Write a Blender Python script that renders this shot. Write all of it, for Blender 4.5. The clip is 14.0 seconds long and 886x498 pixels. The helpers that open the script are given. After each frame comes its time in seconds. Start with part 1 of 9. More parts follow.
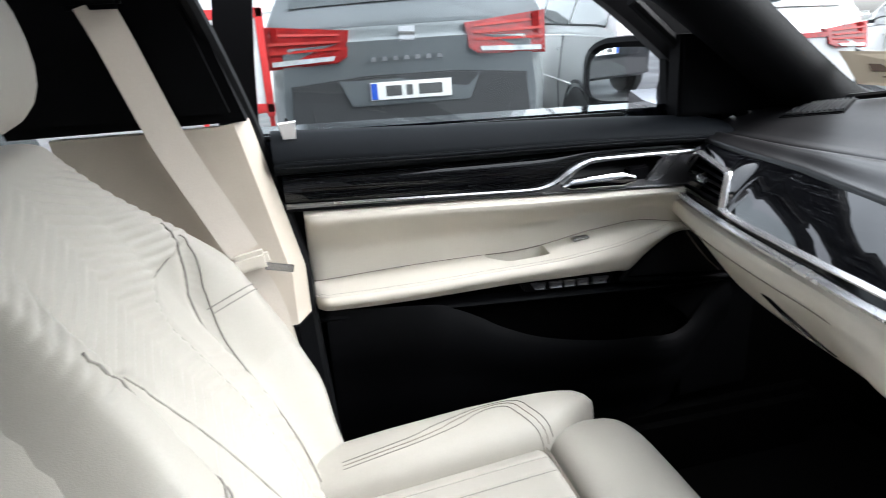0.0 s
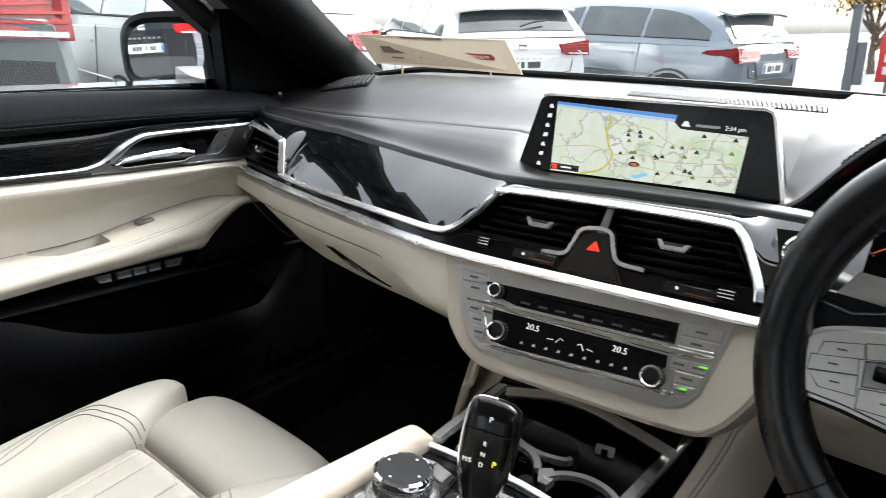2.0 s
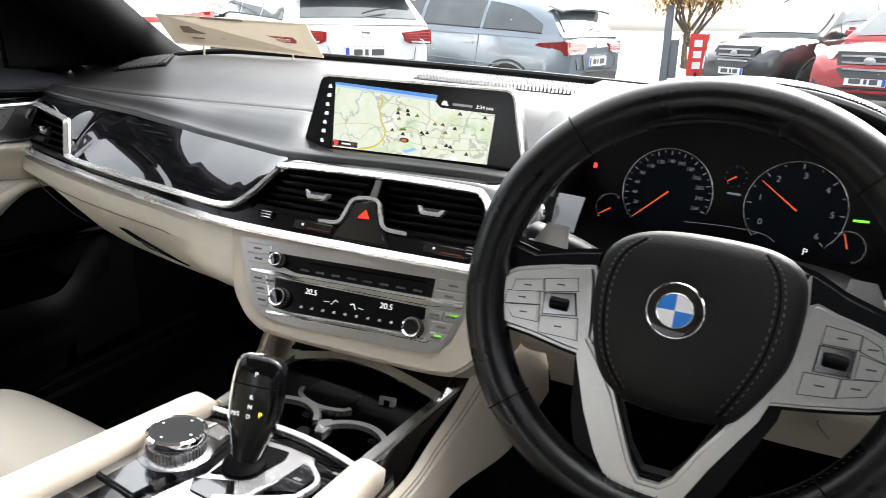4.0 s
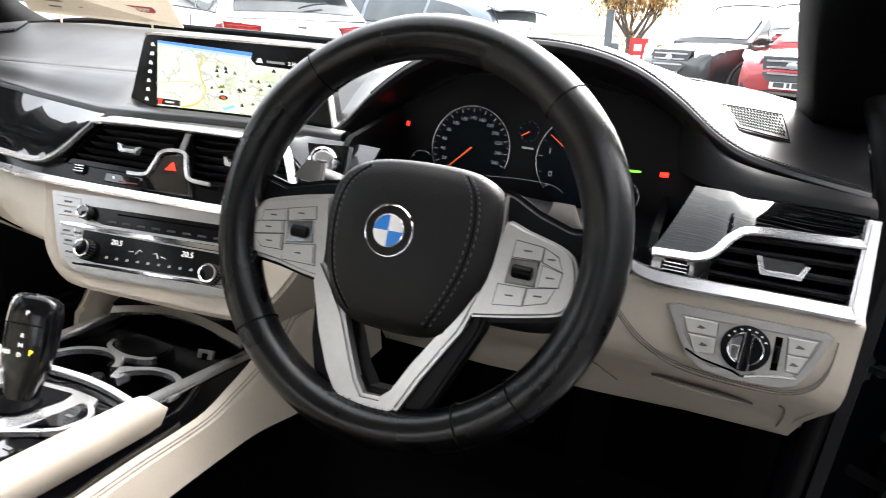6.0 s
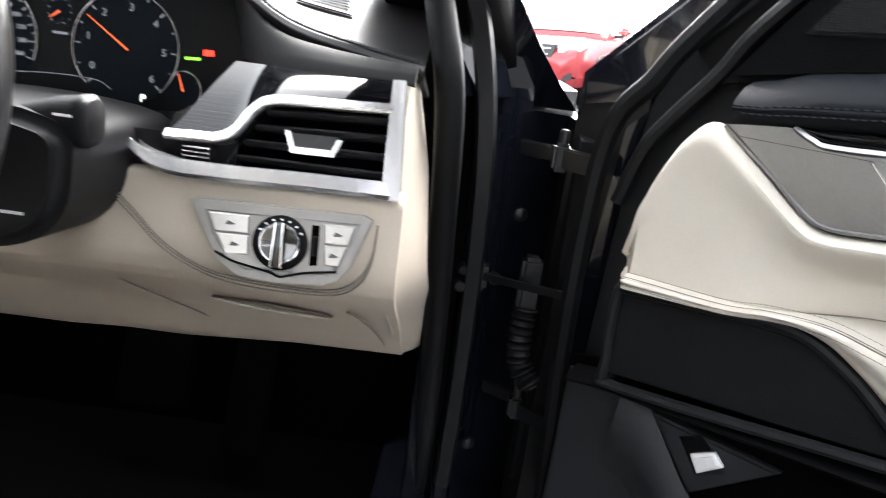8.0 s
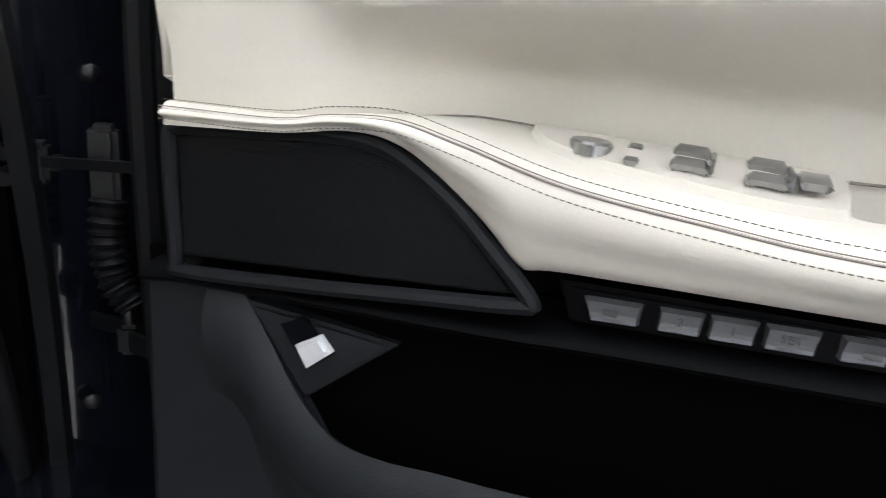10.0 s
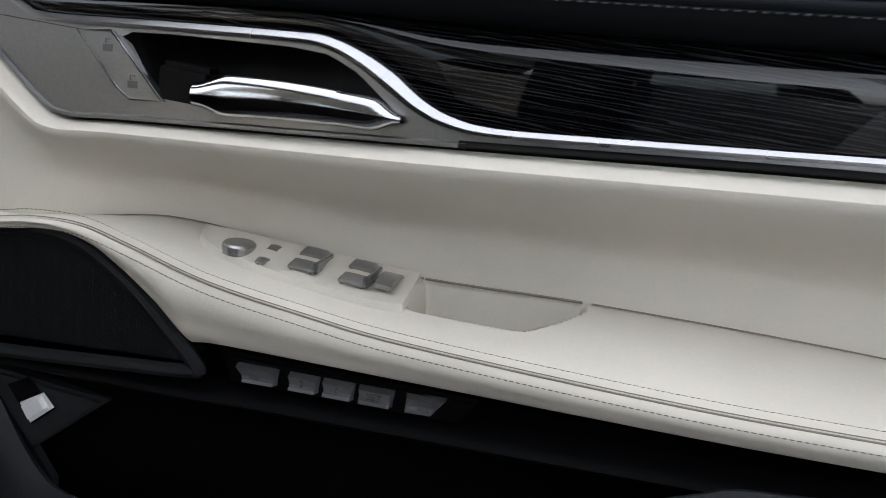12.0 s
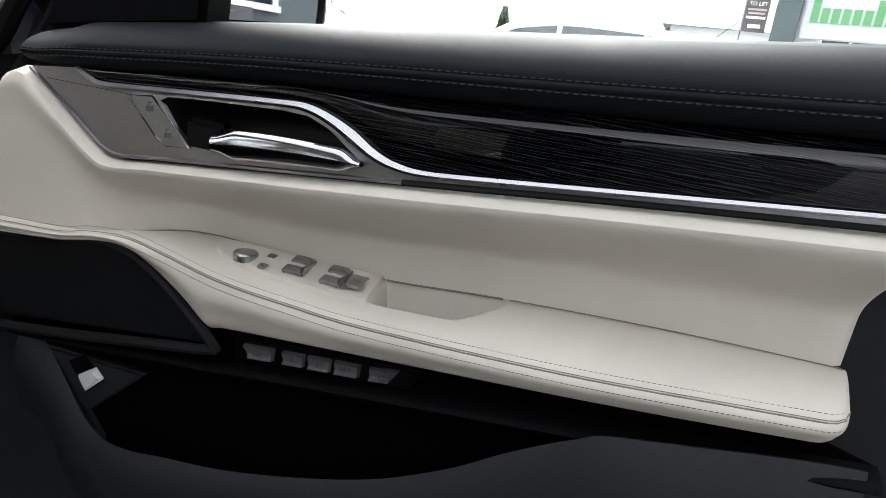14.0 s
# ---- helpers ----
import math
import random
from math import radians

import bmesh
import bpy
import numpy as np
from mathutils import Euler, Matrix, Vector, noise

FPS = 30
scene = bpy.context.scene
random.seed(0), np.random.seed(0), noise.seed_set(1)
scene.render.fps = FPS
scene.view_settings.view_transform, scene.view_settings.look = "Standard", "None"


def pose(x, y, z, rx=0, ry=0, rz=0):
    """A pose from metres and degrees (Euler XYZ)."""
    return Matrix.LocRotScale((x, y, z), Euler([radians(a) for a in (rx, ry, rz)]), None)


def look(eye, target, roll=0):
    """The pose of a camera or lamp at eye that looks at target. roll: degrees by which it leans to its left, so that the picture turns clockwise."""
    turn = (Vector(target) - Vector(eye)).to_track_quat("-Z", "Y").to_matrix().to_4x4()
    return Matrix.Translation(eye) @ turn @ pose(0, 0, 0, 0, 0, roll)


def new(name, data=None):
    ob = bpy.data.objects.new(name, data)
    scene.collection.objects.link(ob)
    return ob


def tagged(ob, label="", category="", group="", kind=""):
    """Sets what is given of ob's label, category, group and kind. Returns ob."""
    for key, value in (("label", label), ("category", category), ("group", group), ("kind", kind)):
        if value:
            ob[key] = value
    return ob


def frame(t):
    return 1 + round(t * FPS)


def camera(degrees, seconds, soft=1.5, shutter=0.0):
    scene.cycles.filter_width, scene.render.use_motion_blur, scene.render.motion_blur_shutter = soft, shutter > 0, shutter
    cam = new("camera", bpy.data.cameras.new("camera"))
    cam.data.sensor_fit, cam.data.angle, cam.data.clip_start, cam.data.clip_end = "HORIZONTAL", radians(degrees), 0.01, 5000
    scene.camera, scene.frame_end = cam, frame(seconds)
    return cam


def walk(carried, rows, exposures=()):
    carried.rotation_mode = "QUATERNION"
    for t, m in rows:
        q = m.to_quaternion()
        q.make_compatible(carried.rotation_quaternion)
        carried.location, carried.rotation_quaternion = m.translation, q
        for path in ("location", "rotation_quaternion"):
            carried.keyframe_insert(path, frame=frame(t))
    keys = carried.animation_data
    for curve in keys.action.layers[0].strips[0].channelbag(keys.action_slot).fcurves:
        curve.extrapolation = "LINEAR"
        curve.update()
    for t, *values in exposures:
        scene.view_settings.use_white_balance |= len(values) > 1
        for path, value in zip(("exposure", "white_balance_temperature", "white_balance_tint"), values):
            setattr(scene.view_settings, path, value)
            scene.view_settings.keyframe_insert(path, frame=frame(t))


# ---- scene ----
cam = camera(69.1, 14.0, soft=0.75, shutter=0.35)
PATH = [
    (0, (0.3283, -0.6317, 1.1715), (-1.5449, -0.2172, 0.6065), -4.02),
    (0.5, (0.3434, -0.6304, 1.1636), (-1.4422, 0.0653, 0.5911), -3.58),
    (1, (0.3316, -0.6175, 1.1400), (-1.2999, 0.3801, 0.5546), -2.97),
    (1.5, (0.3362, -0.6216, 1.1259), (-1.0566, 0.6830, 0.5273), -1.93),
    (2, (0.3505, -0.6363, 1.1206), (-0.8649, 0.8294, 0.5087), -1.33),
    (2.5, (0.3730, -0.6419, 1.1266), (-0.7247, 0.9088, 0.5019), -0.88),
    (3, (0.3925, -0.6381, 1.1219), (-0.5857, 0.9875, 0.4891), -0.40),
    (3.2, (0.4030, -0.6376, 1.1218), (-0.5455, 1.0044, 0.4860), -0.37),
    (5.3, (0.5906, -0.6209, 1.0971), (-0.1633, 1.1164, 0.4540), 1.90),
    (5.5, (0.6057, -0.6172, 1.0941), (-0.1481, 1.1223, 0.4569), 1.67),
    (6, (0.6522, -0.5986, 1.0681), (-0.0690, 1.1539, 0.4289), 1.76),
    (6.5, (0.7060, -0.5705, 1.0476), (0.0671, 1.2150, 0.4121), 2.05),
    (7, (0.7691, -0.5374, 1.0295), (0.2763, 1.2952, 0.3983), 2.56),
    (7.5, (0.8191, -0.4958, 1.0001), (0.5189, 1.3793, 0.3724), 3.41),
    (8, (0.8521, -0.4575, 0.9623), (0.7819, 1.4351, 0.3198), 4.17),
    (8.5, (0.9064, -0.4123, 0.9167), (0.9802, 1.4814, 0.2778), 4.80),
    (8.7, (0.9313, -0.3947, 0.8963), (1.0585, 1.4932, 0.2485), 4.84),
    (10.8, (1.1294, -0.3347, 0.8148), (1.8393, 1.4108, 0.1444), 5.85),
    (11, (1.1428, -0.3528, 0.8191), (1.8803, 1.4123, 0.2356), 6.78),
    (11.5, (1.1753, -0.4131, 0.8723), (1.9533, 1.3434, 0.3160), 6.95),
    (12, (1.1856, -0.4707, 0.9078), (1.9939, 1.2614, 0.3190), 6.95),
    (12.5, (1.1964, -0.5367, 0.9320), (2.0103, 1.1937, 0.3459), 6.90),
    (13, (1.1985, -0.5814, 0.9479), (2.0039, 1.1573, 0.3750), 6.84),
    (13.5, (1.1852, -0.6066, 0.9543), (1.9692, 1.1421, 0.3821), 6.66),
    (14, (1.1825, -0.6112, 0.9594), (1.9347, 1.1475, 0.3752), 6.64),
]
EXPOSURES = [(0.0, 2.38, 6100, 10), (0.7, 2.45, 6150, 10), (1.6, 2.55, 6300, 10), (3.2, 2.75, 6500, 10), (5.3, 3.05, 6550, 12), (7.0, 3.5, 6550, 12), (8.0, 3.85, 6500, 11), (8.6, 4.0, 6500, 10), (10.8, 3.75, 6350, 10), (11.4, 3.03, 6300, 10), (12.0, 2.98, 6350, 10), (14.0, 2.85, 6450, 10)]
walk(cam, [(t, look(eye, target, roll)) for t, eye, target, roll in PATH], EXPOSURES)

# ---- light ----
world = bpy.data.worlds.new("sky")
scene.world = world
world.use_nodes = True
wn, wl = world.node_tree.nodes, world.node_tree.links
wn.clear()
sky = wn.new("ShaderNodeTexSky")
sky.sky_type = "NISHITA"
sky.sun_disc = False
sky.sun_elevation, sky.sun_rotation = radians(45), radians(15)
sky.air_density, sky.dust_density, sky.ozone_density = 1.0, 6.0, 1.0
grey = wn.new("ShaderNodeHueSaturation")
grey.inputs["Saturation"].default_value = 0.2
bg = wn.new("ShaderNodeBackground")
bg.inputs["Strength"].default_value = 0.15
out = wn.new("ShaderNodeOutputWorld")
wl.new(sky.outputs[0], grey.inputs["Color"])
wl.new(grey.outputs[0], bg.inputs["Color"])
wl.new(bg.outputs[0], out.inputs["Surface"])
sun = new("sun", bpy.data.lights.new("sun", "SUN"))
sun.data.energy, sun.data.angle, sun.data.color = 0.3, radians(60), (1.0, 0.985, 0.97)
# the bright part of the cloud stands ahead of the car
sun.matrix_world = look((8 * math.sin(radians(15)), 8 * math.cos(radians(15)), 8), (0, 0, 0))

# ---- helpers for building ----
CAR = pose(0, 0, 0, 0, 3, 0)  # 3 degree lean, a compromise that fits the yard in the camera's view
BASE = {}


def thing(name, base=(0, 0, 0), label="", category="", group="", kind="", turn=None):
    """An Empty at the thing's base; parts are given in the car's or the yard's own metres."""
    ob = new(name)
    ob.empty_display_size = 0.05
    m = CAR if turn is None else turn
    ob.matrix_world = m @ Matrix.Translation(base)
    BASE[ob.name] = Vector(base)
    return tagged(ob, label, category, group, kind)


def finish(bm, name, material, smooth=True, angle=40):
    bmesh.ops.recalc_face_normals(bm, faces=bm.faces)
    me = bpy.data.meshes.new(name)
    if smooth:
        for f in bm.faces:
            f.smooth = True
        for e in bm.edges:
            if len(e.link_faces) == 2 and e.calc_face_angle(0) > radians(angle):
                e.smooth = False
    bm.to_mesh(me)
    bm.free()
    me.materials.append(material)
    return me


def part(name, bm, material, parent, label="", smooth=True, angle=40):
    root = parent
    while root.parent:
        root = root.parent
    bmesh.ops.transform(bm, matrix=Matrix.Translation(-BASE[root.name]), verts=bm.verts)
    ob = new(name, finish(bm, name, material, smooth, angle))
    ob.parent = parent
    if label:
        ob["label"] = label
    return ob


def whole(name, bm, material, base, label, category, kind="", group="", turn=None, smooth=True, angle=40):
    """A thing or piece of the setting that is one mesh."""
    bmesh.ops.transform(bm, matrix=Matrix.Translation(-Vector(base)), verts=bm.verts)
    ob = new(name, finish(bm, name, material, smooth, angle))
    ob.matrix_world = (CAR if turn is None else turn) @ Matrix.Translation(base)
    BASE[ob.name] = Vector(base)
    return tagged(ob, label, category, group, kind)


def join(*bms):
    out = bmesh.new()
    for b in bms:
        me = bpy.data.meshes.new("t")
        b.to_mesh(me)
        b.free()
        out.from_mesh(me)
        bpy.data.meshes.remove(me)
    return out


def moved(bm, m):
    bmesh.ops.transform(bm, matrix=m, verts=bm.verts)
    return bm


def box(lo, hi, bevel=0.0, seg=2):
    bm = bmesh.new()
    bmesh.ops.create_cube(bm, size=1)
    lo, hi = Vector(lo), Vector(hi)
    for v in bm.verts:
        v.co = Vector((lo[i] + (v.co[i] + 0.5) * (hi[i] - lo[i]) for i in range(3)))
    if bevel:
        bmesh.ops.bevel(bm, geom=list(bm.edges), offset=bevel, segments=seg, affect="EDGES", clamp_overlap=True)
    return bm


def prism(poly, place, d0, d1, bevel=0.0, seg=2):
    """A plate of outline poly (a, b), from depth d0 to d1; place(a, b, d) gives the point."""
    bm = bmesh.new()
    lo = [bm.verts.new(place(a, b, d0)) for a, b in poly]
    hi = [bm.verts.new(place(a, b, d1)) for a, b in poly]
    bm.faces.new(lo[::-1])
    top = bm.faces.new(hi)
    n = len(poly)
    for i in range(n):
        bm.faces.new((lo[i], lo[(i + 1) % n], hi[(i + 1) % n], hi[i]))
    bmesh.ops.recalc_face_normals(bm, faces=bm.faces)
    if bevel:
        bmesh.ops.bevel(bm, geom=list(top.edges), offset=bevel, segments=seg, affect="EDGES", clamp_overlap=True)
    return bm


def curve_through(pts, n=8, closed=False):
    """A smooth row of points through the given ones."""
    pts = [Vector(p) for p in pts]
    k, outp = len(pts), []
    for i in range(k if closed else k - 1):
        p1, p2 = pts[i], pts[(i + 1) % k]
        p0 = pts[(i - 1) % k] if closed or i > 0 else p1 - (p2 - p1)
        p3 = pts[(i + 2) % k] if closed or i + 2 < k else p2 + (p2 - p1)
        for j in range(n):
            t = j / n
            outp.append(0.5 * ((2 * p1) + (p2 - p0) * t + (2 * p0 - 5 * p1 + 4 * p2 - p3) * t * t + (3 * p1 - p0 - 3 * p2 + p3) * t ** 3))
    if not closed:
        outp.append(pts[-1])
    return outp


def sweep(path, ring, up=(0, 0, 1), closed=False, scale=None):
    """A bar along the path, with the ring of (across, up) as its section."""
    bm = bmesh.new()
    path = [Vector(p) for p in path]
    k, rows = len(path), []
    up = Vector(up)
    for i, p in enumerate(path):
        a = path[(i - 1) % k] if closed or i > 0 else p
        b = path[(i + 1) % k] if closed or i < k - 1 else p
        t = (b - a).normalized()
        side = t.cross(up)
        side = side.normalized() if side.length > 1e-6 else Vector((1, 0, 0))
        w = side.cross(t).normalized()
        s = scale(i / max(1, k - 1)) if scale else 1.0
        rows.append([bm.verts.new(p + side * x * s + w * y * s) for x, y in ring])
    m = len(ring)
    for i in range(k if closed else k - 1):
        a, b = rows[i], rows[(i + 1) % k]
        for j in range(m):
            bm.faces.new((a[j], a[(j + 1) % m], b[(j + 1) % m], b[j]))
    if not closed:
        bm.faces.new(rows[0][::-1])
        bm.faces.new(rows[-1])
    return bm


def circle(r, n=10, ry=None):
    return [(r * math.cos(2 * math.pi * i / n), (ry or r) * math.sin(2 * math.pi * i / n)) for i in range(n)]


def sheet(fn, nu, nv, thick=0.0):
    """A surface fn(u, v) with u, v from 0 to 1; thick: how far a back lies behind it."""
    bm = bmesh.new()
    g = [[bm.verts.new(fn(i / nu, j / nv)) for j in range(nv + 1)] for i in range(nu + 1)]
    for i in range(nu):
        for j in range(nv):
            bm.faces.new((g[i][j], g[i + 1][j], g[i + 1][j + 1], g[i][j + 1]))
    if thick:
        bmesh.ops.recalc_face_normals(bm, faces=bm.faces)
        bmesh.ops.solidify(bm, geom=list(bm.faces), thickness=thick)
    return bm


def lathe(profile, n=24, m=None):
    """Turned about z: profile of (radius, height)."""
    bm = bmesh.new()
    rows = [[bm.verts.new((r * math.cos(2 * math.pi * i / n), r * math.sin(2 * math.pi * i / n), z)) for i in range(n)] for r, z in profile]
    for a, b in zip(rows, rows[1:]):
        for i in range(n):
            bm.faces.new((a[i], a[(i + 1) % n], b[(i + 1) % n], b[i]))
    bm.faces.new(rows[0][::-1])
    bm.faces.new(rows[-1])
    if m is not None:
        moved(bm, m)
    return bm


def loft(rings, cap=True):
    bm = bmesh.new()
    rows = [[bm.verts.new(p) for p in r] for r in rings]
    n = len(rows[0])
    for a, b in zip(rows, rows[1:]):
        for i in range(n):
            bm.faces.new((a[i], a[(i + 1) % n], b[(i + 1) % n], b[i]))
    if cap:
        bm.faces.new(rows[0][::-1])
        bm.faces.new(rows[-1])
    return bm


def lettering(text, size, m, depth=0.0004, align="CENTER"):
    """Letters in the built-in font as a mesh, in the plane of m."""
    cu = bpy.data.curves.new("letters", "FONT")
    cu.body, cu.size, cu.extrude, cu.align_x, cu.align_y, cu.resolution_u = text, size, depth, align, "CENTER", 3
    ob = bpy.data.objects.new("letters", cu)
    scene.collection.objects.link(ob)
    me = bpy.data.meshes.new_from_object(ob.evaluated_get(bpy.context.evaluated_depsgraph_get()))
    bm = bmesh.new()
    bm.from_mesh(me)
    bpy.data.objects.remove(ob)
    bpy.data.curves.remove(cu)
    bpy.data.meshes.remove(me)
    return moved(bm, m)


def lerp(table, x):
    """Straight lines through rows of (x, y)."""
    xs, ys = zip(*table)
    return float(np.interp(x, xs, ys))


def smooth_step(a, b, x):
    t = min(1.0, max(0.0, (x - a) / (b - a)))
    return t * t * (3 - 2 * t)


def smoothed(table, n=8):
    return [(p.x, p.y) for p in curve_through([(a, b, 0) for a, b in table], n)]


def basis(origin, xa, ya):
    """A pose from an origin and two directions; z is across both."""
    xa, ya = Vector(xa).normalized(), Vector(ya)
    za = xa.cross(ya).normalized()
    ya = za.cross(xa)
    m = Matrix((xa, ya, za)).transposed().to_4x4()
    return Matrix.Translation(origin) @ m


# ---- materials ----
def material(name, colour, rough=0.5, metal=0.0, grain=0.0, scale=200.0, bump=0.0, stain=0.0, stain_scale=6.0, coat=0.0, spec=0.5, rough_var=0.0):
    """A surface with fine grain and broad unevenness."""
    m = bpy.data.materials.new(name)
    m.use_nodes = True
    nt = m.node_tree
    b = nt.nodes["Principled BSDF"]
    b.inputs["Base Color"].default_value = (*colour, 1)
    b.inputs["Roughness"].default_value = rough
    b.inputs["Metallic"].default_value = metal
    b.inputs["Coat Weight"].default_value = coat
    b.inputs["Coat Roughness"].default_value = 0.03
    b.inputs["Specular IOR Level"].default_value = spec
    co = nt.nodes.new("ShaderNodeTexCoord")
    fine = nt.nodes.new("ShaderNodeTexNoise")
    fine.inputs["Scale"].default_value = scale
    fine.inputs["Detail"].default_value = 3
    nt.links.new(co.outputs["Object"], fine.inputs["Vector"])
    broad = nt.nodes.new("ShaderNodeTexNoise")
    broad.inputs["Scale"].default_value = stain_scale
    broad.inputs["Detail"].default_value = 5
    nt.links.new(co.outputs["Object"], broad.inputs["Vector"])
    if grain or stain:
        last = None
        for tex, amount in ((fine, grain), (broad, stain)):
            ramp = nt.nodes.new("ShaderNodeMapRange")
            ramp.inputs["From Min"].default_value, ramp.inputs["From Max"].default_value = 0.3, 0.7
            ramp.inputs["To Min"].default_value, ramp.inputs["To Max"].default_value = 1 - amount, 1 + amount
            nt.links.new(tex.outputs["Fac"], ramp.inputs["Value"])
            if last is None:
                last = ramp.outputs[0]
            else:
                mul = nt.nodes.new("ShaderNodeMath")
                mul.operation = "MULTIPLY"
                nt.links.new(last, mul.inputs[0])
                nt.links.new(ramp.outputs[0], mul.inputs[1])
                last = mul.outputs[0]
        tint = nt.nodes.new("ShaderNodeVectorMath")
        tint.operation = "SCALE"
        tint.inputs[0].default_value = colour
        nt.links.new(last, tint.inputs["Scale"])
        nt.links.new(tint.outputs[0], b.inputs["Base Color"])
    if rough_var:
        rv = nt.nodes.new("ShaderNodeMapRange")
        rv.inputs["From Min"].default_value, rv.inputs["From Max"].default_value = 0.3, 0.7
        rv.inputs["To Min"].default_value, rv.inputs["To Max"].default_value = max(0.02, rough - rough_var), rough + rough_var
        nt.links.new(broad.outputs["Fac"], rv.inputs["Value"])
        nt.links.new(rv.outputs[0], b.inputs["Roughness"])
    if bump:
        bp = nt.nodes.new("ShaderNodeBump")
        bp.inputs["Strength"].default_value = bump
        bp.inputs["Distance"].default_value = 0.0006
        nt.links.new(fine.outputs["Fac"], bp.inputs["Height"])
        nt.links.new(bp.outputs[0], b.inputs["Normal"])
    return m


def pebbled(name, colour, rough, scale=900.0, bump=0.25, stain=0.05, spec=0.5):
    """Leather: small rounded cells, with slight unevenness of tone."""
    m = material(name, colour, rough, grain=0.02, scale=scale * 0.5, stain=stain, stain_scale=9.0, spec=spec, rough_var=0.06)
    nt = m.node_tree
    co = nt.nodes.new("ShaderNodeTexCoord")
    cell = nt.nodes.new("ShaderNodeTexVoronoi")
    cell.inputs["Scale"].default_value = scale
    nt.links.new(co.outputs["Object"], cell.inputs["Vector"])
    soft = nt.nodes.new("ShaderNodeTexNoise")
    soft.inputs["Scale"].default_value = 14.0
    nt.links.new(co.outputs["Object"], soft.inputs["Vector"])
    b1, b2 = nt.nodes.new("ShaderNodeBump"), nt.nodes.new("ShaderNodeBump")
    b1.inputs["Strength"].default_value, b1.inputs["Distance"].default_value = bump, 0.0005
    b2.inputs["Strength"].default_value, b2.inputs["Distance"].default_value = 0.25, 0.003
    nt.links.new(cell.outputs["Distance"], b1.inputs["Height"])
    nt.links.new(soft.outputs["Fac"], b2.inputs["Height"])
    nt.links.new(b2.outputs[0], b1.inputs["Normal"])
    nt.links.new(b1.outputs[0], nt.nodes["Principled BSDF"].inputs["Normal"])
    return m


def glow(name, colour, strength):
    m = bpy.data.materials.new(name)
    m.use_nodes = True
    b = m.node_tree.nodes["Principled BSDF"]
    b.inputs["Base Color"].default_value = (*[c * 0.05 for c in colour], 1)
    b.inputs["Roughness"].default_value = 0.2
    b.inputs["Emission Color"].default_value = (*colour, 1)
    b.inputs["Emission Strength"].default_value = strength
    return m


def pane(name, tint=(1, 1, 1), gloss=0.06):
    """Thin clear glass."""
    m = bpy.data.materials.new(name)
    m.use_nodes = True
    nt = m.node_tree
    nt.nodes.clear()
    o = nt.nodes.new("ShaderNodeOutputMaterial")
    tr, gl, mix = nt.nodes.new("ShaderNodeBsdfTransparent"), nt.nodes.new("ShaderNodeBsdfGlossy"), nt.nodes.new("ShaderNodeMixShader")
    tr.inputs["Color"].default_value = (*tint, 1)
    gl.inputs["Roughness"].default_value = 0.01
    mix.inputs[0].default_value = gloss
    nt.links.new(tr.outputs[0], mix.inputs[1])
    nt.links.new(gl.outputs[0], mix.inputs[2])
    nt.links.new(mix.outputs[0], o.inputs["Surface"])
    return m


def veneer(name, lacquer=2.0):
    """Black open-pored wood under clear lacquer: fine pale wavy lines along the strip."""
    m = material(name, (0.003, 0.003, 0.004), 0.12, coat=1.0, spec=0.0)
    nt = m.node_tree
    nt.nodes["Principled BSDF"].inputs["Coat IOR"].default_value = lacquer
    co = nt.nodes.new("ShaderNodeTexCoord")
    mp = nt.nodes.new("ShaderNodeMapping")
    mp.inputs["Scale"].default_value = (0.8, 0.8, 22.0)
    wave = nt.nodes.new("ShaderNodeTexWave")
    wave.bands_direction = "Z"
    wave.inputs["Scale"].default_value = 6.5
    wave.inputs["Distortion"].default_value = 11.0
    wave.inputs["Detail"].default_value = 3.0
    wave.inputs["Detail Scale"].default_value = 2.0
    nt.links.new(co.outputs["Object"], mp.inputs["Vector"])
    nt.links.new(mp.outputs[0], wave.inputs["Vector"])
    ramp = nt.nodes.new("ShaderNodeValToRGB")
    ramp.color_ramp.elements[0].position, ramp.color_ramp.elements[0].color = 0.80, (0.0012, 0.0012, 0.0016, 1)
    ramp.color_ramp.elements[1].position, ramp.color_ramp.elements[1].color = 0.98, (0.016, 0.0172, 0.019, 1)
    nt.links.new(wave.outputs["Fac"], ramp.inputs[0])
    b = nt.nodes["Principled BSDF"]
    nt.links.new(ramp.outputs[0], b.inputs["Base Color"])
    bp = nt.nodes.new("ShaderNodeBump")
    bp.inputs["Strength"].default_value, bp.inputs["Distance"].default_value = 0.05, 0.0004
    nt.links.new(wave.outputs["Fac"], bp.inputs["Height"])
    nt.links.new(bp.outputs[0], b.inputs["Normal"])
    b.inputs["Roughness"].default_value = 0.22
    return m


IVORY = pebbled("ivory_leather", (0.560, 0.526, 0.460), 0.5, bump=0.10, spec=0.35)
# warmer leather, also darkened where the driver's doorway lets in too much light
BEIGE = pebbled("warm_beige_darkened_leather", (0.440, 0.392, 0.325), 0.52, bump=0.10, spec=0.33)
# same ivory leather, darkened to offset too much light on the seat
IVORY_DARKENED = pebbled("ivory_leather_darkened", (0.285, 0.268, 0.238), 0.54, bump=0.12, spec=0.35)
STITCH = material("tan_thread", (0.12, 0.108, 0.095), 0.8, grain=0.1)
SEAM = material("seam_shadow_gap", (0.20, 0.175, 0.15), 0.9, grain=0.1)
SEAT_SEAM = material("seat_seam_gap", (0.17, 0.158, 0.142), 0.8, grain=0.1)
DARK_KEY = material("dark_satin_switch", (0.21, 0.21, 0.22), 0.30, 0.75, grain=0.04, stain=0.05)
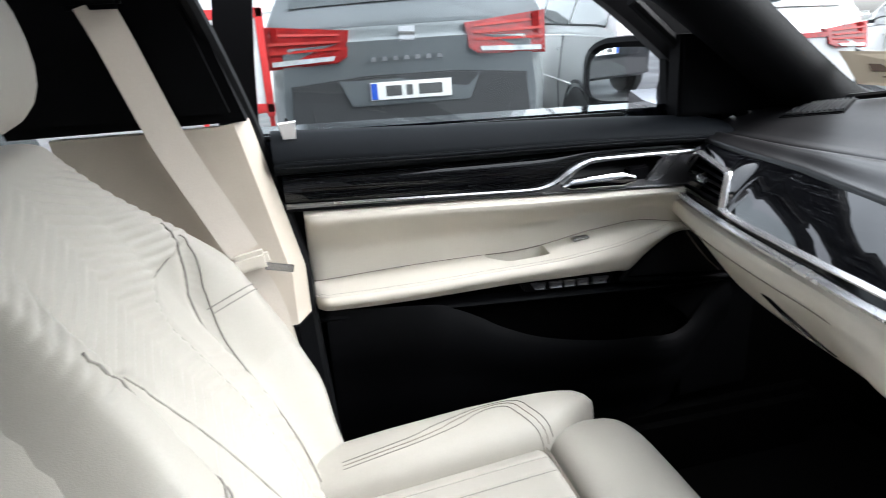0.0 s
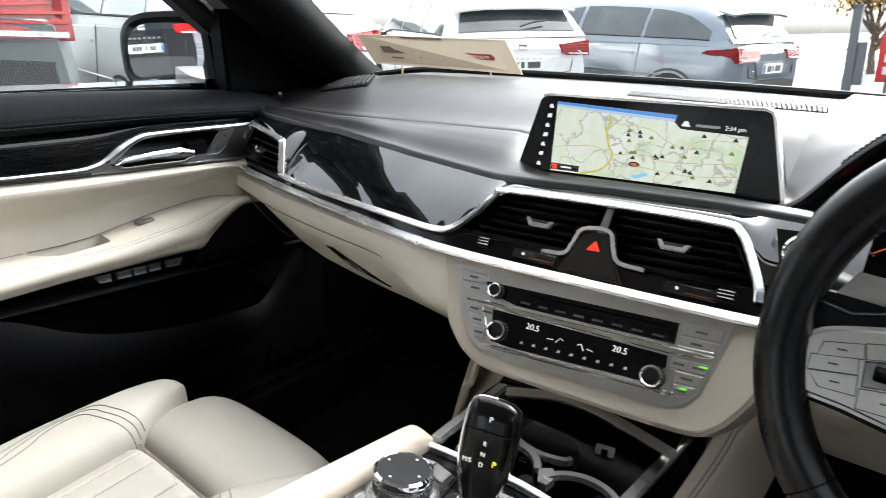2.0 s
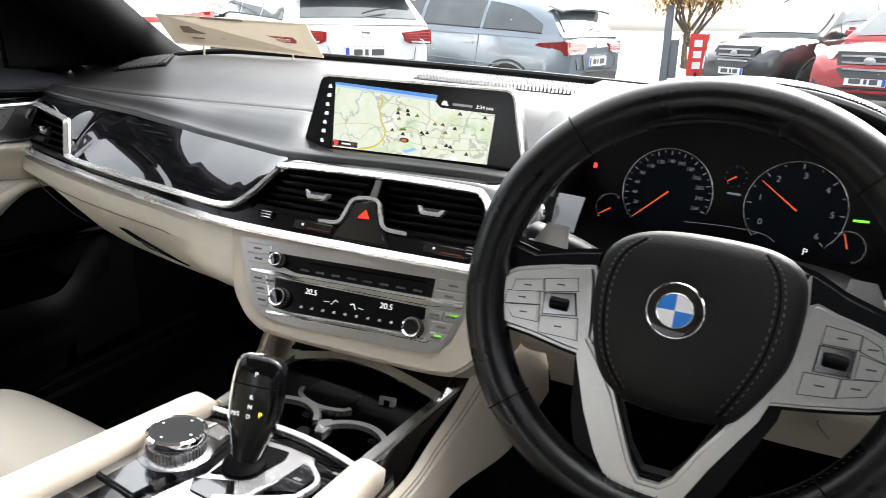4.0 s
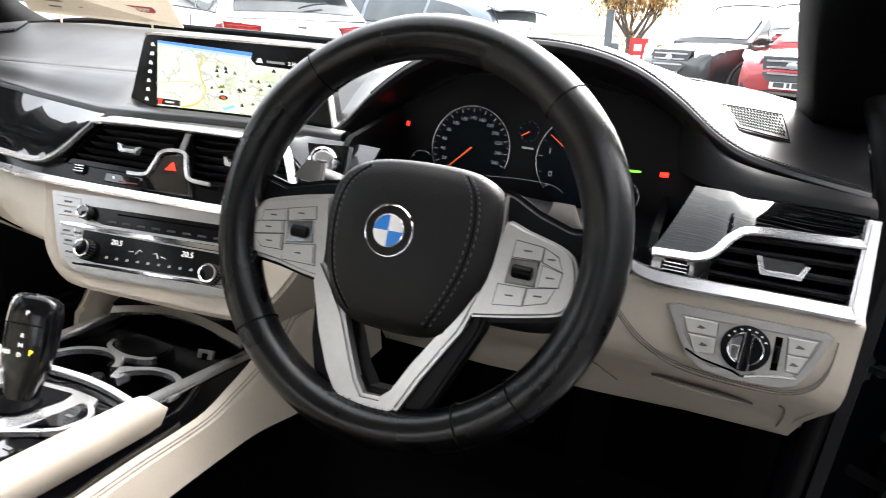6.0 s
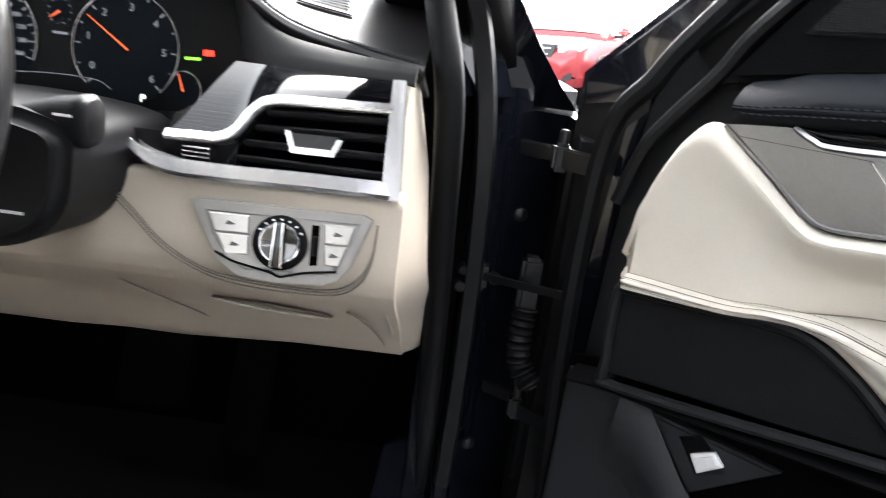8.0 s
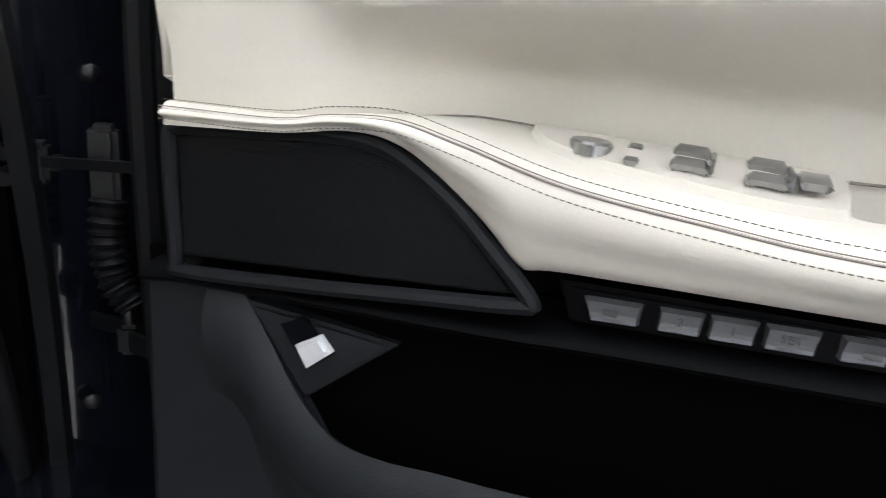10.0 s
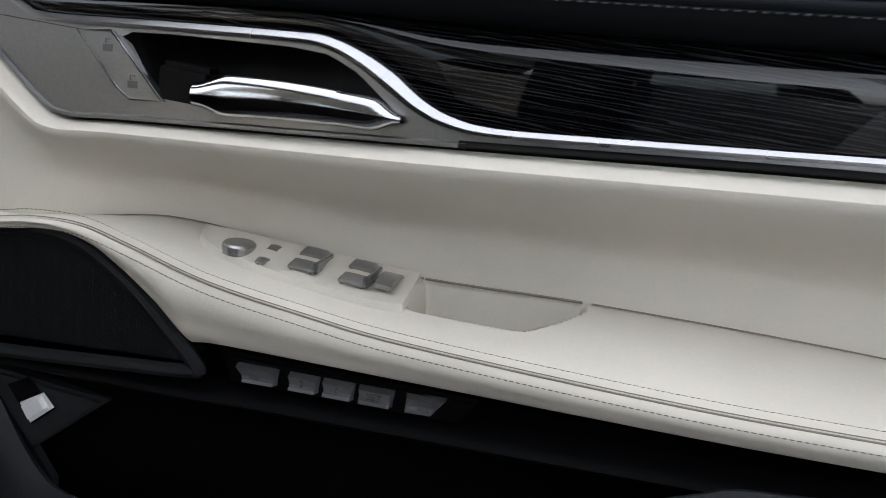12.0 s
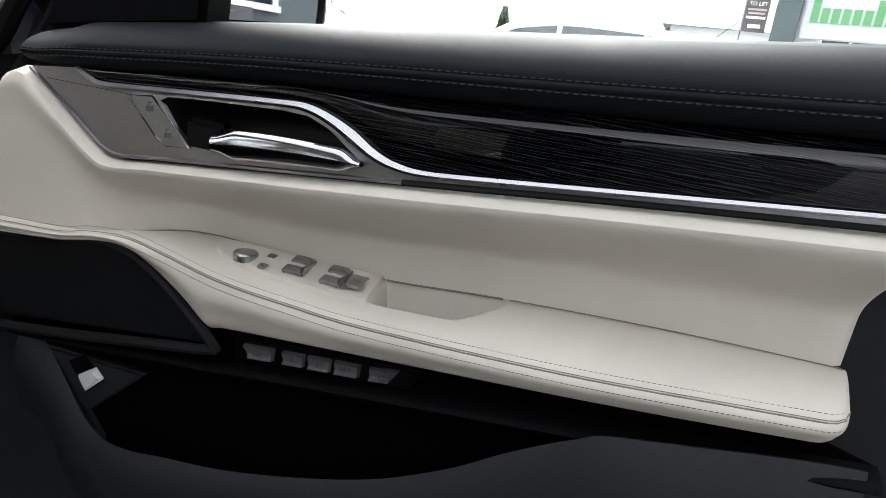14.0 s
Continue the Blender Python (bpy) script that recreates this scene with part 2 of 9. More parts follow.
KEY_METAL = material("satin_grey_switch", (0.34, 0.335, 0.33), 0.27, 0.8, grain=0.04, stain=0.05)
DARK_SEAM = material("dark_seam", (0.004, 0.004, 0.004), 0.9, grain=0.1, spec=0.03)
BLACK_HIDE = pebbled("black_leather", (0.0030, 0.0036, 0.0048), 0.46, bump=0.15, stain=0.1, spec=0.10)
# copy of the dash leather, dulled to put shade on the side pad
DASH_DULLED = pebbled("dulled_dash_leather", (0.005, 0.005, 0.0055), 0.58, bump=0.12, stain=0.1, spec=0.16)
DASH_HIDE = pebbled("dark_brown_dash_leather", (0.007, 0.0065, 0.007), 0.41, bump=0.10, stain=0.12, spec=0.80)
HUB_THREAD = material("hub_thread", (0.09, 0.09, 0.095), 0.8, grain=0.1)
GREY_THREAD = material("grey_thread", (0.035, 0.035, 0.04), 0.8, grain=0.1)
LIT_DOOR_BLACK = material("lit_soft_black_plastic", (0.0066, 0.0073, 0.0086), 0.55, spec=0.2, grain=0.15, bump=0.5, scale=700, stain=0.1)
JAMB_BLACK = material("black_jamb_metal", (0.0036, 0.0039, 0.0048), 0.35, spec=0.35, grain=0.15, stain=0.2)
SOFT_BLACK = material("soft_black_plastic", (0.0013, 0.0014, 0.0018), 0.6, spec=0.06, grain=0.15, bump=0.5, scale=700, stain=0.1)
HARD_BLACK = material("black_plastic", (0.0013, 0.0013, 0.0017), 0.38, spec=0.12, grain=0.1, stain=0.1)
BAND_BLACK = material("dark_control_band", (0.0025, 0.0025, 0.003), 0.16, spec=0.25, stain=0.2)
GLOSS_BLACK = material("gloss_black", (0.004, 0.004, 0.005), 0.06, coat=1.0, stain=0.2)
RUBBER = material("black_rubber", (0.0030, 0.0032, 0.0038), 0.55, spec=0.16, grain=0.15, bump=0.2, scale=400)
# carpet black, near zero; also stands in for shade in pocket, footwell and sill
CARPET_SHADE = material("black_carpet_shade", (0.001, 0.001, 0.001), 0.95, grain=0.4, scale=900, bump=0.8, spec=0.02)
# one wood twice; lacquer index raised for bright sky reflections, cut for dim ones
VENEER = veneer("black_open_pore_wood")
DIM_VENEER = veneer("black_open_pore_wood_dimmed", 1.42)
CHROME = material("satin_chrome", (0.72, 0.72, 0.73), 0.24, 0.85, grain=0.03, rough_var=0.05)
BRIGHT = material("polished_chrome", (0.85, 0.85, 0.86), 0.08, 1.0, stain=0.03)
COLUMN = material("matt_black_column_plastic", (0.006, 0.006, 0.007), 0.5, spec=0.25, grain=0.12, bump=0.3, scale=700)
RAIL_HIDE = pebbled("black_door_rail_leather", (0.0088, 0.0102, 0.0122), 0.60, bump=0.12, stain=0.1, spec=0.06)
LEVER = material("polished_lever_chrome", (0.42, 0.42, 0.43), 0.14, 1.0, grain=0.02)
SWITCH_SILVER = material("bright_silver_switch", (0.74, 0.74, 0.75), 0.35, 0.25, grain=0.03)
PANEL_GREY = material("satin_grey_panel", (0.30, 0.29, 0.275), 0.48, 0.35, grain=0.04, stain=0.04)
LIT_DOOR_PLASTIC = material("lit_black_door_plastic", (0.0115, 0.0128, 0.0150), 0.55, spec=0.25, grain=0.12, bump=0.4, scale=700, stain=0.1)
ALU = material("brushed_aluminium", (0.30, 0.30, 0.305), 0.34, 1.0, grain=0.06, scale=500, stain=0.04)
SILVER = material("silver_paint", (0.46, 0.455, 0.44), 0.32, 0.88, grain=0.03, stain=0.04)
SLAT = material("vent_slat", (0.028, 0.028, 0.030), 0.40, grain=0.1, spec=0.4)
PAINT = material("black_car_paint", (0.0045, 0.0052, 0.0085), 0.12, coat=1.0, stain=0.2)
GLASS = pane("clear_glass", (0.95, 0.98, 0.97), 0.025)
TINTED = pane("tinted_glass", (0.55, 0.58, 0.58), 0.04)
MIRROR = material("mirror_glass", (0.80, 0.83, 0.85), 0.015, 1.0)
PALE_MARK = material("pale_print", (0.75, 0.75, 0.75), 0.5)
DARK_MARK = material("dark_print", (0.07, 0.07, 0.07), 0.5)
RED_GLOW = glow("red_lamp", (1.0, 0.02, 0.01), 0.55)
GREEN_GLOW = glow("green_lamp", (0.2, 0.9, 0.05), 0.22)
AMBER_GLOW = glow("yellow_lamp", (0.9, 0.75, 0.05), 0.25)
PALE_GLOW = glow("pale_display", (0.8, 0.8, 0.78), 0.18)
NEEDLE = glow("orange_needle", (1.0, 0.16, 0.05), 0.10)
SATIN = material("satin_steel", (0.42, 0.42, 0.43), 0.26, 1.0, grain=0.03, rough_var=0.05)
FABRIC = material("belt_webbing", (0.44, 0.40, 0.345), 0.8, grain=0.08, scale=1500, bump=0.5, stain=0.05)
# unseen headliner, lightened to bounce more light into the cabin
HEADLINER = material("pale_headliner", (0.62, 0.59, 0.53), 0.95, grain=0.1)

# ---- dashboard ----
def face_y(x):
    """How far forward the dash face stands at x, at the height of the hazard button."""
    if x < -0.2:
        return -0.022 + 0.27 * (x + 0.2) ** 2
    if x < 0.22:
        return 0.11 * x
    return 0.0242 + 0.012 * min(1.0, (x - 0.22) / 0.3)


def face_k(x):
    return 0.62 - 0.34 * smooth_step(0.2, 0.36, -x) - 0.38 * smooth_step(0.22, 0.42, x)


def on_face(x, z, out=0.0):
    """A point of the dash face; out: towards the seats."""
    k = face_k(x)
    s = math.sqrt(1 + k * k)
    return Vector((x, face_y(x) + k * (z - 0.9) - out / s, z + out * k / s * 0.9))


def screen_line(x):
    return 0.497 - 0.34 * x * x


dash = thing("dashboard", (0, 0.3, 0.62), "leather dashboard in dark brown over ivory, with black wood", "dashboard")

TOP_Z = [(-0.80, 0.965), (-0.683, 0.967), (-0.507, 0.968), (-0.365, 0.963), (-0.243, 0.953), (-0.169, 0.949), (-0.114, 0.950), (0.0, 0.954), (0.098, 0.956), (0.16, 0.955), (0.25, 0.953)]
def wood_top(x):
    return lerp(TOP_Z, x) if x < 0.3 else 0.962


# wood lies back from the chrome line to this edge, fitted along camera rays
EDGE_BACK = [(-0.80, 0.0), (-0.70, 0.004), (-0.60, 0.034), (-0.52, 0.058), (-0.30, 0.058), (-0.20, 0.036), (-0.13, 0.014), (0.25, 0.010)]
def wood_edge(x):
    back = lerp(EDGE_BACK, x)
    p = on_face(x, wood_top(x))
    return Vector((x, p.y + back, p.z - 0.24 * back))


# this edge too is set back along the camera's sight lines
def driver_edge(x):
    back = lerp([(0.50, 0.052), (0.62, 0.052), (0.70, 0.030), (0.76, 0.018)], x)
    p = on_face(x, 0.963)
    return Vector((x, p.y + back, p.z - 0.10 * back))


# soft upper pad, with a stitched step
STEP_Z = [(-0.80, 0.974), (-0.56, 0.977), (-0.38, 0.983), (-0.20, 0.989), (0.2, 0.992)]
def pad(a, b):
    x = -0.80 + a * 0.99
    e = 1 - 0.045 * smooth_step(0.5, 0.8, abs(x)) / 0.045 * 0.045
    zb = 1.036 - 0.03 * smooth_step(0.55, 0.80, -x)
    zs = lerp(STEP_Z, x)
    ys = 0.150 - 0.09 * (x + 0.1) ** 2
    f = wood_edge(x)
    dip = 0.042 * smooth_step(-0.20, -0.12, x)
    sl = lambda q: zs - 0.001 - dip + (f.z + 0.010 - zs + 0.001 + dip) * q + 0.006 * math.sin(math.pi * q) * (1 - dip / 0.042)
    yq = lambda q: ys - 0.004 + (f.y + 0.016 - ys + 0.004) * q
    rows = [(screen_line(x) + 0.03, zb - 0.01), (screen_line(x), zb), (0.36 - 0.2 * x * x, zb), (0.26 - 0.1 * x * x, (zb + zs) / 2 + 0.006), (ys + 0.03, zs + 0.004 - dip * 0.7), (ys + 0.004, zs - dip), (ys, zs - 0.003 - dip), (ys - 0.004, zs - 0.001 - dip),
            (yq(0.3), sl(0.3)), (yq(0.65), sl(0.65)), (f.y + 0.016, f.z + 0.010), (f.y + 0.004, f.z + 0.006), (f.y + 0.002, f.z - 0.002), (f.y + 0.02, f.z - 0.01)]
    t = b * (len(rows) - 1)
    i = min(int(t), len(rows) - 2)
    t -= i
    return Vector((x, rows[i][0] + (rows[i + 1][0] - rows[i][0]) * t, rows[i][1] + (rows[i + 1][1] - rows[i][1]) * t))


part("upper_pad", sheet(pad, 60, 39, 0.004), DASH_HIDE, dash, "dark brown grained leather pad", angle=70)
for off in (0.007, -0.009):
    bm = bmesh.new()
    x = -0.74
    while x < -0.17:
        q = []
        for xx, s in ((x, -1), (x + 0.004, -1), (x + 0.004, 1), (x, 1)):
            ys, zs = 0.150 - 0.09 * (xx + 0.1) ** 2, lerp(STEP_Z, xx)
            q.append(bm.verts.new((xx, ys + off + 0.0006 * s, zs + (0.0028 if off > 0 else 0.0006))))
        bm.faces.new(q)
        x += 0.0066
    part("stitching", bm, GREY_THREAD, dash, "grey stitches")

# hood over the instruments
HOOD_Z = [(0.15, 0.950), (0.175, 0.972), (0.20, 1.005), (0.235, 1.040), (0.28, 1.064), (0.34, 1.079), (0.40, 1.084), (0.46, 1.079), (0.513, 1.064), (0.56, 1.038), (0.602, 1.008), (0.639, 0.991), (0.70, 0.979), (0.775, 0.968)]
hz = [(p.x, p.y) for p in curve_through([(a, b, 0) for a, b in HOOD_Z], 6)]
def hood(a, b):
    x = 0.15 + a * 0.603
    z = lerp(hz, x)
    ye = 0.095 + 0.05 * smooth_step(0.15, 0.25, x) - 0.02 * smooth_step(0.5, 0.7, x)
    zb = 1.045 - 0.02 * smooth_step(0.6, 0.78, x)
    zm = max(z + 0.004, 1.03 + 0.6 * (z - 1.03) if z > 1.03 else 1.028 - 0.012 * smooth_step(0.62, 0.78, x))
    rows = [(screen_line(x) + 0.03, zb - 0.01), (screen_line(x), zb), (min(0.36, screen_line(x) - 0.05), (zb + zm) / 2 + 0.004), (0.225, zm), (0.17, z + (0.55 - 0.22 * smooth_step(0.54, 0.60, x)) * (zm - z) + 0.004), (ye + 0.012, z + 0.003), (ye + 0.003, z + 0.0005), (ye, z - 0.004), (ye + 0.004, z - 0.011), (ye + 0.02, z - 0.016), (0.21, z - 0.035)]
    t = b * (len(rows) - 1)
    i = min(int(t), len(rows) - 2)
    t -= i
    return Vector((x, rows[i][0] + (rows[i + 1][0] - rows[i][0]) * t, rows[i][1] + (rows[i + 1][1] - rows[i][1]) * t))
part("instrument_hood", sheet(hood, 80, 40, 0.004), DASH_HIDE, dash, "arched dark leather hood with stitched rim", angle=75)
for row in (0.515, 0.575):
    way = [hood(0.08 + 0.91 * k / 150, row) + Vector((0, -0.0006, 0.0012)) for k in range(151)]
    part("stitching", join(*[sweep([p, p.lerp(q, 0.6)], [(-0.0006, -0.0008), (0.0006, -0.0008), (0.0006, 0.0006), (-0.0006, 0.0006)], up=(0, 0, 1)) for p, q in zip(way, way[1:])]), GREY_THREAD, dash, "grey stitches")
part("hood_seam", sweep([hood(0.08 + 0.91 * k / 90, 0.545) + Vector((0, -0.0003, 0.0004)) for k in range(91)], circle(0.0009, 6), up=(0, 0, 1)), DARK_SEAM, dash)
# leather slope between the hood and the driver's wood
def slope(a, b):
    x = 0.556 + a * 0.195
    turn = max(0.0, 1 - a / 0.42) ** 2
    z1 = lerp(hz, x) - 0.012
    f = driver_edge(x)
    y1 = 0.135
    t = b
    return Vector((x + 0.012 * turn, y1 + (f.y - y1) * t + turn * (0.012 + 0.075 * t), z1 + (f.z + 0.003 - z1) * t + 0.010 * math.sin(math.pi * t) - 0.004 * (b > 0.99)))
part("side_pad", sheet(slope, 24, 12, 0.004), DASH_DULLED, dash)
# loudspeaker grille in the pad, air slots at the corners, strip by the windscreen
def hood_z(x, y):
    """Height of the hood's upper face."""
    return lerp(sorted((p.y, p.z) for p in (hood((x - 0.15) / 0.603, k / 10) for k in (1, 2, 3, 4, 5))), y)
SPK = [Vector((0.601, 0.238, 0)), Vector((0.668, 0.231, 0)), Vector((0.677, 0.176, 0)), Vector((0.624, 0.171, 0))]
SPK = [Vector((p.x, p.y, hood_z(p.x, p.y))) for p in SPK]
def spk(a, b, lift):
    """A point of the loudspeaker cover."""
    return (SPK[0] * (1 - a) + SPK[1] * a) * (1 - b) + (SPK[3] * (1 - a) + SPK[2] * a) * b + Vector((0, -0.1, 1)) * lift
spg = part("speaker_grille", sheet(lambda a, b: spk(a, b, 0.0015), 8, 6, 0.014), DASH_HIDE, dash, "perforated loudspeaker cover")
part("cover_gap", sweep([spk(a, b, 0.0018) for a, b in ((0.02, 0.04), (0.5, 0.03), (0.98, 0.04), (0.99, 0.5), (0.98, 0.96), (0.5, 0.97), (0.02, 0.96), (0.01, 0.5))], circle(0.0008, 5), closed=True), DARK_SEAM, spg)
bm = bmesh.new()
for i in range(16):
    for j in range(7):
        a, b = 0.07 + 0.86 * (i + 0.25 + 0.5 * (j % 2)) / 16, 0.10 + 0.80 * (j + 0.5) / 7
        ring = [spk(a + 0.026 * math.cos(k * math.pi / 3), b + 0.064 * math.sin(k * math.pi / 3), 0.0030) for k in range(6)]
        bm.faces.new([bm.verts.new(p) for p in ring])
part("perforation", bm, DARK_SEAM, spg)
def pad_z(x, y):
    """Height of the upper pad."""
    zb, zs, ys = 1.036 - 0.03 * smooth_step(0.55, 0.80, -x), lerp(STEP_Z, x), 0.150 - 0.09 * (x + 0.1) ** 2
    dip = 0.042 * smooth_step(-0.20, -0.12, x)
    return lerp([(ys + 0.004, zs - dip), (ys + 0.03, zs + 0.004 - dip * 0.7), (0.26 - 0.1 * x * x, (zb + zs) / 2 + 0.006), (0.36 - 0.2 * x * x, zb), (0.60, zb)], y)
vent = part("demist_slot", prism([(-0.700, 0.200), (-0.715, 0.262), (-0.628, 0.292), (-0.600, 0.236)], lambda a, b, d: Vector((a, b, pad_z(a, b) + d)), -0.03, 0.0035, 0.002), HARD_BLACK, dash, "slatted demister vent")
for i in range(11):
    q = (i + 0.5) / 11
    ends = [Vector((x0 + (x1 - x0) * q, y0 + (y1 - y0) * q, 0)) for x0, y0, x1, y1 in ((-0.698, 0.207, -0.604, 0.241), (-0.712, 0.257, -0.630, 0.286))]
    part("slat", sweep([Vector((e.x, e.y, pad_z(e.x, e.y) + 0.005)) for e in ends], [(-0.0016, -0.002), (0.0016, -0.002), (0.0010, 0.001), (-0.0010, 0.001)]), SLAT, vent)
topv = part("speaker_cover", sheet(lambda a, b: Vector((-0.13 + 0.28 * a - 0.06 * b * (0.5 - a), 0.33 + 0.14 * b, pad_z(-0.13 + 0.28 * a, 0.33 + 0.14 * b) + 0.0012)), 20, 12), DASH_HIDE, dash, "perforated centre loudspeaker cover")
bm = bmesh.new()
for i in range(46):
    for j in range(20):
        a, b = (i + 0.5 + 0.5 * (j % 2)) / 46.5, (j + 0.5) / 20
        x, y = -0.13 + 0.28 * a - 0.06 * b * (0.5 - a), 0.33 + 0.14 * b
        z = pad_z(x, y) + 0.0018
        bm.faces.new([bm.verts.new((x + 0.0020 * math.cos(k * math.pi / 3), y + 0.0026 * math.sin(k * math.pi / 3), z)) for k in range(6)])
part("perforation", bm, DARK_SEAM, topv)

# wood strips
LOW_WOOD = [(-0.70, 0.951), (-0.60, 0.943), (-0.585, 0.938), (-0.572, 0.90), (-0.562, 0.889), (-0.50, 0.887), (-0.372, 0.887), (-0.275, 0.885), (-0.205, 0.883), (-0.178, 0.890), (-0.158, 0.906), (-0.138, 0.930), (-0.126, 0.938), (0.0, 0.942), (0.122, 0.942), (0.138, 0.936), (0.155, 0.915), (0.166, 0.897), (0.25, 0.892)]
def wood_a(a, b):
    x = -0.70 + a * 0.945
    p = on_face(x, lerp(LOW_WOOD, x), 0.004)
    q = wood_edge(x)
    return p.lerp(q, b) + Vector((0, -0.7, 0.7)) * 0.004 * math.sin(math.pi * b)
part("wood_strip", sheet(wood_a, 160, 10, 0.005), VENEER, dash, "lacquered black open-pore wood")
LOW_D = [(0.50, 0.898), (0.571, 0.902), (0.612, 0.905), (0.626, 0.916), (0.636, 0.930), (0.648, 0.937), (0.76, 0.941)]
def wood_b(a, b):
    x0 = 0.564 + 0.030 * b ** 0.7
    x = x0 + a * (0.745 - x0)
    p = on_face(x, lerp(LOW_D, x), 0.004)
    q = driver_edge(x)
    return p.lerp(q, b) + Vector((0, -0.7, 0.7)) * 0.003 * math.sin(math.pi * b)
part("wood_strip", sheet(wood_b, 60, 10, 0.005), DIM_VENEER, dash, "lacquered black open-pore wood")

# chrome line: passenger vent, along the wood, round the centre vents
RIB = [(-0.0045, -0.003), (-0.0042, 0.0), (0.0020, 0.0046), (0.0038, 0.0040), (0.0045, 0.001), (0.0042, -0.003)]
line = curve_through([on_face(x, z, 0.010) for x, z in ((-0.700, 0.950), (-0.64, 0.946), (-0.593, 0.942), (-0.582, 0.936), (-0.570, 0.897), (-0.560, 0.888), (-0.50, 0.886), (-0.372, 0.886), (-0.275, 0.884), (-0.210, 0.8825), (-0.182, 0.887), (-0.160, 0.905), (-0.139, 0.930), (-0.124, 0.938), (0.0, 0.942), (0.115, 0.942), (0.137, 0.937), (0.153, 0.918), (0.168, 0.893), (0.172, 0.880))], 5)
part("chrome_line", sweep(line, RIB, up=(0, -1, 0.5)), CHROME, dash, "satin chrome outline of the vents")
outer = curve_through([on_face(x, z, 0.010) for x, z in ((-0.700, 0.950), (-0.722, 0.943), (-0.745, 0.922), (-0.768, 0.896), (-0.777, 0.882), (-0.765, 0.873), (-0.70, 0.8695))[::-1]], 5)
part("chrome_line", sweep(outer, RIB, up=(0, -1, 0.5)), CHROME, dash)
bottom = curve_through([on_face(x, z, 0.008) for x, z in ((-0.765, 0.873), (-0.70, 0.8695), (-0.55, 0.8705), (-0.367, 0.868), (-0.192, 0.8645), (0.0, 0.8625), (0.16, 0.8635), (0.21, 0.866), (0.26, 0.872))], 8)
part("chrome_band", sweep(bottom, [(-0.006, -0.003), (-0.0055, 0.0), (0.002, 0.005), (0.005, 0.004), (0.006, 0.001), (0.005, -0.003)], up=(0, -1, 0.5)), CHROME, dash, "broad satin chrome band")
dline = curve_through([on_face(x, z, 0.010) for x, z in ((0.568, 0.9015), (0.590, 0.9025), (0.608, 0.9035), (0.622, 0.911), (0.636, 0.929), (0.652, 0.9365), (0.70, 0.939), (0.742, 0.941))], 6)
WIDE = [(-0.006, -0.003), (0.006, -0.003), (0.007, 0.001), (0.005, 0.005), (-0.005, 0.005), (-0.007, 0.001)]
part("chrome_line", sweep(dline, RIB, up=(0, -1, 0.3)), CHROME, dash)
part("chrome_frame", prism([(0.7375, 0.962), (0.7475, 0.9625), (0.7535, 0.874), (0.7440, 0.8735), (0.7385, 0.886)], on_face, 0.0, 0.015, 0.003), CHROME, dash, "satin chrome end cap")
dband = curve_through([on_face(x, z, 0.009) for x, z in ((0.530, 0.905), (0.536, 0.896), (0.548, 0.886), (0.572, 0.8785), (0.61, 0.8775), (0.68, 0.8795), (0.746, 0.8805))], 8)
part("chrome_band", sweep(dband, WIDE, up=(0, -1, 0.6), scale=lambda q: 0.30 + 0.75 * smooth_step(0.1, 0.55, q)), CHROME, dash)
# gloss band under the wood, with the fan sliders
def band(a, b):
    x = -0.76 + a * 1.0
    hi = lerp([(-0.76, 0.886), (-0.20, 0.884), (-0.165, 0.892), (0.165, 0.892), (0.24, 0.892)], x)
    return on_face(x, 0.864 + (hi - 0.864) * b, 0.001)
part("gloss_band", sheet(band, 80, 4, 0.006), BAND_BLACK, dash, "gloss black control band")
part("gloss_band", sheet(lambda a, b: on_face(0.528 + 0.094 * a, 0.876 + 0.027 * b, 0.002), 20, 4, 0.006), GLOSS_BLACK, dash)
for x0, w in ((-0.545, 0.018), (-0.134, 0.018), (0.141, 0.020), (0.591, 0.026)):
    m = basis(on_face(x0, 0.8815 if x0 < 0.5 else 0.8905, 0.002), on_face(x0 + 0.01, 0.88) - on_face(x0 - 0.01, 0.88), on_face(x0, 0.9) - on_face(x0, 0.86))
    wheel = part("vent_wheel", moved(box((-w / 2, -0.007, -0.004), (w / 2, 0.007, 0.004), 0.003), m), HARD_BLACK, dash, "ribbed vent thumbwheel")
    for k in (-0.0035, 0.0, 0.0035):
        part("rib", moved(box((-w / 2 + 0.002, k - 0.0007, 0.003), (w / 2 - 0.002, k + 0.0007, 0.005), 0.0003, 1), m), CHROME, wheel)
for x0, c, mt in ((-0.070, 0.0, RED_GLOW), (0.105, 0.0, RED_GLOW)):
    m = basis(on_face(x0, 0.8775, 0.002), on_face(x0 + 0.01, 0.88) - on_face(x0 - 0.01, 0.88), on_face(x0, 0.9) - on_face(x0, 0.86))
    sl = part("heat_slider", moved(box((-0.024, -0.006, -0.002), (0.030, 0.006, 0.0012), 0.001, 1), m), GLOSS_BLACK, dash, "touch slider for vent warmth")
    part("heat_scale", moved(box((-0.002, -0.0035, 0.0010), (0.026, -0.0022, 0.0016)), m), material("dim_red_print", (0.16, 0.02, 0.015), 0.4), sl)
    part("slider_mark", moved(box((-0.012, -0.001, 0.0010), (-0.009, 0.002, 0.0018)), m), PALE_MARK, sl)


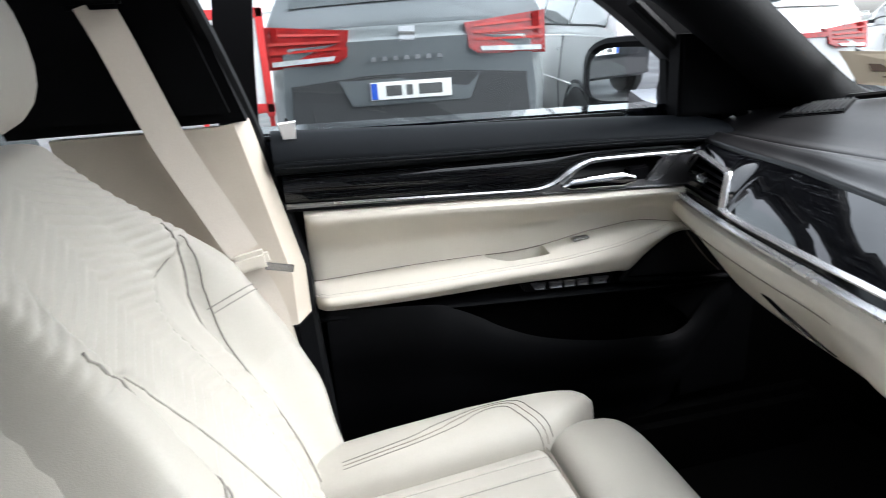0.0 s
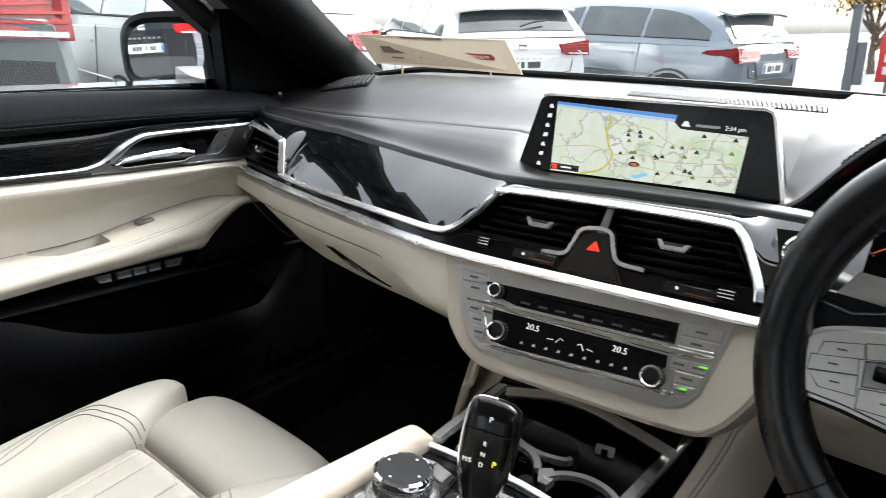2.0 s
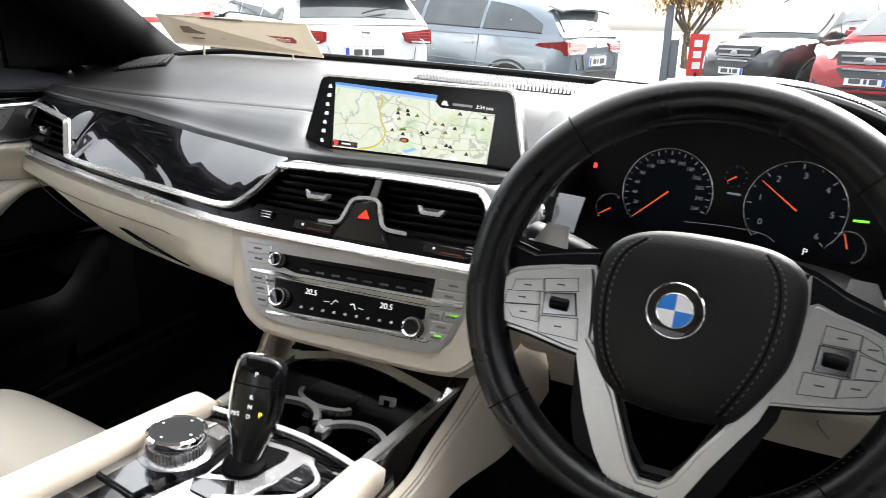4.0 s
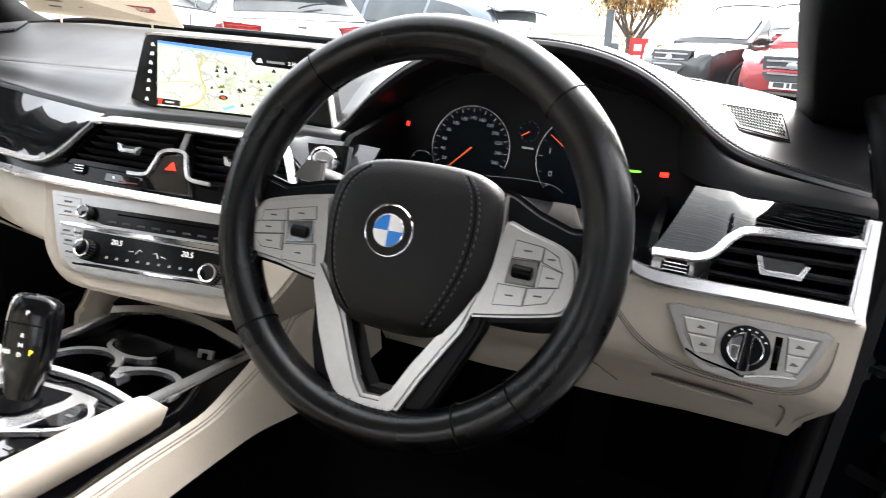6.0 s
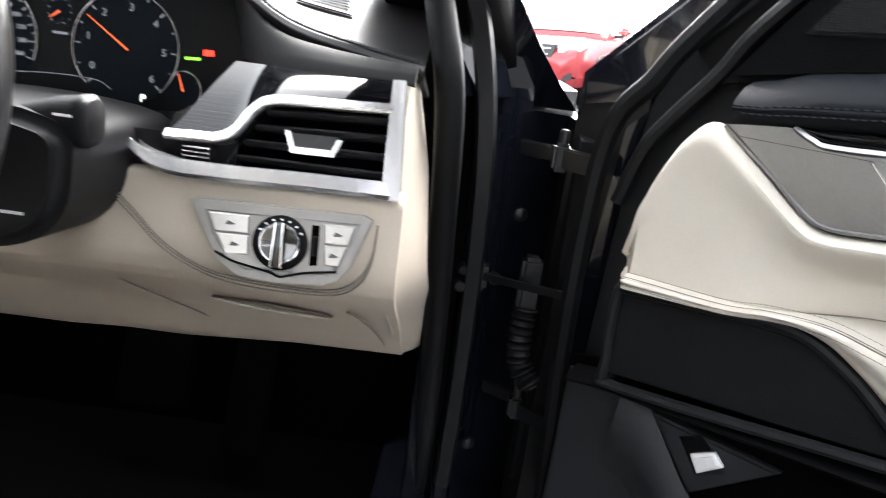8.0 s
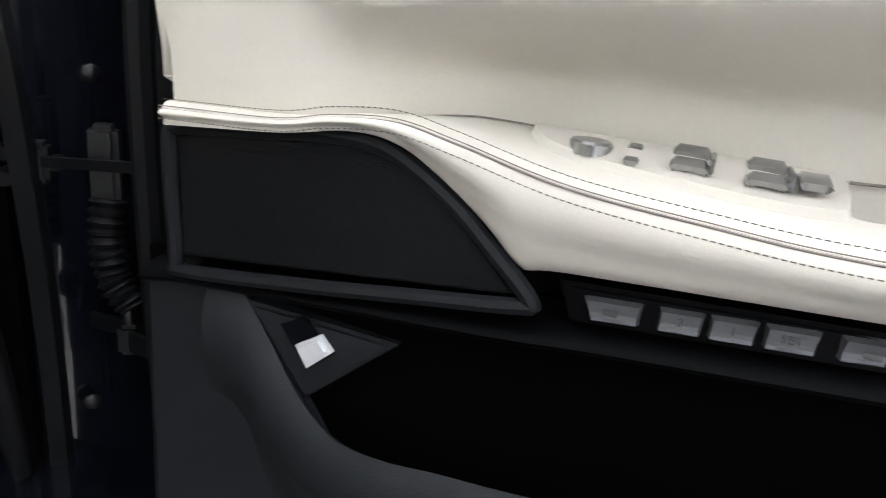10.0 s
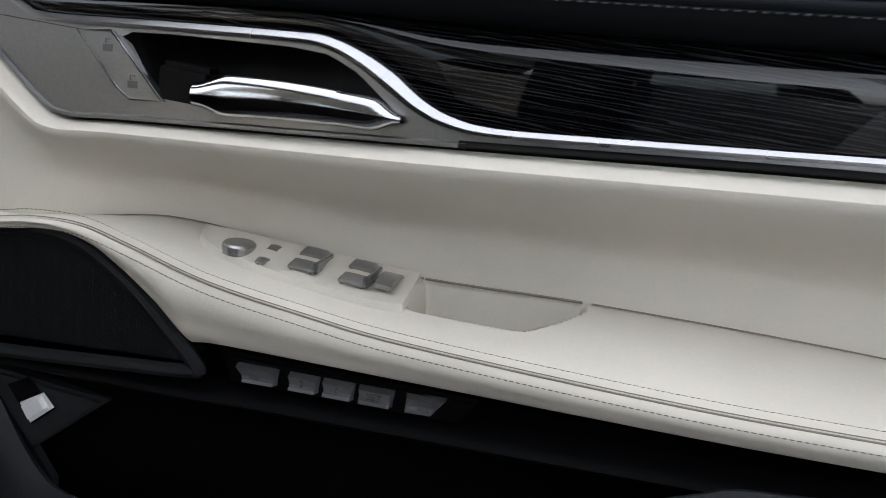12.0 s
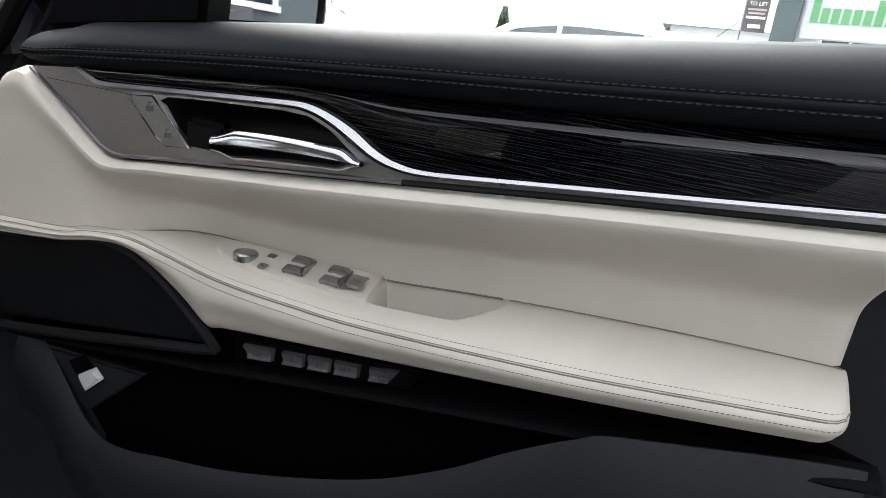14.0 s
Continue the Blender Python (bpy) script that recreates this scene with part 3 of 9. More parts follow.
def vent_block(name, quad, n, label, tabs, deep=0.30):
    """A recessed vent: dark well, slats across, bright tabs. quad: low left, low right, top right, top left."""
    (ax, az), (bx, bz), (cx, cz), (ex, ez) = quad
    def at(a, b, out):
        x = (ax + (bx - ax) * a) * (1 - b) + (ex + (cx - ex) * a) * b
        z = (az + (bz - az) * a) * (1 - b) + (ez + (cz - ez) * a) * b
        return on_face(x, z, out)
    v = part(name, sheet(lambda a, b: at(a, b, -0.030), 8, 6), CARPET_SHADE, dash, label)
    for b0, b1 in ((0, 1), (1, 0)):
        part("well_wall", sheet(lambda a, b: at(a, b0, -0.03 + 0.034 * b), 8, 2), HARD_BLACK, v)
        part("well_wall", sheet(lambda a, b: at(b0, a, -0.03 + 0.034 * b), 6, 2), HARD_BLACK, v)
    for i in range(n):
        b = (i + 0.5) / n
        hgt = deep / n
        def slat(a, q):
            t = q * 2 * math.pi
            return at(0.005 + a * 0.99, b + hgt * math.sin(t) * 0.42 + 0.10 / n * math.cos(t), -0.010 + 0.011 * math.cos(t))
        part("slat", sheet(slat, 10, 8), SLAT, v)
    for a, b, w in tabs:
        m = basis(at(a, b, 0.003), at(a + 0.05, b, 0) - at(a - 0.05, b, 0), at(a, b + 0.1, 0) - at(a, b - 0.1, 0))
        h = 0.0055 if w < 0.04 else 0.0085
        tab = part("vent_tab", moved(box((-w / 2 + 0.003, -h + 0.002, -0.006), (w / 2 - 0.003, h - 0.001, 0.001), 0.002), m), SLAT, v)
        outline = [(-w / 2, h), (-w / 2 + 0.006, -h), (w / 2 - 0.006, -h), (w / 2, h * 0.6), (w / 2 - 0.005, h * 0.6), (w / 2 - 0.009, -h + 0.0052), (-w / 2 + 0.009, -h + 0.0052), (-w / 2 + 0.005, h)]
        part("tab_edge", moved(prism(outline, lambda a, b, d: Vector((a, b, d)), -0.003, 0.005, 0.0012), m), CHROME, tab, "satin metal grip")
    return v


vent_block("centre_vent", ((-0.162, 0.886), (-0.026, 0.886), (-0.008, 0.9365), (-0.124, 0.934)), 6, "dark slatted centre vent", ((0.55, 0.52, 0.036),))
vent_block("centre_vent", ((0.028, 0.886), (0.164, 0.890), (0.126, 0.938), (0.008, 0.938)), 6, "dark slatted centre vent", ((0.48, 0.52, 0.036),))
vent_block("side_vent", ((-0.765, 0.878), (-0.572, 0.888), (-0.592, 0.938), (-0.712, 0.944)), 5, "dark slatted side vent", ((0.42, 0.50, 0.034),))
vent_block("side_vent", ((0.614, 0.884), (0.742, 0.884), (0.742, 0.940), (0.644, 0.934)), 4, "dark slatted side vent with a broad silver tab", ((0.47, 0.45, 0.046),), 0.52)
part("vent_divider", prism([(-0.004, 0.913), (0.006, 0.913), (0.006, 0.938), (-0.002, 0.938)], on_face, -0.03, 0.006, 0.001), ALU, dash)
# hazard button in its chrome arch
hb = part("hazard_block", prism([(-0.034, 0.868), (-0.026, 0.890), (-0.018, 0.912), (0.012, 0.914), (0.026, 0.890), (0.042, 0.869)], on_face, -0.02, 0.010, 0.003), GLOSS_BLACK, dash, "black block with the hazard button")
part("chrome_arch", sweep(curve_through([on_face(x, z, 0.012) for x, z in ((-0.055, 0.884), (-0.030, 0.886), (-0.024, 0.897), (-0.017, 0.913), (0.012, 0.915), (0.022, 0.900), (0.032, 0.888), (0.060, 0.886))], 4), [(-0.0022, -0.002), (0.0022, -0.002), (0.0022, 0.002), (-0.0022, 0.002)], up=(0, -1, 0.6)), CHROME, hb)
part("hazard_triangle", prism([(-0.0068, 0.8943), (0.0078, 0.8947), (0.0008, 0.9035)], on_face, 0.0095, 0.0115), RED_GLOW, hb, "glowing red warning triangle")

# ivory lower dash: passenger knee panel with the glovebox
def knee(a, b):
    x = -0.785 + a * 0.655
    f = on_face(x, 0.8595, 0.0)
    near = smooth_step(-0.32, -0.13, x)
    far = smooth_step(-0.60, -0.785, x) if x < -0.60 else 0.0
    dz = 0.022 * smooth_step(-0.55, -0.785, x) if x < -0.55 else 0.0
    rows = [(f.y + 0.004, 0.861), (f.y - 0.007, 0.856), (f.y - 0.009, 0.848), (f.y - 0.009, 0.832), (f.y + 0.002, 0.810 + dz), (f.y + 0.020, 0.785 + dz * 1.5), (f.y + 0.045, 0.755 + dz * 2), (f.y + 0.075, 0.728 + dz * 2.6), (f.y + 0.105, 0.706 + dz * 3), (f.y + 0.16, 0.700 + dz * 3)]
    t = b * (len(rows) - 1)
    i = min(int(t), len(rows) - 2)
    t -= i
    y, z = rows[i][0] + (rows[i + 1][0] - rows[i][0]) * t, rows[i][1] + (rows[i + 1][1] - rows[i][1]) * t
    yc = 0.11 * x + 0.62 * (z - 0.9) + 0.004
    return Vector((x, y + (yc - y) * near * smooth_step(0.75, 0.81, z), z))
glove = part("knee_panel", sheet(knee, 60, 36, 0.004), IVORY, dash, "ivory leather knee panel with glovebox")
def gpt(x, z, out=0.0):
    f = on_face(x, 0.8595)
    y = lerp([(0.728, f.y + 0.075), (0.755, f.y + 0.045), (0.785, f.y + 0.020), (0.810, f.y + 0.002), (0.832, f.y - 0.009)], z)
    return Vector((x, y - out, z))
part("glovebox_catch", prism([(-0.456, 0.796), (-0.434, 0.798), (-0.386, 0.773), (-0.339, 0.748), (-0.346, 0.745), (-0.389, 0.757), (-0.429, 0.770)], gpt, -0.004, 0.003, 0.001), GLOSS_BLACK, glove, "dark recessed glovebox catch")
part("catch_lever", prism([(-0.422, 0.779), (-0.392, 0.770), (-0.379, 0.761), (-0.409, 0.765)], gpt, 0.0, 0.006, 0.001), BRIGHT, glove)
for zz in ((0.845, 0.840), ):
    part("glovebox_gap", sweep([gpt(x, 0.828 - 0.004 * abs(x + 0.45), 0.001) for x in np.linspace(-0.71, -0.24, 24)], circle(0.0009, 5), up=(0, 0, 1)), SEAM, glove)
part("glovebox_gap", sweep([gpt(-0.71 + 0.03 * t, 0.826 - 0.09 * t, 0.001) for t in np.linspace(0, 1, 10)], circle(0.0009, 5), up=(0, 1, 0)), SEAM, glove)
# ivory shield round the climate panel
SHIELD = [(-0.182, 0.860), (-0.168, 0.838), (-0.150, 0.800), (-0.130, 0.780), (-0.107, 0.766), (-0.072, 0.758), (0.03, 0.757), (0.135, 0.758), (0.165, 0.766), (0.186, 0.790), (0.205, 0.83), (0.215, 0.862)]
sh = [(p.x, p.y) for p in curve_through([(a, b, 0) for a, b in SHIELD], 4)]
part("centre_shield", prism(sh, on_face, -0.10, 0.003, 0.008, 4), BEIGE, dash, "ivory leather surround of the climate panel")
# driver's knee panel
def dknee(a, b):
    x = 0.20 + a * 0.557
    f = on_face(x, 0.866, 0.0)
    bot = lerp([(0.20, 0.62), (0.37, 0.622), (0.52, 0.632), (0.634, 0.640), (0.765, 0.643)], x)
    rows = [(f.y + 0.012, 0.879), (f.y - 0.004, 0.872), (f.y - 0.006, 0.855), (f.y - 0.010, 0.822), (f.y - 0.0095, 0.806), (f.y - 0.004, 0.792), (f.y + 0.007, 0.780), (f.y + 0.022, 0.768), (f.y + 0.055, 0.745), (0.13, 0.71), (0.19, bot + 0.01), (0.215, bot), (0.26, bot + 0.004)]
    lift = 1 - smooth_step(0.42, 0.52, x)
    t = b * (len(rows) - 1)
    i = min(int(t), len(rows) - 2)
    t -= i
    y, z = rows[i][0] + (rows[i + 1][0] - rows[i][0]) * t, rows[i][1] + (rows[i + 1][1] - rows[i][1]) * t
    z -= 0.035 * lift * max(0, 1 - b * 1.3)
    return Vector((x, y + 0.05 * lift * (1 - b), z))
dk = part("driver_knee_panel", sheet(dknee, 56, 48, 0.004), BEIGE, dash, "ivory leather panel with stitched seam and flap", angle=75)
DK_SEAM = [(0.522, 0.858), (0.545, 0.838), (0.57, 0.815), (0.60, 0.797), (0.63, 0.790), (0.67, 0.788), (0.708, 0.791), (0.728, 0.805), (0.737, 0.825), (0.739, 0.850)]
def kpt(x, z, out=0.0):
    f = on_face(x, 0.866)
    y = lerp([(0.643, 0.215), (0.71, 0.13), (0.745, f.y + 0.055), (0.768, f.y + 0.022), (0.780, f.y + 0.007), (0.792, f.y - 0.004), (0.806, f.y - 0.0095), (0.822, f.y - 0.010), (0.85, f.y - 0.006), (0.863, f.y - 0.004)], z)
    return Vector((x, y - out - (0.0042 if z > 0.79 else 0.0066), z))
part("stitched_seam", sweep(curve_through([kpt(x, z + 0.003, 0.0008) for x, z in DK_SEAM], 6), circle(0.0007, 5), up=(0, -1, 0)), SEAM, dk)
for off in (0.0, 0.006):
    way = curve_through([kpt(x, z + off, 0.0012) for x, z in DK_SEAM], 14)
    bms = [sweep([p, p.lerp(q, 0.62)], circle(0.0008, 5), up=(0, -1, 0)) for p, q in zip(way, way[1:])]
    part("stitching", join(*bms), STITCH, dk, "row of tan stitches")
# raised dark crescent in place of the shade in the grip's hollow
crescent = [(p.x, p.y) for p in curve_through([(0.590, 0.7545, 0), (0.63, 0.753, 0), (0.67, 0.7475, 0), (0.696, 0.7385, 0)], 6)] + [(p.x, p.y) for p in curve_through([(0.694, 0.7370, 0), (0.67, 0.7420, 0), (0.63, 0.7475, 0), (0.592, 0.7530, 0)], 6)]
part("flap_grip_shade", prism(crescent, kpt, -0.004, 0.0012, 0.0), SEAM, dk, "dark crescent painted as shade in the coin flap's grip")
part("grip_lip", sweep(curve_through([kpt(x, z, 0.0006) for x, z in ((0.592, 0.7525), (0.612, 0.742), (0.64, 0.7365), (0.67, 0.7345), (0.695, 0.7372))], 6), circle(0.0016, 8), up=(0, -1, 0)), BEIGE, dk)
part("flap_gap", sweep(curve_through([kpt(x, z, -0.0002) for x, z in ((0.518, 0.770), (0.522, 0.752), (0.534, 0.725), (0.552, 0.69))], 5), circle(0.0009, 6), up=(0, -1, 0)), SEAT_SEAM, dk)
part("flap_gap", sweep(curve_through([kpt(x, z, 0.0003) for x, z in ((0.715, 0.762), (0.722, 0.752), (0.731, 0.72), (0.738, 0.68), (0.739, 0.655))], 5), circle(0.0013, 6), up=(0, -1, 0)), SEAM, dk)
# ivory end cap facing the open door
CAP_FRONT = smoothed([(0.640, 0.212), (0.645, 0.205), (0.705, 0.130), (0.745, 0.078), (0.768, 0.048), (0.790, 0.030), (0.820, 0.026), (0.855, 0.036), (0.875, 0.044), (0.952, 0.062), (0.960, 0.075)], 4)
CAP_OUT = smoothed([(0.640, 0.776), (0.70, 0.7785), (0.75, 0.7775), (0.80, 0.7745), (0.87, 0.7665), (0.91, 0.758), (0.952, 0.748), (0.960, 0.745)], 4)
def end_cap(a, b):
    z = 0.640 + 0.320 * b
    y0, xo = lerp(CAP_FRONT, z), lerp(CAP_OUT, z)
    run = 0.10 - 0.065 * smooth_step(0.72, 0.64, z) if z < 0.72 else 0.10
    t = min(1.0, a / 0.75)
    x = 0.748 + (xo - 0.748) * (0.55 * t + 0.45 * math.sin(t * math.pi / 2)) - 0.01 * max(0.0, a - 0.75) * 4
    return Vector((x, y0 + 0.003 + run * (t ** 1.3) + 0.06 * max(0.0, a - 0.75) * 4, z))
part("end_cap", sheet(end_cap, 24, 40, 0.004), BEIGE, dash, "ivory dash end")

# climate panel
HV = [(-0.160, 0.852), (-0.155, 0.853), (0.155, 0.862), (0.160, 0.858), (0.153, 0.82), (0.146, 0.793), (0.136, 0.781), (0.122, 0.7765), (-0.05, 0.7715), (-0.086, 0.774), (-0.108, 0.783), (-0.122, 0.797), (-0.135, 0.815)]
hv = part("climate_panel", prism(HV, on_face, 0.0, 0.007, 0.002), SILVER, dash, "silver climate and radio panel")
def plate(name, poly, mt, lo=0.006, hi=0.0085, bev=0.0008, label="", parent=None):
    return part(name, prism(poly, on_face, lo, hi, bev, 1), mt, parent or hv, label)
plate("radio_slot", [(-0.111, 0.842), (0.109, 0.848), (0.111, 0.829), (-0.065, 0.8255), (-0.085, 0.829), (-0.106, 0.836)], BAND_BLACK, label="gloss black radio strip")
plate("climate_display", [(-0.090, 0.8165), (0.108, 0.8185), (0.110, 0.808), (0.088, 0.7905), (-0.055, 0.785), (-0.080, 0.786)], BAND_BLACK, label="gloss black climate display")
plate("disc_slot", [(-0.05, 0.8395), (0.10, 0.8435), (0.10, 0.842), (-0.05, 0.838)], CARPET_SHADE, 0.008, 0.0088, 0)
plate("chrome_bar", [(-0.128, 0.8215), (-0.10, 0.823), (-0.06, 0.8225), (0.112, 0.8265), (0.150, 0.8275), (0.149, 0.8245), (0.11, 0.8205), (-0.06, 0.8178), (-0.125, 0.8185)], BRIGHT, 0.006, 0.0095, 0.0008)
plate("chrome_bar", [(-0.09, 0.7815), (-0.05, 0.7838), (0.088, 0.7893), (0.125, 0.7895), (0.12, 0.7855), (0.088, 0.7855), (-0.05, 0.7800), (-0.085, 0.7785)], BRIGHT, 0.006, 0.0095, 0.0008)
for x0, z0, r in ((-0.092, 0.8345, 0.0088), (-0.0735, 0.797, 0.0118), (0.101, 0.797, 0.0118)):
    k = face_k(x0)
    m = basis(on_face(x0, z0, 0.006), (1, 0.11, 0), on_face(x0, z0 + 0.02) - on_face(x0, z0))
    kn = part("knob", moved(lathe([(r * 1.05, -0.002), (r * 1.05, 0.003), (r * 0.96, 0.004), (r * 0.96, 0.011), (r * 0.90, 0.0125), (r * 0.74, 0.0128)], 28), m), HARD_BLACK, hv, "knurled control knob")
    part("knob_ring", moved(lathe([(r * 0.93, 0.0118), (r * 0.93, 0.0136), (r * 0.80, 0.0140), (r * 0.72, 0.0130)], 28), m), BRIGHT, kn, "chrome ring")
    part("knob_cap", moved(lathe([(r * 0.7, 0.0125), (r * 0.7, 0.0134), (r * 0.1, 0.0136)], 20), m), GLOSS_BLACK, kn)
    for i in range(20):
        an = i * math.pi / 10
        part("knurl", moved(box((-0.0007, -0.0004, 0.0042), (0.0007, 0.0007, 0.0108)), m @ pose(r * 0.965 * math.cos(an), r * 0.965 * math.sin(an), 0, 0, 0, math.degrees(an) - 90)), SLAT, kn)
for quad in ([(-0.147, 0.848), (-0.110, 0.8485), (-0.107, 0.8385), (-0.141, 0.8375)], [(-0.140, 0.8365), (-0.105, 0.8375), (-0.104, 0.8285), (-0.133, 0.8275)],
             [(-0.127, 0.817), (-0.103, 0.817), (-0.098, 0.808), (-0.120, 0.808)], [(-0.101, 0.8165), (-0.092, 0.8165), (-0.090, 0.808), (-0.097, 0.808)], [(-0.119, 0.807), (-0.096, 0.807), (-0.090, 0.798), (-0.111, 0.798)], [(-0.109, 0.797), (-0.090, 0.797), (-0.088, 0.785), (-0.100, 0.785)],
             [(0.113, 0.849), (0.153, 0.8505), (0.151, 0.840), (0.114, 0.8385)], [(0.113, 0.8375), (0.151, 0.839), (0.148, 0.830), (0.113, 0.8285)],
             [(0.112, 0.8185), (0.131, 0.819), (0.129, 0.8095), (0.112, 0.809)], [(0.132, 0.819), (0.150, 0.8195), (0.147, 0.810), (0.130, 0.8095)], [(0.119, 0.808), (0.146, 0.809), (0.143, 0.799), (0.121, 0.798)], [(0.121, 0.797), (0.142, 0.798), (0.137, 0.7885), (0.120, 0.7875)]):
    bt = plate("key", quad, SILVER, 0.006, 0.0085, 0.0009, "silver key")
    cx, cz = sum(q[0] for q in quad) / 4, sum(q[1] for q in quad) / 4
    plate("key_print", [(cx - 0.006, cz - 0.0012), (cx + 0.005, cz - 0.001), (cx + 0.005, cz + 0.001), (cx - 0.006, cz + 0.0008)], DARK_MARK, 0.0084, 0.0088, 0, parent=bt)
for cx, cz in ((0.143, 0.8165), (0.131, 0.7945)):
    plate("green_light", [(cx - 0.004, cz - 0.0007), (cx + 0.004, cz - 0.0005), (cx + 0.004, cz + 0.0009), (cx - 0.004, cz + 0.0007)], GREEN_GLOW, 0.0084, 0.0091, 0)
for text, x0, z0 in (("20.5", -0.036, 0.8095), ("20.5", 0.062, 0.8115)):
    part("temperature_reading", lettering(text, 0.0095, basis(on_face(x0, z0, 0.0088), (1, 0.11, 0.01), on_face(x0, z0 + 0.02) - on_face(x0, z0))), PALE_GLOW, hv, "lit reading 20.5")
random.seed(4)
for i in range(9):
    x0 = -0.045 + i * 0.0145
    plate("display_icon", [(x0, 0.7915 + i * 0.0006), (x0 + 0.004, 0.7917 + i * 0.0006), (x0 + 0.0035, 0.7943 + i * 0.0006), (x0 + 0.001, 0.7940 + i * 0.0006)], material("dim_print", (0.35, 0.35, 0.34), 0.5), 0.0083, 0.0088, 0)
for i in range(8):
    x0 = -0.06 + i * 0.021
    plate("radio_key", [(x0, 0.8290 + i * 0.0004), (x0 + 0.012, 0.8293 + i * 0.0004), (x0 + 0.011, 0.8315 + i * 0.0004), (x0 + 0.001, 0.8312 + i * 0.0004)], SLAT, 0.008, 0.0092, 0)
for x0, dx in ((-0.006, 1), (0.026, -1)):
    part("airflow_icon", join(sweep([on_face(x0, 0.802, 0.009), on_face(x0 + 0.004 * dx, 0.807, 0.009), on_face(x0 + 0.008 * dx, 0.8055, 0.009)], circle(0.0006, 5)), sweep([on_face(x0 - 0.010 * dx, 0.8035, 0.009), on_face(x0 - 0.003 * dx, 0.8042, 0.009)], circle(0.0005, 5))), PALE_MARK, hv)

# ---- screen ----
scr = thing("dash_screen", (0.0, 0.11, 0.945), "wide lit navigation screen standing on the dash", "display screen")
def on_scr(x, z, out=0.0):
    return Vector((x, 0.100 + 0.085 * (x + 0.14) + 0.14 * (z - 1.04) - out, z))
def rounded(x0, z0, x1, z1, r, skew=0.0, n=5):
    pts = []
    for cx, cz, a0 in ((x0 + r, z0 + r, 180), (x1 - r, z0 + r, 270), (x1 - r, z1 - r, 0), (x0 + r, z1 - r, 90)):
        for i in range(n + 1):
            a = radians(a0 + 90 * i / n)
            zz = cz + r * math.sin(a)
            pts.append((cx + r * math.cos(a) + skew * (zz - z0), zz))
    return pts
CASE = [(-0.166, 0.949), (-0.164, 0.947), (0.152, 0.955), (0.155, 0.958), (0.131, 1.043), (0.127, 1.050), (0.119, 1.0525), (-0.130, 1.0495), (-0.139, 1.047), (-0.144, 1.041)]
case = part("case", prism(CASE, on_scr, -0.020, 0.003, 0.0025), BAND_BLACK, scr, "gloss black case with silver edge")
part("case_edge", sweep([on_scr(x, z, 0.001) for x, z in CASE[2:9]], [(-0.0016, -0.004), (0.0016, -0.004), (0.0016, 0.004), (-0.0016, 0.004)], up=(0, -1, 0)), CHROME, case, "thin satin metal edge")
MAP = bpy.data.materials.new("map_picture")
MAP.use_nodes = True
mnt = MAP.node_tree
mb = mnt.nodes["Principled BSDF"]
mco = mnt.nodes.new("ShaderNodeTexCoord")
land = mnt.nodes.new("ShaderNodeTexNoise")
land.inputs["Scale"].default_value, land.inputs["Detail"].default_value = 26.0, 4.0
mnt.links.new(mco.outputs["Object"], land.inputs["Vector"])
lr = mnt.nodes.new("ShaderNodeValToRGB")
for pos, col in ((0.36, (0.62, 0.74, 0.50)), (0.47, (0.80, 0.84, 0.72)), (0.56, (0.72, 0.80, 0.62)), (0.64, (0.86, 0.86, 0.82))):
    e = lr.color_ramp.elements.new(pos)
    e.color = (*col, 1)
lr.color_ramp.elements.remove(lr.color_ramp.elements[0])
mnt.links.new(land.outputs["Fac"], lr.inputs[0])
roads = mnt.nodes.new("ShaderNodeTexVoronoi")
roads.feature = "DISTANCE_TO_EDGE"
roads.inputs["Scale"].default_value = 24.0
warp = mnt.nodes.new("ShaderNodeMixRGB")
warp.inputs[0].default_value = 0.07
mnt.links.new(mco.outputs["Object"], warp.inputs[1])
mnt.links.new(land.outputs["Color"], warp.inputs[2])
mnt.links.new(warp.outputs[0], roads.inputs["Vector"])
lines = mnt.nodes.new("ShaderNodeMath")
lines.operation = "LESS_THAN"
lines.inputs[1].default_value = 0.022
mnt.links.new(roads.outputs["Distance"], lines.inputs[0])
rmix = mnt.nodes.new("ShaderNodeMixRGB")
rmix.inputs[2].default_value = (0.50, 0.52, 0.46, 1)
mnt.links.new(lines.outputs[0], rmix.inputs[0])
mnt.links.new(lr.outputs[0], rmix.inputs[1])
mb.inputs["Roughness"].default_value = 0.25
mb.inputs["Base Color"].default_value = (0.02, 0.02, 0.02, 1)
mnt.links.new(rmix.outputs[0], mb.inputs["Emission Color"])
mb.inputs["Emission Strength"].default_value = 0.15
show = part("map_picture", prism([(-0.116, 0.9555), (0.106, 0.9605), (0.109, 1.0365), (-0.119, 1.0415)], on_scr, 0.0028, 0.0034), MAP, scr, "lit road map in pale green")
SKYBLUE = glow("map_sky", (0.10, 0.30, 0.72), 0.15)
PALEBLUE = glow("map_haze", (0.45, 0.62, 0.80), 0.15)
part("map_sky", prism([(-0.1185, 1.0385), (0.03, 1.0335), (0.06, 1.030), (0.109, 1.0300), (0.109, 1.0365), (-0.119, 1.0415)], on_scr, 0.0034, 0.0036), SKYBLUE, show)
part("map_sky", prism([(-0.1185, 1.0355), (0.0, 1.031), (0.03, 1.0305), (0.03, 1.0335), (-0.1185, 1.0385)], on_scr, 0.0034, 0.0036), PALEBLUE, show)
part("status_bar", prism([(0.028, 1.0300), (0.036, 1.0235), (0.1087, 1.0225), (0.109, 1.0368), (0.03, 1.0383)], on_scr, 0.0036, 0.0039), BAND_BLACK, show)
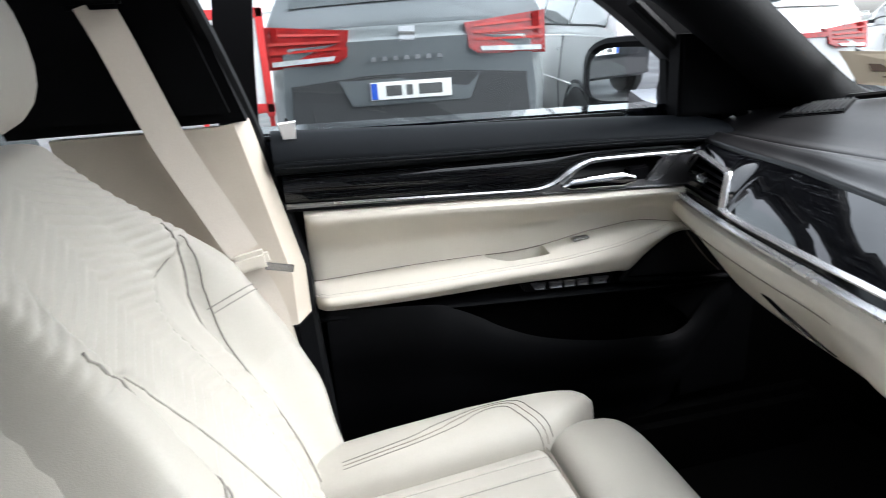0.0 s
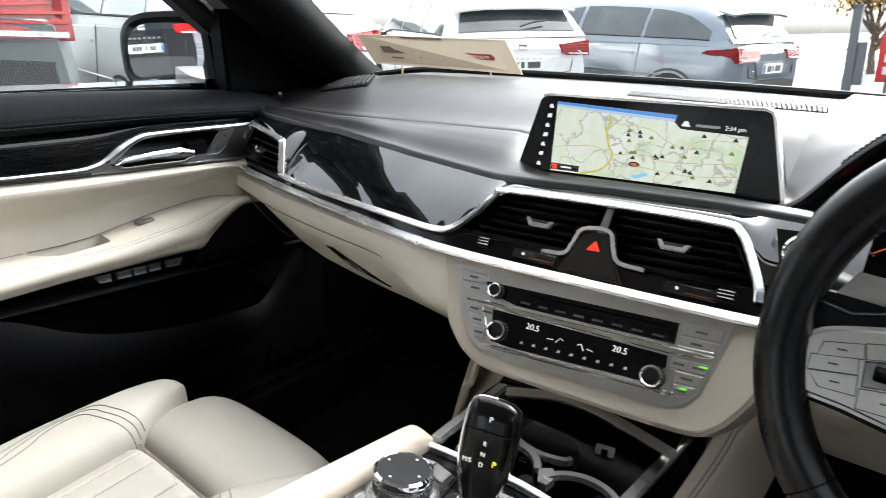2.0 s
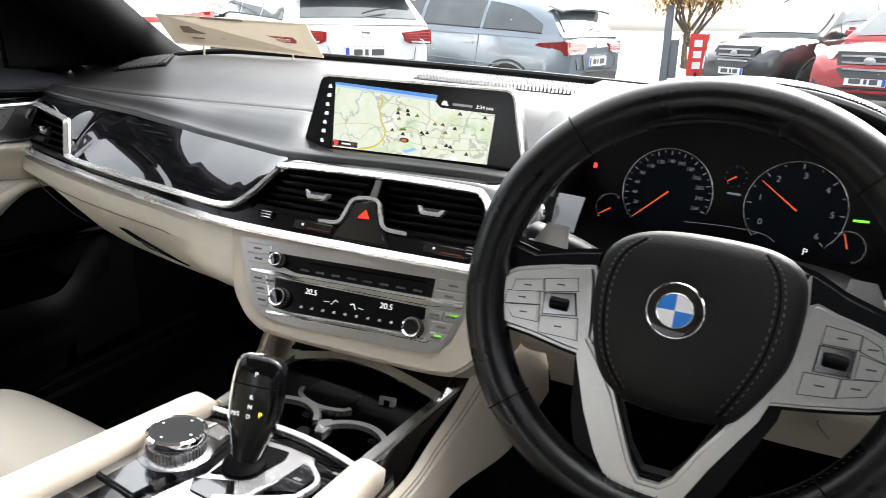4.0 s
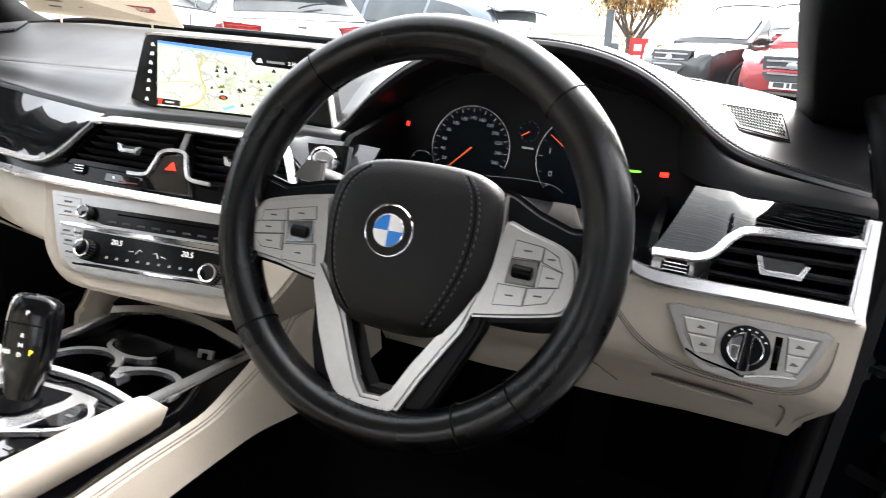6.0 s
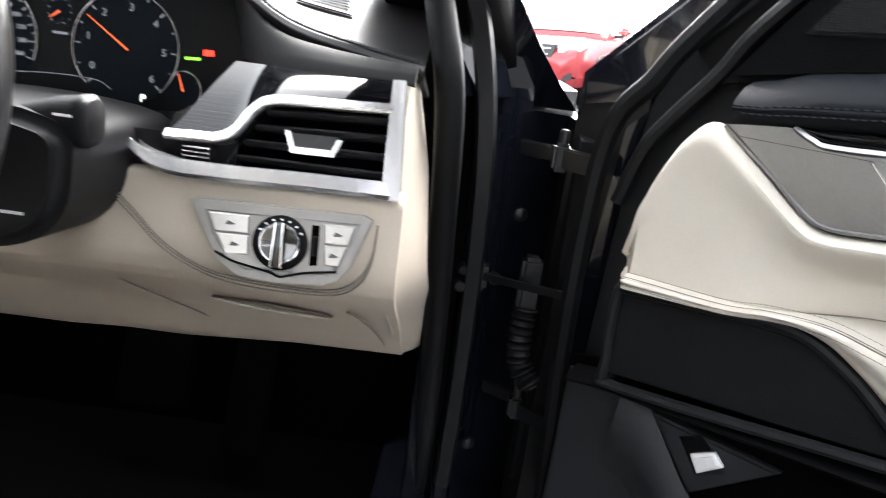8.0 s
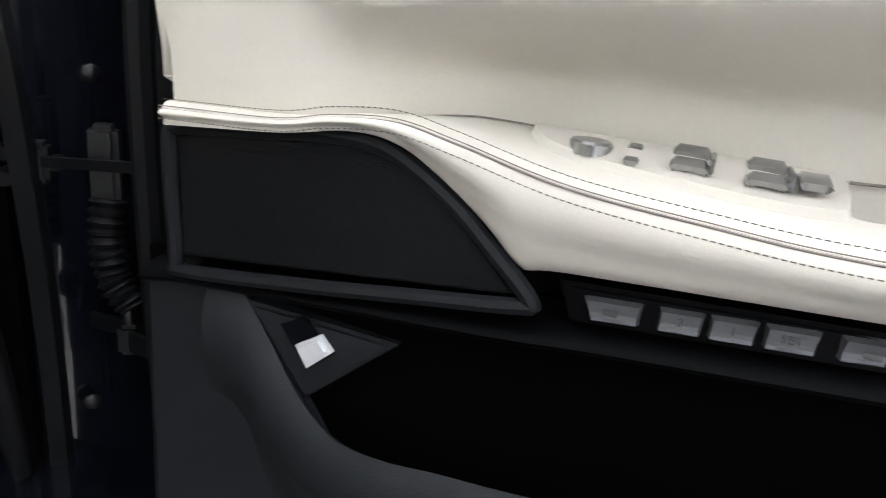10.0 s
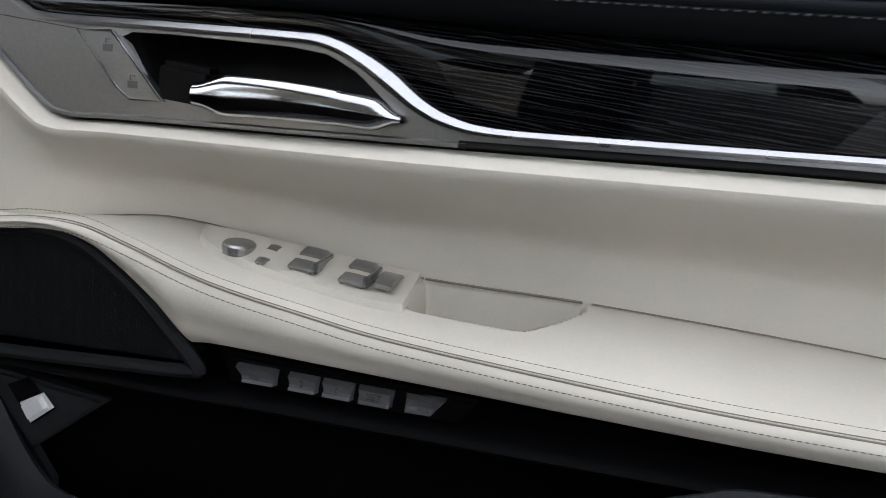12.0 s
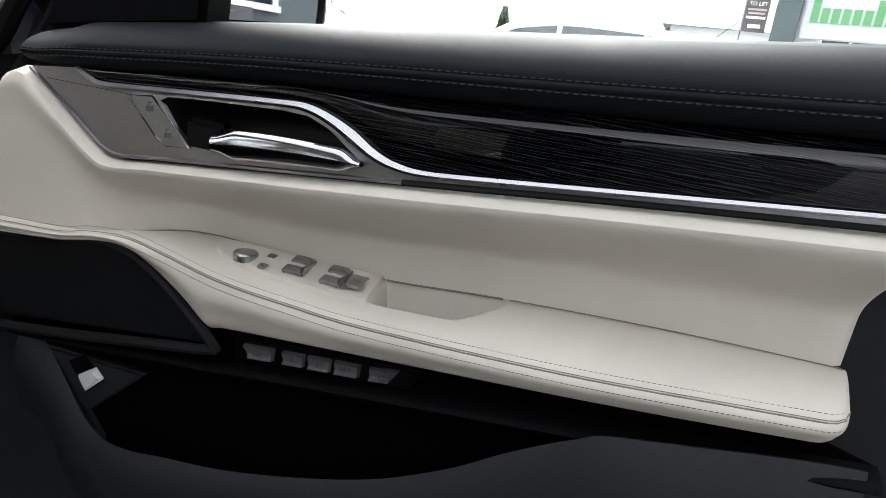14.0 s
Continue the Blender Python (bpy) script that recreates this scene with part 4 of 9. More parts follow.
part("clock_reading", lettering("2:34 pm", 0.0068, basis(on_scr(0.094, 1.0290, 0.0042), (1, 0.085, 0), (0, 0.14, 1))), PALE_GLOW, show, "lit clock reading")
part("status_text", prism([(0.052, 1.0275), (0.078, 1.0275), (0.078, 1.0305), (0.052, 1.0305)], on_scr, 0.0039, 0.0041), glow("dim_display", (0.6, 0.6, 0.6), 0.06), show)
part("status_text", prism([(0.036, 1.0268), (0.046, 1.0268), (0.043, 1.0325), (0.039, 1.0325)], on_scr, 0.0039, 0.0041), PALE_GLOW, show)
ROAD = glow("map_road", (0.62, 0.52, 0.10), 0.15)
part("main_road", sweep(curve_through([on_scr(x, z, 0.0042) for x, z in ((-0.075, 0.9575), (-0.055, 0.963), (-0.043, 0.972), (-0.038, 0.985), (-0.044, 0.995), (-0.047, 1.004), (-0.050, 1.014), (-0.046, 1.022), (-0.048, 1.030))], 6), [(-0.0012, -0.0001), (0.0012, -0.0001), (0.0012, 0.0001), (-0.0012, 0.0001)], up=(0, -1, 0)), ROAD, show, "yellow main road on the map")
LANE = glow("map_lane", (0.75, 0.62, 0.35), 0.12)
for rt in (((-0.119, 0.985), (-0.09, 0.990), (-0.06, 0.992), (-0.04, 0.985)), ((-0.038, 0.985), (0.0, 0.990), (0.03, 0.985), (0.106, 0.992)), ((0.02, 0.958), (0.035, 0.975), (0.045, 1.0), (0.06, 1.012), (0.09, 1.015), (0.107, 1.010)), ((-0.04, 0.970), (-0.005, 0.975), (0.05, 0.972), (0.105, 0.978)), ((0.045, 1.0), (0.02, 1.01), (0.0, 1.02), (-0.045, 1.022))):
    part("lane", sweep(curve_through([on_scr(x, z, 0.0040) for x, z in rt], 6), [(-0.0004, -0.0001), (0.0004, -0.0001), (0.0004, 0.0001), (-0.0004, 0.0001)], up=(0, -1, 0)), LANE, show)
WATER = glow("map_water", (0.25, 0.60, 0.90), 0.15)
part("map_lake", prism([(-0.012, 0.963), (-0.004, 0.9655), (0.004, 0.969), (0.010, 0.9675), (0.003, 0.9640), (-0.006, 0.9605)], on_scr, 0.0034, 0.0038), WATER, show)
random.seed(12)
MARKER = glow("map_marker", (0.05, 0.05, 0.04), 0.06)
for i in range(26):
    mx, mz = random.uniform(-0.03, 0.098), random.uniform(0.967, 1.018)
    part("map_marker", prism([(mx - 0.003, mz), (mx + 0.003, mz), (mx + 0.0022, mz + 0.0018), (mx, mz + 0.0045), (mx - 0.0022, mz + 0.0018)], on_scr, 0.0036, 0.0039), MARKER if i % 3 else glow("map_sign", (0.25, 0.33, 0.05), 0.1), show)
part("map_position", prism([(-0.010 + 0.007 * math.cos(a), 0.977 + 0.0032 * math.sin(a)) for a in np.linspace(0, 2 * math.pi, 14, endpoint=False)], on_scr, 0.0038, 0.0041), MARKER, show)
part("map_position", prism([(-0.010 + 0.004 * math.cos(a), 0.9772 + 0.0018 * math.sin(a)) for a in np.linspace(0, 2 * math.pi, 12, endpoint=False)], on_scr, 0.0041, 0.0043), glow("map_red", (0.7, 0.12, 0.02), 0.15), show)
bar = part("scale_bar", prism([(-0.1155, 0.9575), (-0.078, 0.9583), (-0.078, 0.9655), (-0.1155, 0.9655)], on_scr, 0.0036, 0.0040), GLOSS_BLACK, show)
part("compass", prism([(-0.113, 0.9585), (-0.108, 0.9585), (-0.108, 0.9645), (-0.113, 0.9645)], on_scr, 0.0040, 0.0042), RED_GLOW, bar)
part("scale_text", prism([(-0.102, 0.9608), (-0.088, 0.9610), (-0.088, 0.9630), (-0.102, 0.9630)], on_scr, 0.0040, 0.0042), PALE_GLOW, bar)
for i, zz in enumerate((1.035, 1.023, 1.011, 0.999, 0.987, 0.975, 0.962)):
    xx = -0.1265 - 0.0012 * i
    part("menu_icon", prism([(xx - 0.003, zz - 0.002), (xx + 0.003, zz - 0.002), (xx + 0.002 * (i % 2) + 0.001, zz + 0.003), (xx - 0.002, zz + 0.0025)], on_scr, 0.0028, 0.0034), PALE_GLOW, scr)
part("screen_foot", prism([(-0.15, 0.93), (0.15, 0.935), (0.156, 0.957), (-0.166, 0.949)], on_scr, -0.035, -0.004), HARD_BLACK, scr)

# ---- front doors ----
# A door's own measures: u rearwards from its front edge, d into the cabin, z up.
TOP_BEIGE = [(-0.01, 0.80), (0.0, 0.815), (0.007, 0.845), (0.014, 0.880), (0.024, 0.912), (0.036, 0.940), (0.048, 0.956), (0.062, 0.959), (0.075, 0.951), (0.111, 0.923),
             (0.140, 0.900), (0.161, 0.892), (0.215, 0.898), (0.445, 0.923), (0.62, 0.943), (0.80, 0.962), (0.88, 0.970)]
SEAM_Z = [(-0.01, 0.797), (0.0, 0.806), (0.10, 0.812), (0.136, 0.815), (0.20, 0.824), (0.235, 0.824), (0.316, 0.821), (0.41, 0.821), (0.528, 0.831), (0.671, 0.839), (0.80, 0.842), (0.88, 0.844)]
EDGE_Z = [(-0.01, 0.796), (0.0, 0.805), (0.10, 0.812), (0.14, 0.820), (0.182, 0.824), (0.22, 0.818), (0.28, 0.806), (0.35, 0.801), (0.424, 0.799), (0.589, 0.806), (0.714, 0.817), (0.80, 0.825), (0.88, 0.830)]
LOW_Z = [(-0.01, 0.785), (0.0, 0.793), (0.10, 0.804), (0.15, 0.812), (0.180, 0.808), (0.206, 0.793), (0.236, 0.770), (0.262, 0.748), (0.285, 0.752), (0.45, 0.766), (0.639, 0.782), (0.80, 0.799), (0.88, 0.806)]
PLATE_LOW = [(0.064, 0.959), (0.111, 0.925), (0.140, 0.903), (0.161, 0.895), (0.215, 0.901), (0.445, 0.926), (0.601, 0.944), (0.86, 0.971)]
CHROME_LINE = [(0.117, 0.966), (0.132, 0.959), (0.150, 0.956), (0.24, 0.963), (0.32, 0.969), (0.345, 0.969), (0.366, 0.963), (0.385, 0.954), (0.405, 0.943), (0.425, 0.937), (0.453, 0.936), (0.52, 0.943), (0.60, 0.952), (0.86, 0.981)]
WOOD_TOP = [(0.10, 0.965), (0.266, 0.982), (0.40, 0.993), (0.60, 1.008), (0.86, 1.030)]
LIP = [(0.03, 0.687), (0.045, 0.682), (0.058, 0.672), (0.080, 0.646), (0.100, 0.624), (0.120, 0.609), (0.140, 0.600), (0.160, 0.597), (0.195, 0.602), (0.227, 0.608), (0.297, 0.617), (0.379, 0.637), (0.455, 0.663), (0.519, 0.697), (0.559, 0.725), (0.608, 0.754), (0.65, 0.768), (0.82, 0.780)]


def make_door(driver):
    if driver:
        U, N, O = Vector((0.795, -0.607, 0)), Vector((-0.607, -0.795, 0)), Vector((0.9563, 0.1317, 0))
        P = lambda u, d, z: O + U * u + N * d + Vector((0, 0, z))
        base = P(0, -0.06, 0.40)
        door = thing("driver_door", base, "open black car door lined in ivory leather and black wood", "car door")
    else:
        P = lambda u, d, z: Vector((-0.742 + d, 0.208 - u, z - 0.026 - 0.06 * (u - 0.453)))
        base = P(0, -0.06, 0.40)
        door = thing("passenger_door", base, "closed car door lined in ivory leather and black wood", "car door")
    # one plastic on both doors; the driver's copy is lightened for daylight on it
    PLAST, BLK = (LIT_DOOR_PLASTIC, LIT_DOOR_BLACK) if driver else (SOFT_BLACK, SOFT_BLACK)
    top, seam, edge, low = (lambda u, t=smoothed(tb): lerp(t, u) for tb in (TOP_BEIGE, SEAM_Z, EDGE_Z, LOW_Z))
    end = 0.798 if driver else 0.835
    if not driver:
        seam, edge, low = (lambda u, f=f, k=k, a=a, b=b: f(u) - k * smooth_step(a, b, u) for f, k, a, b in ((seam, 0.018, 0.30, 0.50), (edge, 0.010, 0.5, 0.8), (low, 0.011, 0.45, 0.8)))

    def curl(u, deep=0.03, run=0.026):
        """The panel's rounded rear edge."""
        q = min(1.0, max(0.0, (u - end + run) / run))
        return deep * (1 - math.sqrt(1 - q * q))
    def nose(u):
        """The panel turns in at its front edge."""
        return 0.022 * (1 - smooth_step(0.003, 0.014, u))
    def spaced(a):
        """Along the panel, closer together at its rear edge."""
        return 0.003 + (end - 0.003) * (a / 0.9 * (1 - 0.03 / end) if a < 0.9 else (1 - 0.03 / end) + 0.03 / end * math.sin((a - 0.9) / 0.1 * math.pi / 2))

    # painted shell and the black inner frame
    shell = [(-0.06, 0.42), (-0.075, 0.70), (-0.06, 0.93), (0.02, 1.01), (0.10, 1.02), (0.90, 1.085), (0.955, 0.95), (0.95, 0.60), (0.90, 0.42)]
    part("outer_skin", prism(shell, lambda a, b, d: P(a, d, b), -0.175, -0.09, 0.0), PAINT, door, "glossy black painted steel")
    crest = [(-0.03, 0.965), (0.0, 1.02), (0.05, 1.075), (0.09, 1.01)] if driver else [(-0.015, 0.945), (0.03, 0.985), (0.06, 1.0)]
    inner = [(-0.045, 0.42), (-0.045, 0.70), (-0.04, 0.89), *crest, (0.86, 1.05), (0.87, 0.75), (0.83, 0.42)]
    part("inner_frame", prism(inner, lambda a, b, d: P(a, d, b), -0.092, -0.066, 0.01), BLK, door)
    part("leading_edge", prism([(-0.135, 0.42), (-0.135, 0.955), (-0.09, 0.975), (-0.04, 0.99), (-0.04, 0.42)], lambda a, b, d: P(a, d, b), -0.172, -0.11, 0.008), JAMB_BLACK, door, "black painted front edge of the door")
    # rubber seal round the front edge
    way = [(-0.045, 0.44), (-0.062, 0.70), (-0.06, 0.915), (-0.021, 0.986), (0.011, 1.033), (0.11, 1.15), (0.22, 1.25)] if driver else [(-0.045, 0.44), (-0.062, 0.70), (-0.055, 0.89), (-0.025, 0.96), (0.03, 1.01), (0.14, 1.12), (0.25, 1.22)]
    if driver:
        part("frame_lip", prism([(-0.135, 0.93), (-0.135, 0.978), (-0.045, 1.062), (0.0, 1.105), (0.15, 1.235), (0.30, 1.335), (0.33, 1.30), (0.16, 1.16), (0.03, 1.05), (-0.04, 0.95)], lambda a, b, d: P(a, d, b), -0.165, -0.105, 0.012, 3), PAINT, door, "glossy black outer lip of the window frame")
        part("frame_rib", sweep(curve_through([P(u, -0.05, z) for u, z in ((-0.035, 0.86), (-0.018, 0.92), (0.003, 0.954), (0.035, 0.997), (0.062, 1.041), (0.14, 1.13))], 6), circle(0.008, 8), up=N), JAMB_BLACK, door)
    sealpath = curve_through([P(u, -0.048, z) for u, z in way], 8)
    part("door_seal", sweep(sealpath, circle(0.011, 8), up=N if driver else (1, 0, 0)), RUBBER, door)

    # padded belt rail above the wood
    wt = smoothed(WOOD_TOP)
    rail = [(-0.014, -0.003), (-0.002, -0.001), (0.008, 0.003), (0.014, 0.007), (0.0172, 0.0112), (0.0166, 0.0122), (0.0186, 0.0138), (0.0188, 0.0168), (0.0172, 0.0182), (0.0178, 0.0195), (0.0150, 0.026), (0.008, 0.035), (-0.004, 0.044), (-0.02, 0.0515), (-0.036, 0.055), (-0.05, 0.052), (-0.05, 0.0)]
    rings = []
    for i in range(41):
        u = 0.072 + (0.87 - 0.072) * i / 40
        g = 0.75 + 0.25 * smooth_step(0.072, 0.12, u)
        w = lerp(wt, u)
        rings.append([P(u, d, w + h * (0.72 + 0.5 * u) * g) for d, h in rail])
    part("belt_rail", loft(rings), RAIL_HIDE, door, "black leather rail with twin stitched seams", angle=60)
    for dd, hh in ((0.0184, 0.0110), (0.0188, 0.0196)):
        bms = []
        u = 0.08
        while u < 0.85:
            g = 0.75 + 0.25 * smooth_step(0.072, 0.12, u)
            z0, z1 = (lerp(wt, q) + hh * (0.72 + 0.5 * q) * g for q in (u, u + 0.0035))
            bms.append((P(u, dd, z0), P(u + 0.0035, dd, z1)))
            u += 0.0062
        bm = bmesh.new()
        for a, b in bms:
            vs = [bm.verts.new(p + Vector((0, 0, s))) for p, s in ((a, -0.0004), (b, -0.0004), (b, 0.0004), (a, 0.0004))]
            bm.faces.new(vs)
        part("stitching", bm, GREY_THREAD, door, "grey stitches")

    # wood strip
    cl = smoothed(CHROME_LINE, 6)
    def wood(a, b):
        u = 0.117 + a * (0.86 - 0.117)
        z0, z1 = lerp(cl, u), lerp(wt, u) + 0.002
        return P(u, -0.001 + 0.003 * math.sin(math.pi * b) - 0.014 * max(0.0, (b - 0.74) / 0.26) ** 1.3, z0 + (z1 - z0) * b)
    part("wood_strip", sheet(wood, 80, 10, 0.004), DIM_VENEER, door, "lacquered black open-pore wood")
    # metal plate round the handle, with its long tail under the wood
    pl = smoothed(PLATE_LOW, 6)
    us = [0.066 + (0.86 - 0.066) * i / 120 for i in range(121)]
    hole_lo = [(0.205, 0.9155), (0.395, 0.9335)]
    hole_hi = [(0.205, 0.955), (0.24, 0.9585), (0.32, 0.9635), (0.345, 0.963), (0.365, 0.9555), (0.395, 0.9345)]
    bm = bmesh.new()
    for a, b in zip(us, us[1:]):
        def column(u):
            zt = lerp(cl, u) if u > 0.117 else lerp([(0.064, 0.9595), (0.117, 0.966)], u)
            zl = lerp(pl, u)
            if 0.205 < u < 0.395:
                h = lerp(hole_lo, u), lerp(hole_hi, u)
                sl = smooth_step(0.205, 0.237, u)
                return [zl, h[0] + (1 - sl) * 0.036, max(h[0] + (1 - sl) * 0.037, h[1]), zt]
            m = (zl + zt) / 2
            if u <= 0.205:
                return [zl, 0.9515, 0.952, zt] if zl < 0.95 < zt else [zl, m, m, zt]
            return [zl, m, m, zt]
        ca, cb = column(a), column(b)
        for k in (0, 2):
            q = [P(a, 0.001, ca[k]), P(b, 0.001, cb[k]), P(b, 0.001, cb[k + 1]), P(a, 0.001, ca[k + 1])]
            bm.faces.new([bm.verts.new(p) for p in q])
    bmesh.ops.remove_doubles(bm, verts=bm.verts, dist=0.0002)
    part("handle_plate", bm, ALU, door, "brushed grey metal plate")
    part("handle_recess", sheet(lambda a, b: P(0.195 + 0.205 * a, -0.004 - 0.028 * math.sin(math.pi * b) ** 0.6 * math.sin(math.pi * min(1, max(0, a))) ** 0.3, 0.905 + 0.062 * b + 0.02 * a), 24, 8), HARD_BLACK, door)
    sx = 1 if driver else -1
    trim = [P(u, 0.003, z) for u, z in cl]
    part("chrome_strip", sweep(trim, [(sx * -0.0026, -0.0014), (sx * -0.0024, 0.0002), (sx * 0.0004, 0.0016), (sx * 0.0020, 0.0012), (sx * 0.0026, -0.0014)], up=N if driver else (1, 0, 0), scale=lambda q: lerp([(0, 0.9), (0.30, 1.2), (0.42, 1.6), (0.54, 2.2), (0.66, 1.6), (0.78, 1.0), (1, 0.9)], q)), SATIN, door, "broad satin chrome strip")
    # black bar that paints the shadow along the plate's lower edge
    tail = [P(u, 0.002, lerp(pl, u) + 0.0015) for u, z in cl if u > 0.43]
    part("chrome_strip", sweep(tail, [(sx * -0.002, -0.002), (sx * -0.002, 0.0), (sx * 0.001, 0.0028), (sx * 0.002, 0.002), (sx * 0.002, -0.002)], up=N if driver else (1, 0, 0)), HARD_BLACK, door, "thin black line painted as shadow under the plate")
    part("plate_bead", sweep([P(u, 0.002, lerp(pl, u) + 0.001) for u in us if u < 0.44], circle(0.0018, 6), up=N if driver else (1, 0, 0)), ALU, door)
    # lock button and pull lever
    lock = [(0.174, 0.9515), (0.199, 0.9545), (0.212, 0.942), (0.238, 0.9165), (0.214, 0.914), (0.203, 0.921)]
    lockp = part("lock_button", prism(lock, lambda a, b, d: P(a, d, b), -0.002, 0.0045, 0.0012), ALU, door, "slanted grey lock switch")
    part("lock_outline", sweep([P(a, 0.0048, b) for a, b in lock], circle(0.0008, 6), up=N if driver else (1, 0, 0), closed=True), BRIGHT, lockp)
    for a, b in ((0.197, 0.944), (0.216, 0.924)):
        part("lock_symbol", join(prism([(a - 0.004, b - 0.003), (a + 0.003, b - 0.0025), (a + 0.003, b + 0.002), (a - 0.004, b + 0.0015)], lambda p, q, d: P(p, d, q), 0.0044, 0.0048),
                                 sweep([P(a - 0.002, 0.0047, b + 0.002), P(a - 0.002, 0.0047, b + 0.005), P(a + 0.001, 0.0047, b + 0.005)], circle(0.0005, 4), up=(0, 0, 1))), DARK_MARK, lockp)
    def lever(a, b):
        u = 0.262 + a * (0.398 - 0.262)
        wid = 0.0185 * (1 - 0.30 * a) * (0.55 + 0.45 * smooth_step(0, 0.18, a)) * (1 - 0.75 * smooth_step(0.86, 1, a))
        zc = 0.9255 + 0.0085 * a + 0.003 * math.sin(math.pi * a)
        ang = 2 * math.pi * b
        return P(u, 0.006 + 0.006 * math.cos(ang) + 0.004 * math.sin(math.pi * a), zc + wid * math.sin(ang) * 0.72)
    pull = part("pull_lever", sheet(lever, 30, 14), LEVER, door, "polished chrome pull lever")
    part("lever_root", moved(box((-0.02, -0.012, -0.013), (0.02, 0.006, 0.015), 0.004), basis(P(0.25, -0.004, 0.929), P(1, 0, 0) - P(0, 0, 0), P(0, 1, 0) - P(0, 0, 0))), HARD_BLACK, pull)

    # ivory upper panel: rolls over below the plate, then hollows back to the armrest
    def hollow(u):
        return -0.055 * smooth_step(0.10, 0.25, u)
    def upper(a, b):
        u = spaced(a)
        zt, zs = top(u), seam(u)
        z = zt + (zs - zt) * b
        roll = 0.010 * (1 - math.exp(-b * 14)) * math.exp(-b * 5.0) * 3
        back = hollow(u) * smooth_step(0.08, 0.66, b)
        edge_in = -0.018 * (1 - smooth_step(0, 0.012, u - 0.003)) - curl(u, 0.012)
        return P(u, roll + back + edge_in - 0.006 * (b < 0.001), z)
    part("upper_panel", sheet(upper, 150, 26, 0.004), IVORY, door, "smooth ivory leather panel")

    # armrest with a grip pocket
    pocket = (0.413, 0.529)
    def arm(a, b):
        u = spaced(a)
        zs, ze = seam(u), edge(u)
        d0, d1 = hollow(u), 0.010
        d = d0 + (d1 - d0) * b
        z = zs + (ze - zs) * b ** 1.3 + 0.003 * math.sin(math.pi * b)
        back_end = pocket[1] - 0.004 - 0.034 * max(0.0, (d + 0.045) / 0.03) ** 1.6
        far = smooth_step(pocket[0], pocket[0] + 0.007, u) * (1 - smooth_step(back_end - 0.007, back_end, u))
        near = (1 - smooth_step(0.57, 0.63, b)) * smooth_step(0.01, 0.04, b)
        z -= 0.036 * far * near
        d -= curl(u, 0.045) * b + nose(u)
        return P(u, d, z)
    armrest = part("armrest", sheet(arm, 320, 56, 0.003), IVORY, door, "ivory leather armrest with a grip pocket")
    part("pocket_slit", sweep([P(u, hollow(u) + 0.0035, seam(u) + 0.0014) for u in np.linspace(pocket[0] + 0.001, pocket[1] - 0.006, 14)], circle(0.0009, 6), up=(0, 0, 1)), SEAM, armrest)
    part("armrest_seam", sweep([P(u, hollow(u) + 0.0036, seam(u) + 0.0016) for u in np.linspace(0.137, pocket[0], 30)], circle(0.0006, 5), up=(0, 0, 1)), SEAM, armrest)
    part("armrest_seam", sweep([P(u, hollow(u) + 0.0036, seam(u) + 0.0016) for u in np.linspace(pocket[1], end - 0.004, 30)], circle(0.0006, 5), up=(0, 0, 1)), SEAM, armrest)
    def front(a, b):
        u = spaced(a)
        ze, zl = edge(u), low(u)
        h = math.sin(b * math.pi / 2)
        under = 0.026 * (1 - (1 - h ** 2.4) ** (1 / 2.4)) * smooth_step(0.10, 0.24, u)
        d = 0.010 + 0.004 * math.sin(math.pi * min(1, h * 1.6)) - under
        return P(u, d - curl(u, 0.045) - nose(u), ze + (zl - ze) * h)
    part("armrest_front", sheet(front, 200, 20, 0.004), IVORY, door)
    # twin stitched seam along the edge
    for off, r in ((0.0010, 0.00035), (-0.0010, 0.00060)):
        part("piping", sweep([P(u, 0.0108 - curl(u, 0.045), edge(u) + off) for u in np.linspace(0.012, end - 0.003, 110)], circle(r, 6), up=(0, 0, 1)), SEAM, armrest)
    for off, dd in ((0.0052, 0.0078), (-0.0068, 0.0130)):
        bm = bmesh.new()
        u = 0.014
        while u < end - 0.012:
            q = []
            for uu, s in ((u, -1), (u + 0.0026, -1), (u + 0.0026, 1), (u, 1)):
                q.append(bm.verts.new(P(uu, dd + 0.0006 + (0.00035 * s if off > 0 else 0) - curl(uu, 0.045), edge(uu) + off + 0.00035 * s)))
            bm.faces.new(q)
            u += 0.0039
        part("stitching", bm, STITCH, armrest, "row of tan stitches")

    # switches on the armrest
    def on_arm(u, b, lift=0.0):
        zs, ze = seam(u), edge(u)
        return P(u, hollow(u) + (0.010 - hollow(u)) * b, zs + (ze - zs) * b ** 1.3 + 0.003 * math.sin(math.pi * b) + lift)
    if driver:
        up_here = lambda c: basis(c, P(1, 0, 0) - P(0, 0, 0), P(0, 0, 0) - P(0, 1, 0))
        outl = curve_through([(0.250, 0.24, 0), (0.28, 0.12, 0), (0.34, 0.05, 0), (0.403, 0.02, 0), (0.411, 0.08, 0), (0.412, 0.58, 0), (0.404, 0.70, 0), (0.344, 0.72, 0), (0.29, 0.68, 0), (0.262, 0.60, 0), (0.250, 0.42, 0)], 5, closed=True)
        bm = bmesh.new()
        ring0 = [bm.verts.new(on_arm(p.x, p.y, 0.0)) for p in outl]
        ring1 = [bm.verts.new(on_arm(p.x * 0.98 + 0.335 * 0.02, p.y * 0.94 + 0.022, 0.0048)) for p in outl]
        for i in range(len(outl)):
            bm.faces.new((ring0[i], ring0[(i + 1) % len(outl)], ring1[(i + 1) % len(outl)], ring1[i]))
        bm.faces.new(ring1)
